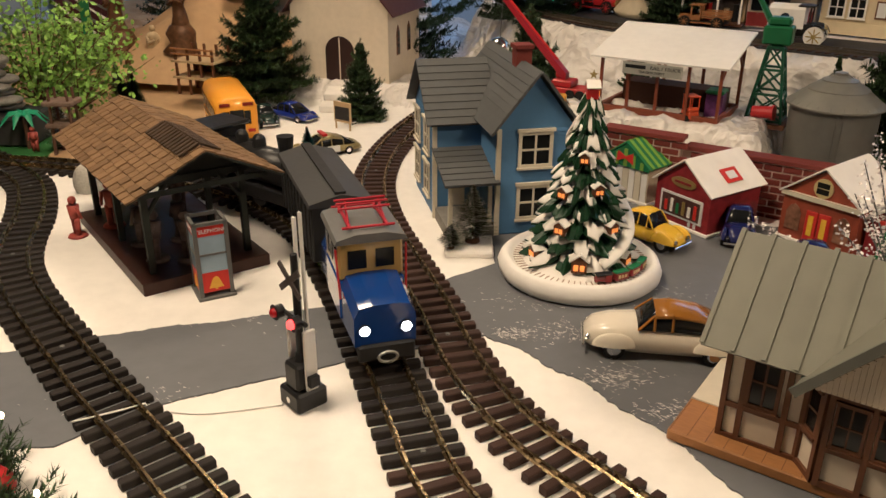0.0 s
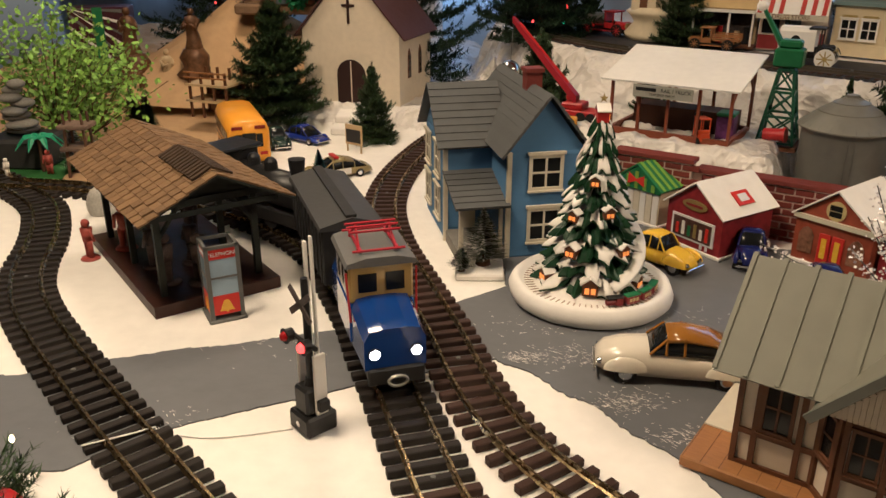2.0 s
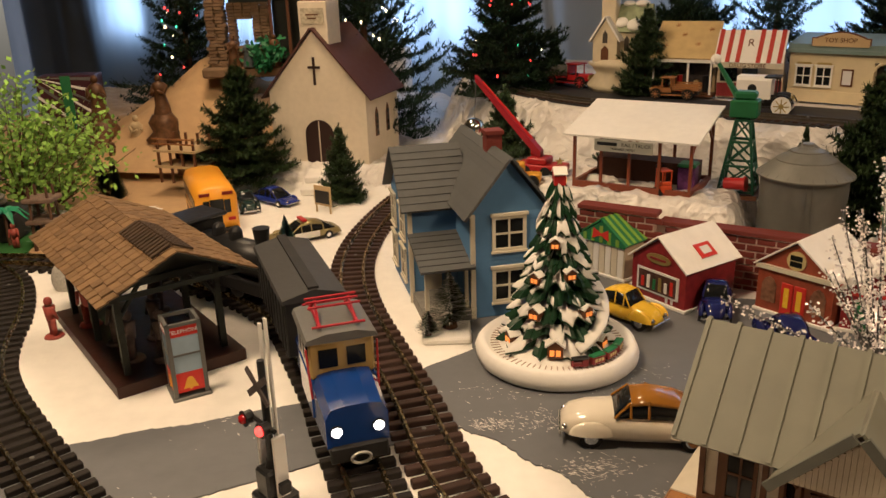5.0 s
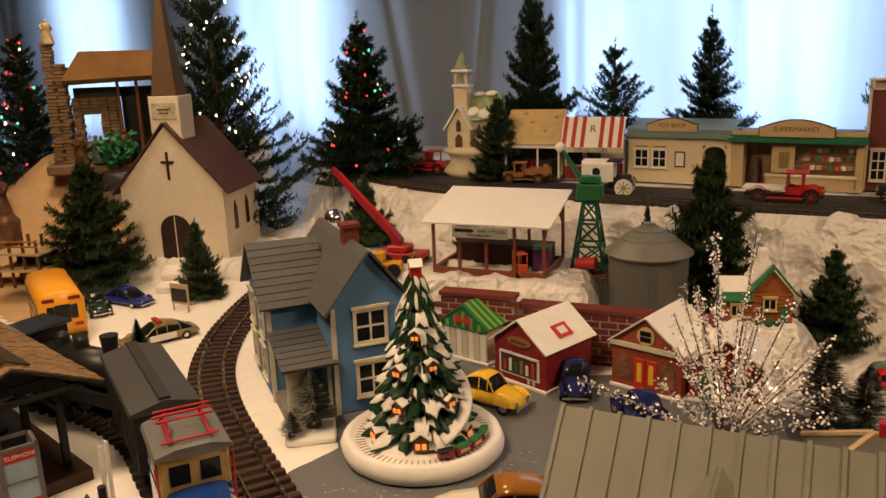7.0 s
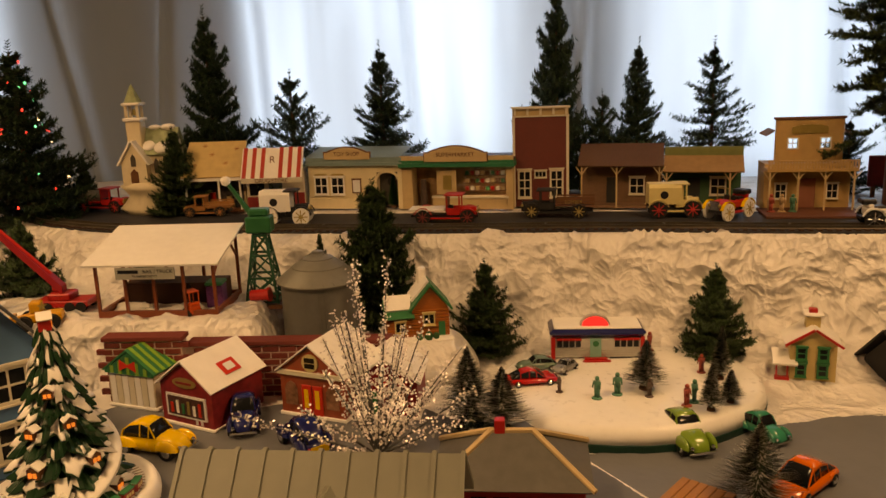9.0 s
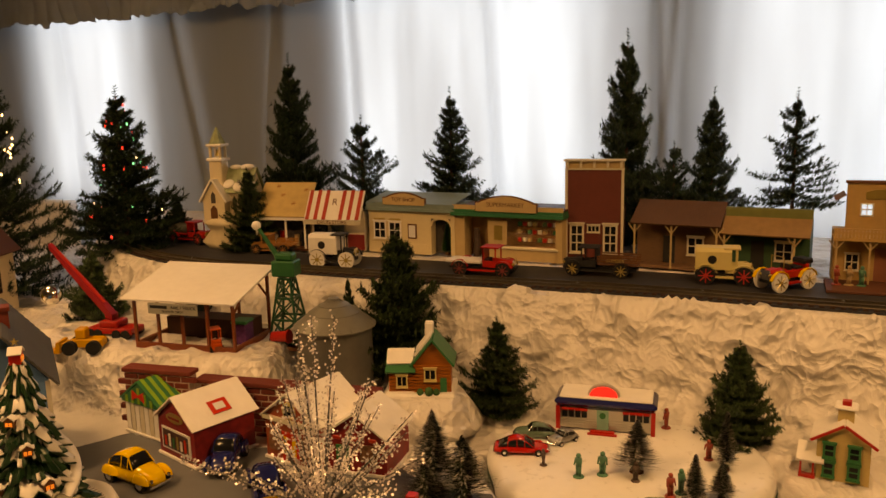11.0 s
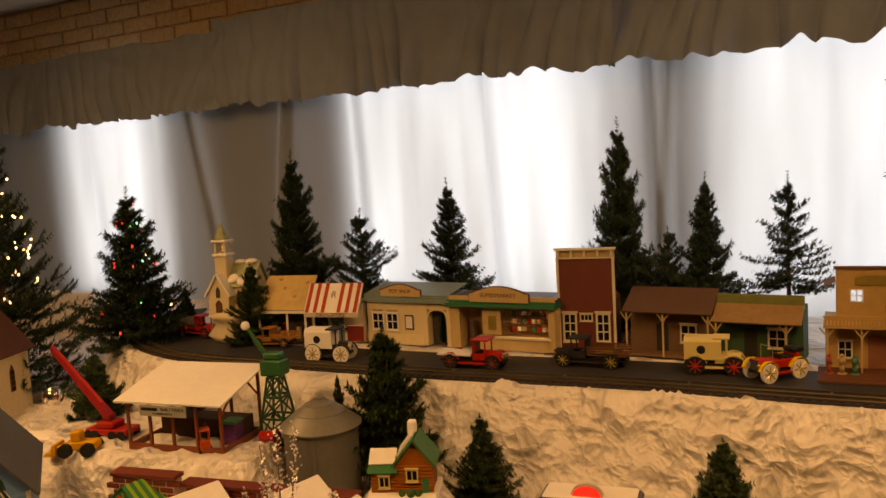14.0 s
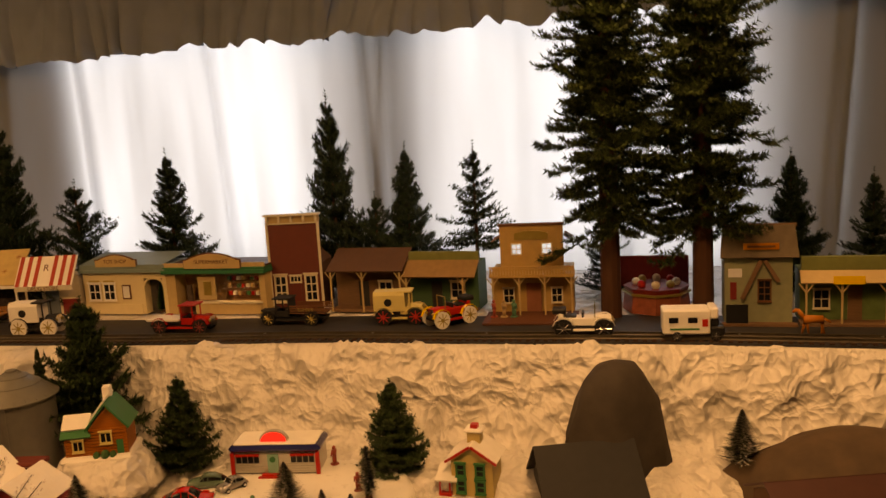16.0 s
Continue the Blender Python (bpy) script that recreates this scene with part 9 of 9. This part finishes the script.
for y in (-0.026, 0.026):
    hl = part("headlight", cyl(B(), (0.118, y, 0.056), (0.125, y, 0.056), 0.0082, 0.0078, 16), MATTE, lo)
    part("lens", cyl(B(), (0.1245, y, 0.056), (0.1262, y, 0.056), 0.0068, 0.006, 16), HEADL, hl)
part("buffer_beam", box(B(), 0.122, -0.036, 0.014, 0.128, 0.036, 0.036, 0.002), MATTE, lo)
bm = B()
for k in range(14):
    a, b_ = 2 * math.pi * k / 14, 2 * math.pi * (k + 1) / 14
    cyl(bm, (0.134, 0.012 * math.cos(a), 0.022 + 0.007 * math.sin(a)), (0.134, 0.012 * math.cos(b_), 0.022 + 0.007 * math.sin(b_)), 0.002, n=5)
part("coupler_loop", bm, mat("dull_nickel", (0.35, 0.34, 0.30), 0.4, 0.7), lo)
for i, (gap, L_) in enumerate(((0.27, 0.27),)):
    bx = thing("box_car", on_track(NOSE - 0.255 - 0.145), "matte black toy box car behind the locomotive", "wagon")
    part("body", box(B(), -L_ / 2, -0.046, 0.032, L_ / 2, 0.046, 0.122, 0.002), MATTE, bx)
    secs = [[(x, -0.050, 0.120), (x, 0.050, 0.120), (x, 0.048, 0.126), (x, 0.0, 0.138), (x, -0.048, 0.126)] for x in (-L_ / 2 - .004, L_ / 2 + .004)]
    part("roof", loft(B(), secs), mat("dark_grey_roof_paint", (0.045, 0.045, 0.046), 0.6, var=0.2), bx)
    part("roof_walk", box(B(), -L_ / 2, -0.008, 0.137, L_ / 2, 0.008, 0.141), MATTE, bx)
    for k in range(9):
        for sg in (-1, 1):
            part("rib", box(B(), -L_ / 2 + 0.01 + k * 0.031, sg * 0.046, 0.034, -L_ / 2 + 0.014 + k * 0.031, sg * 0.048, 0.120), MATTE, bx)
    part("underframe", box(B(), -L_ / 2, -0.03, 0.018, L_ / 2, 0.03, 0.032), MATTE, bx)
    bogie(bx, -0.085), bogie(bx, 0.085)
sl_ = thing("steam_locomotive", on_track(NOSE - 0.255 - 0.29 - 0.155), "black toy steam locomotive behind the box car", "locomotive")
part("boiler", cyl(cyl(B(), (-0.06, 0, 0.075), (0.13, 0, 0.075), 0.034, 0.034, 24), (0.13, 0, 0.075), (0.136, 0, 0.075), 0.030, 0.024, 24), BLACK, sl_, "", True)
part("cab", box(B(), -0.125, -0.044, 0.034, -0.06, 0.044, 0.128, 0.003), BLACK, sl_)
part("cab_roof", box(B(), -0.135, -0.050, 0.128, -0.052, 0.050, 0.136, 0.003), BLACK, sl_)
part("chimney", cyl(B(), (0.105, 0, 0.105), (0.105, 0, 0.140), 0.012, 0.016, 16), BLACK, sl_)
for x in (0.03, -0.02):
    part("dome", ball(cyl(B(), (x, 0, 0.1), (x, 0, 0.118), 0.014, 0.013, 14), (x, 0, 0.118), 0.013, 12, 8), BLACK, sl_)
part("frame", box(B(), -0.125, -0.03, 0.014, 0.14, 0.03, 0.040, 0.002), BLACK, sl_)
for x in (-0.05, 0.0, 0.05):
    for sg in (-1, 1):
        part("driving_wheel", cyl(B(), (x, sg * 0.0225, 0.022), (x, sg * 0.028, 0.022), 0.022, 0.022, 20), BLACK, sl_)
part("green_bow", ball(ball(B(), (0.02, -0.036, 0.085), 0.010, 8, 6), (-0.03, -0.036, 0.08), 0.009, 8, 6), GREEN, sl_)

# ---- the things in the lower corner stand on its ground ----
def lowered(eye, ob):
    k = 1 - SUNK / eye[2]
    ob.matrix_world = Matrix.Translation(eye) @ Matrix.Scale(k, 4) @ Matrix.Translation(-Vector(eye)) @ ob.matrix_world


MID, NEAR, FAR = (0.439, -0.211, 0.683), (0.09, 0.047, 0.609), (0.811, -0.359, 0.728)
bpy.context.view_layer.update()
for ob in [o for o in scene.objects if o.parent is None and o.type in ("EMPTY", "MESH") and o.get("kind") not in ("structure", "stuff")]:
    p = ob.matrix_world.translation
    if ob.name.startswith("snow_platform"):
        lowered(MID, ob)
    elif p.x > 0.97 and p.z < 0.1 and p.y < 1.5:
        if ob.name.startswith(("fir_tree", "yellow_house")):
            ob.matrix_world.translation = (p.x, p.y, ground_height(p.x, p.y) - 0.003)
        else:
            lowered(FAR if p.x > 1.6 else NEAR if p.y < 0.72 else MID, ob)
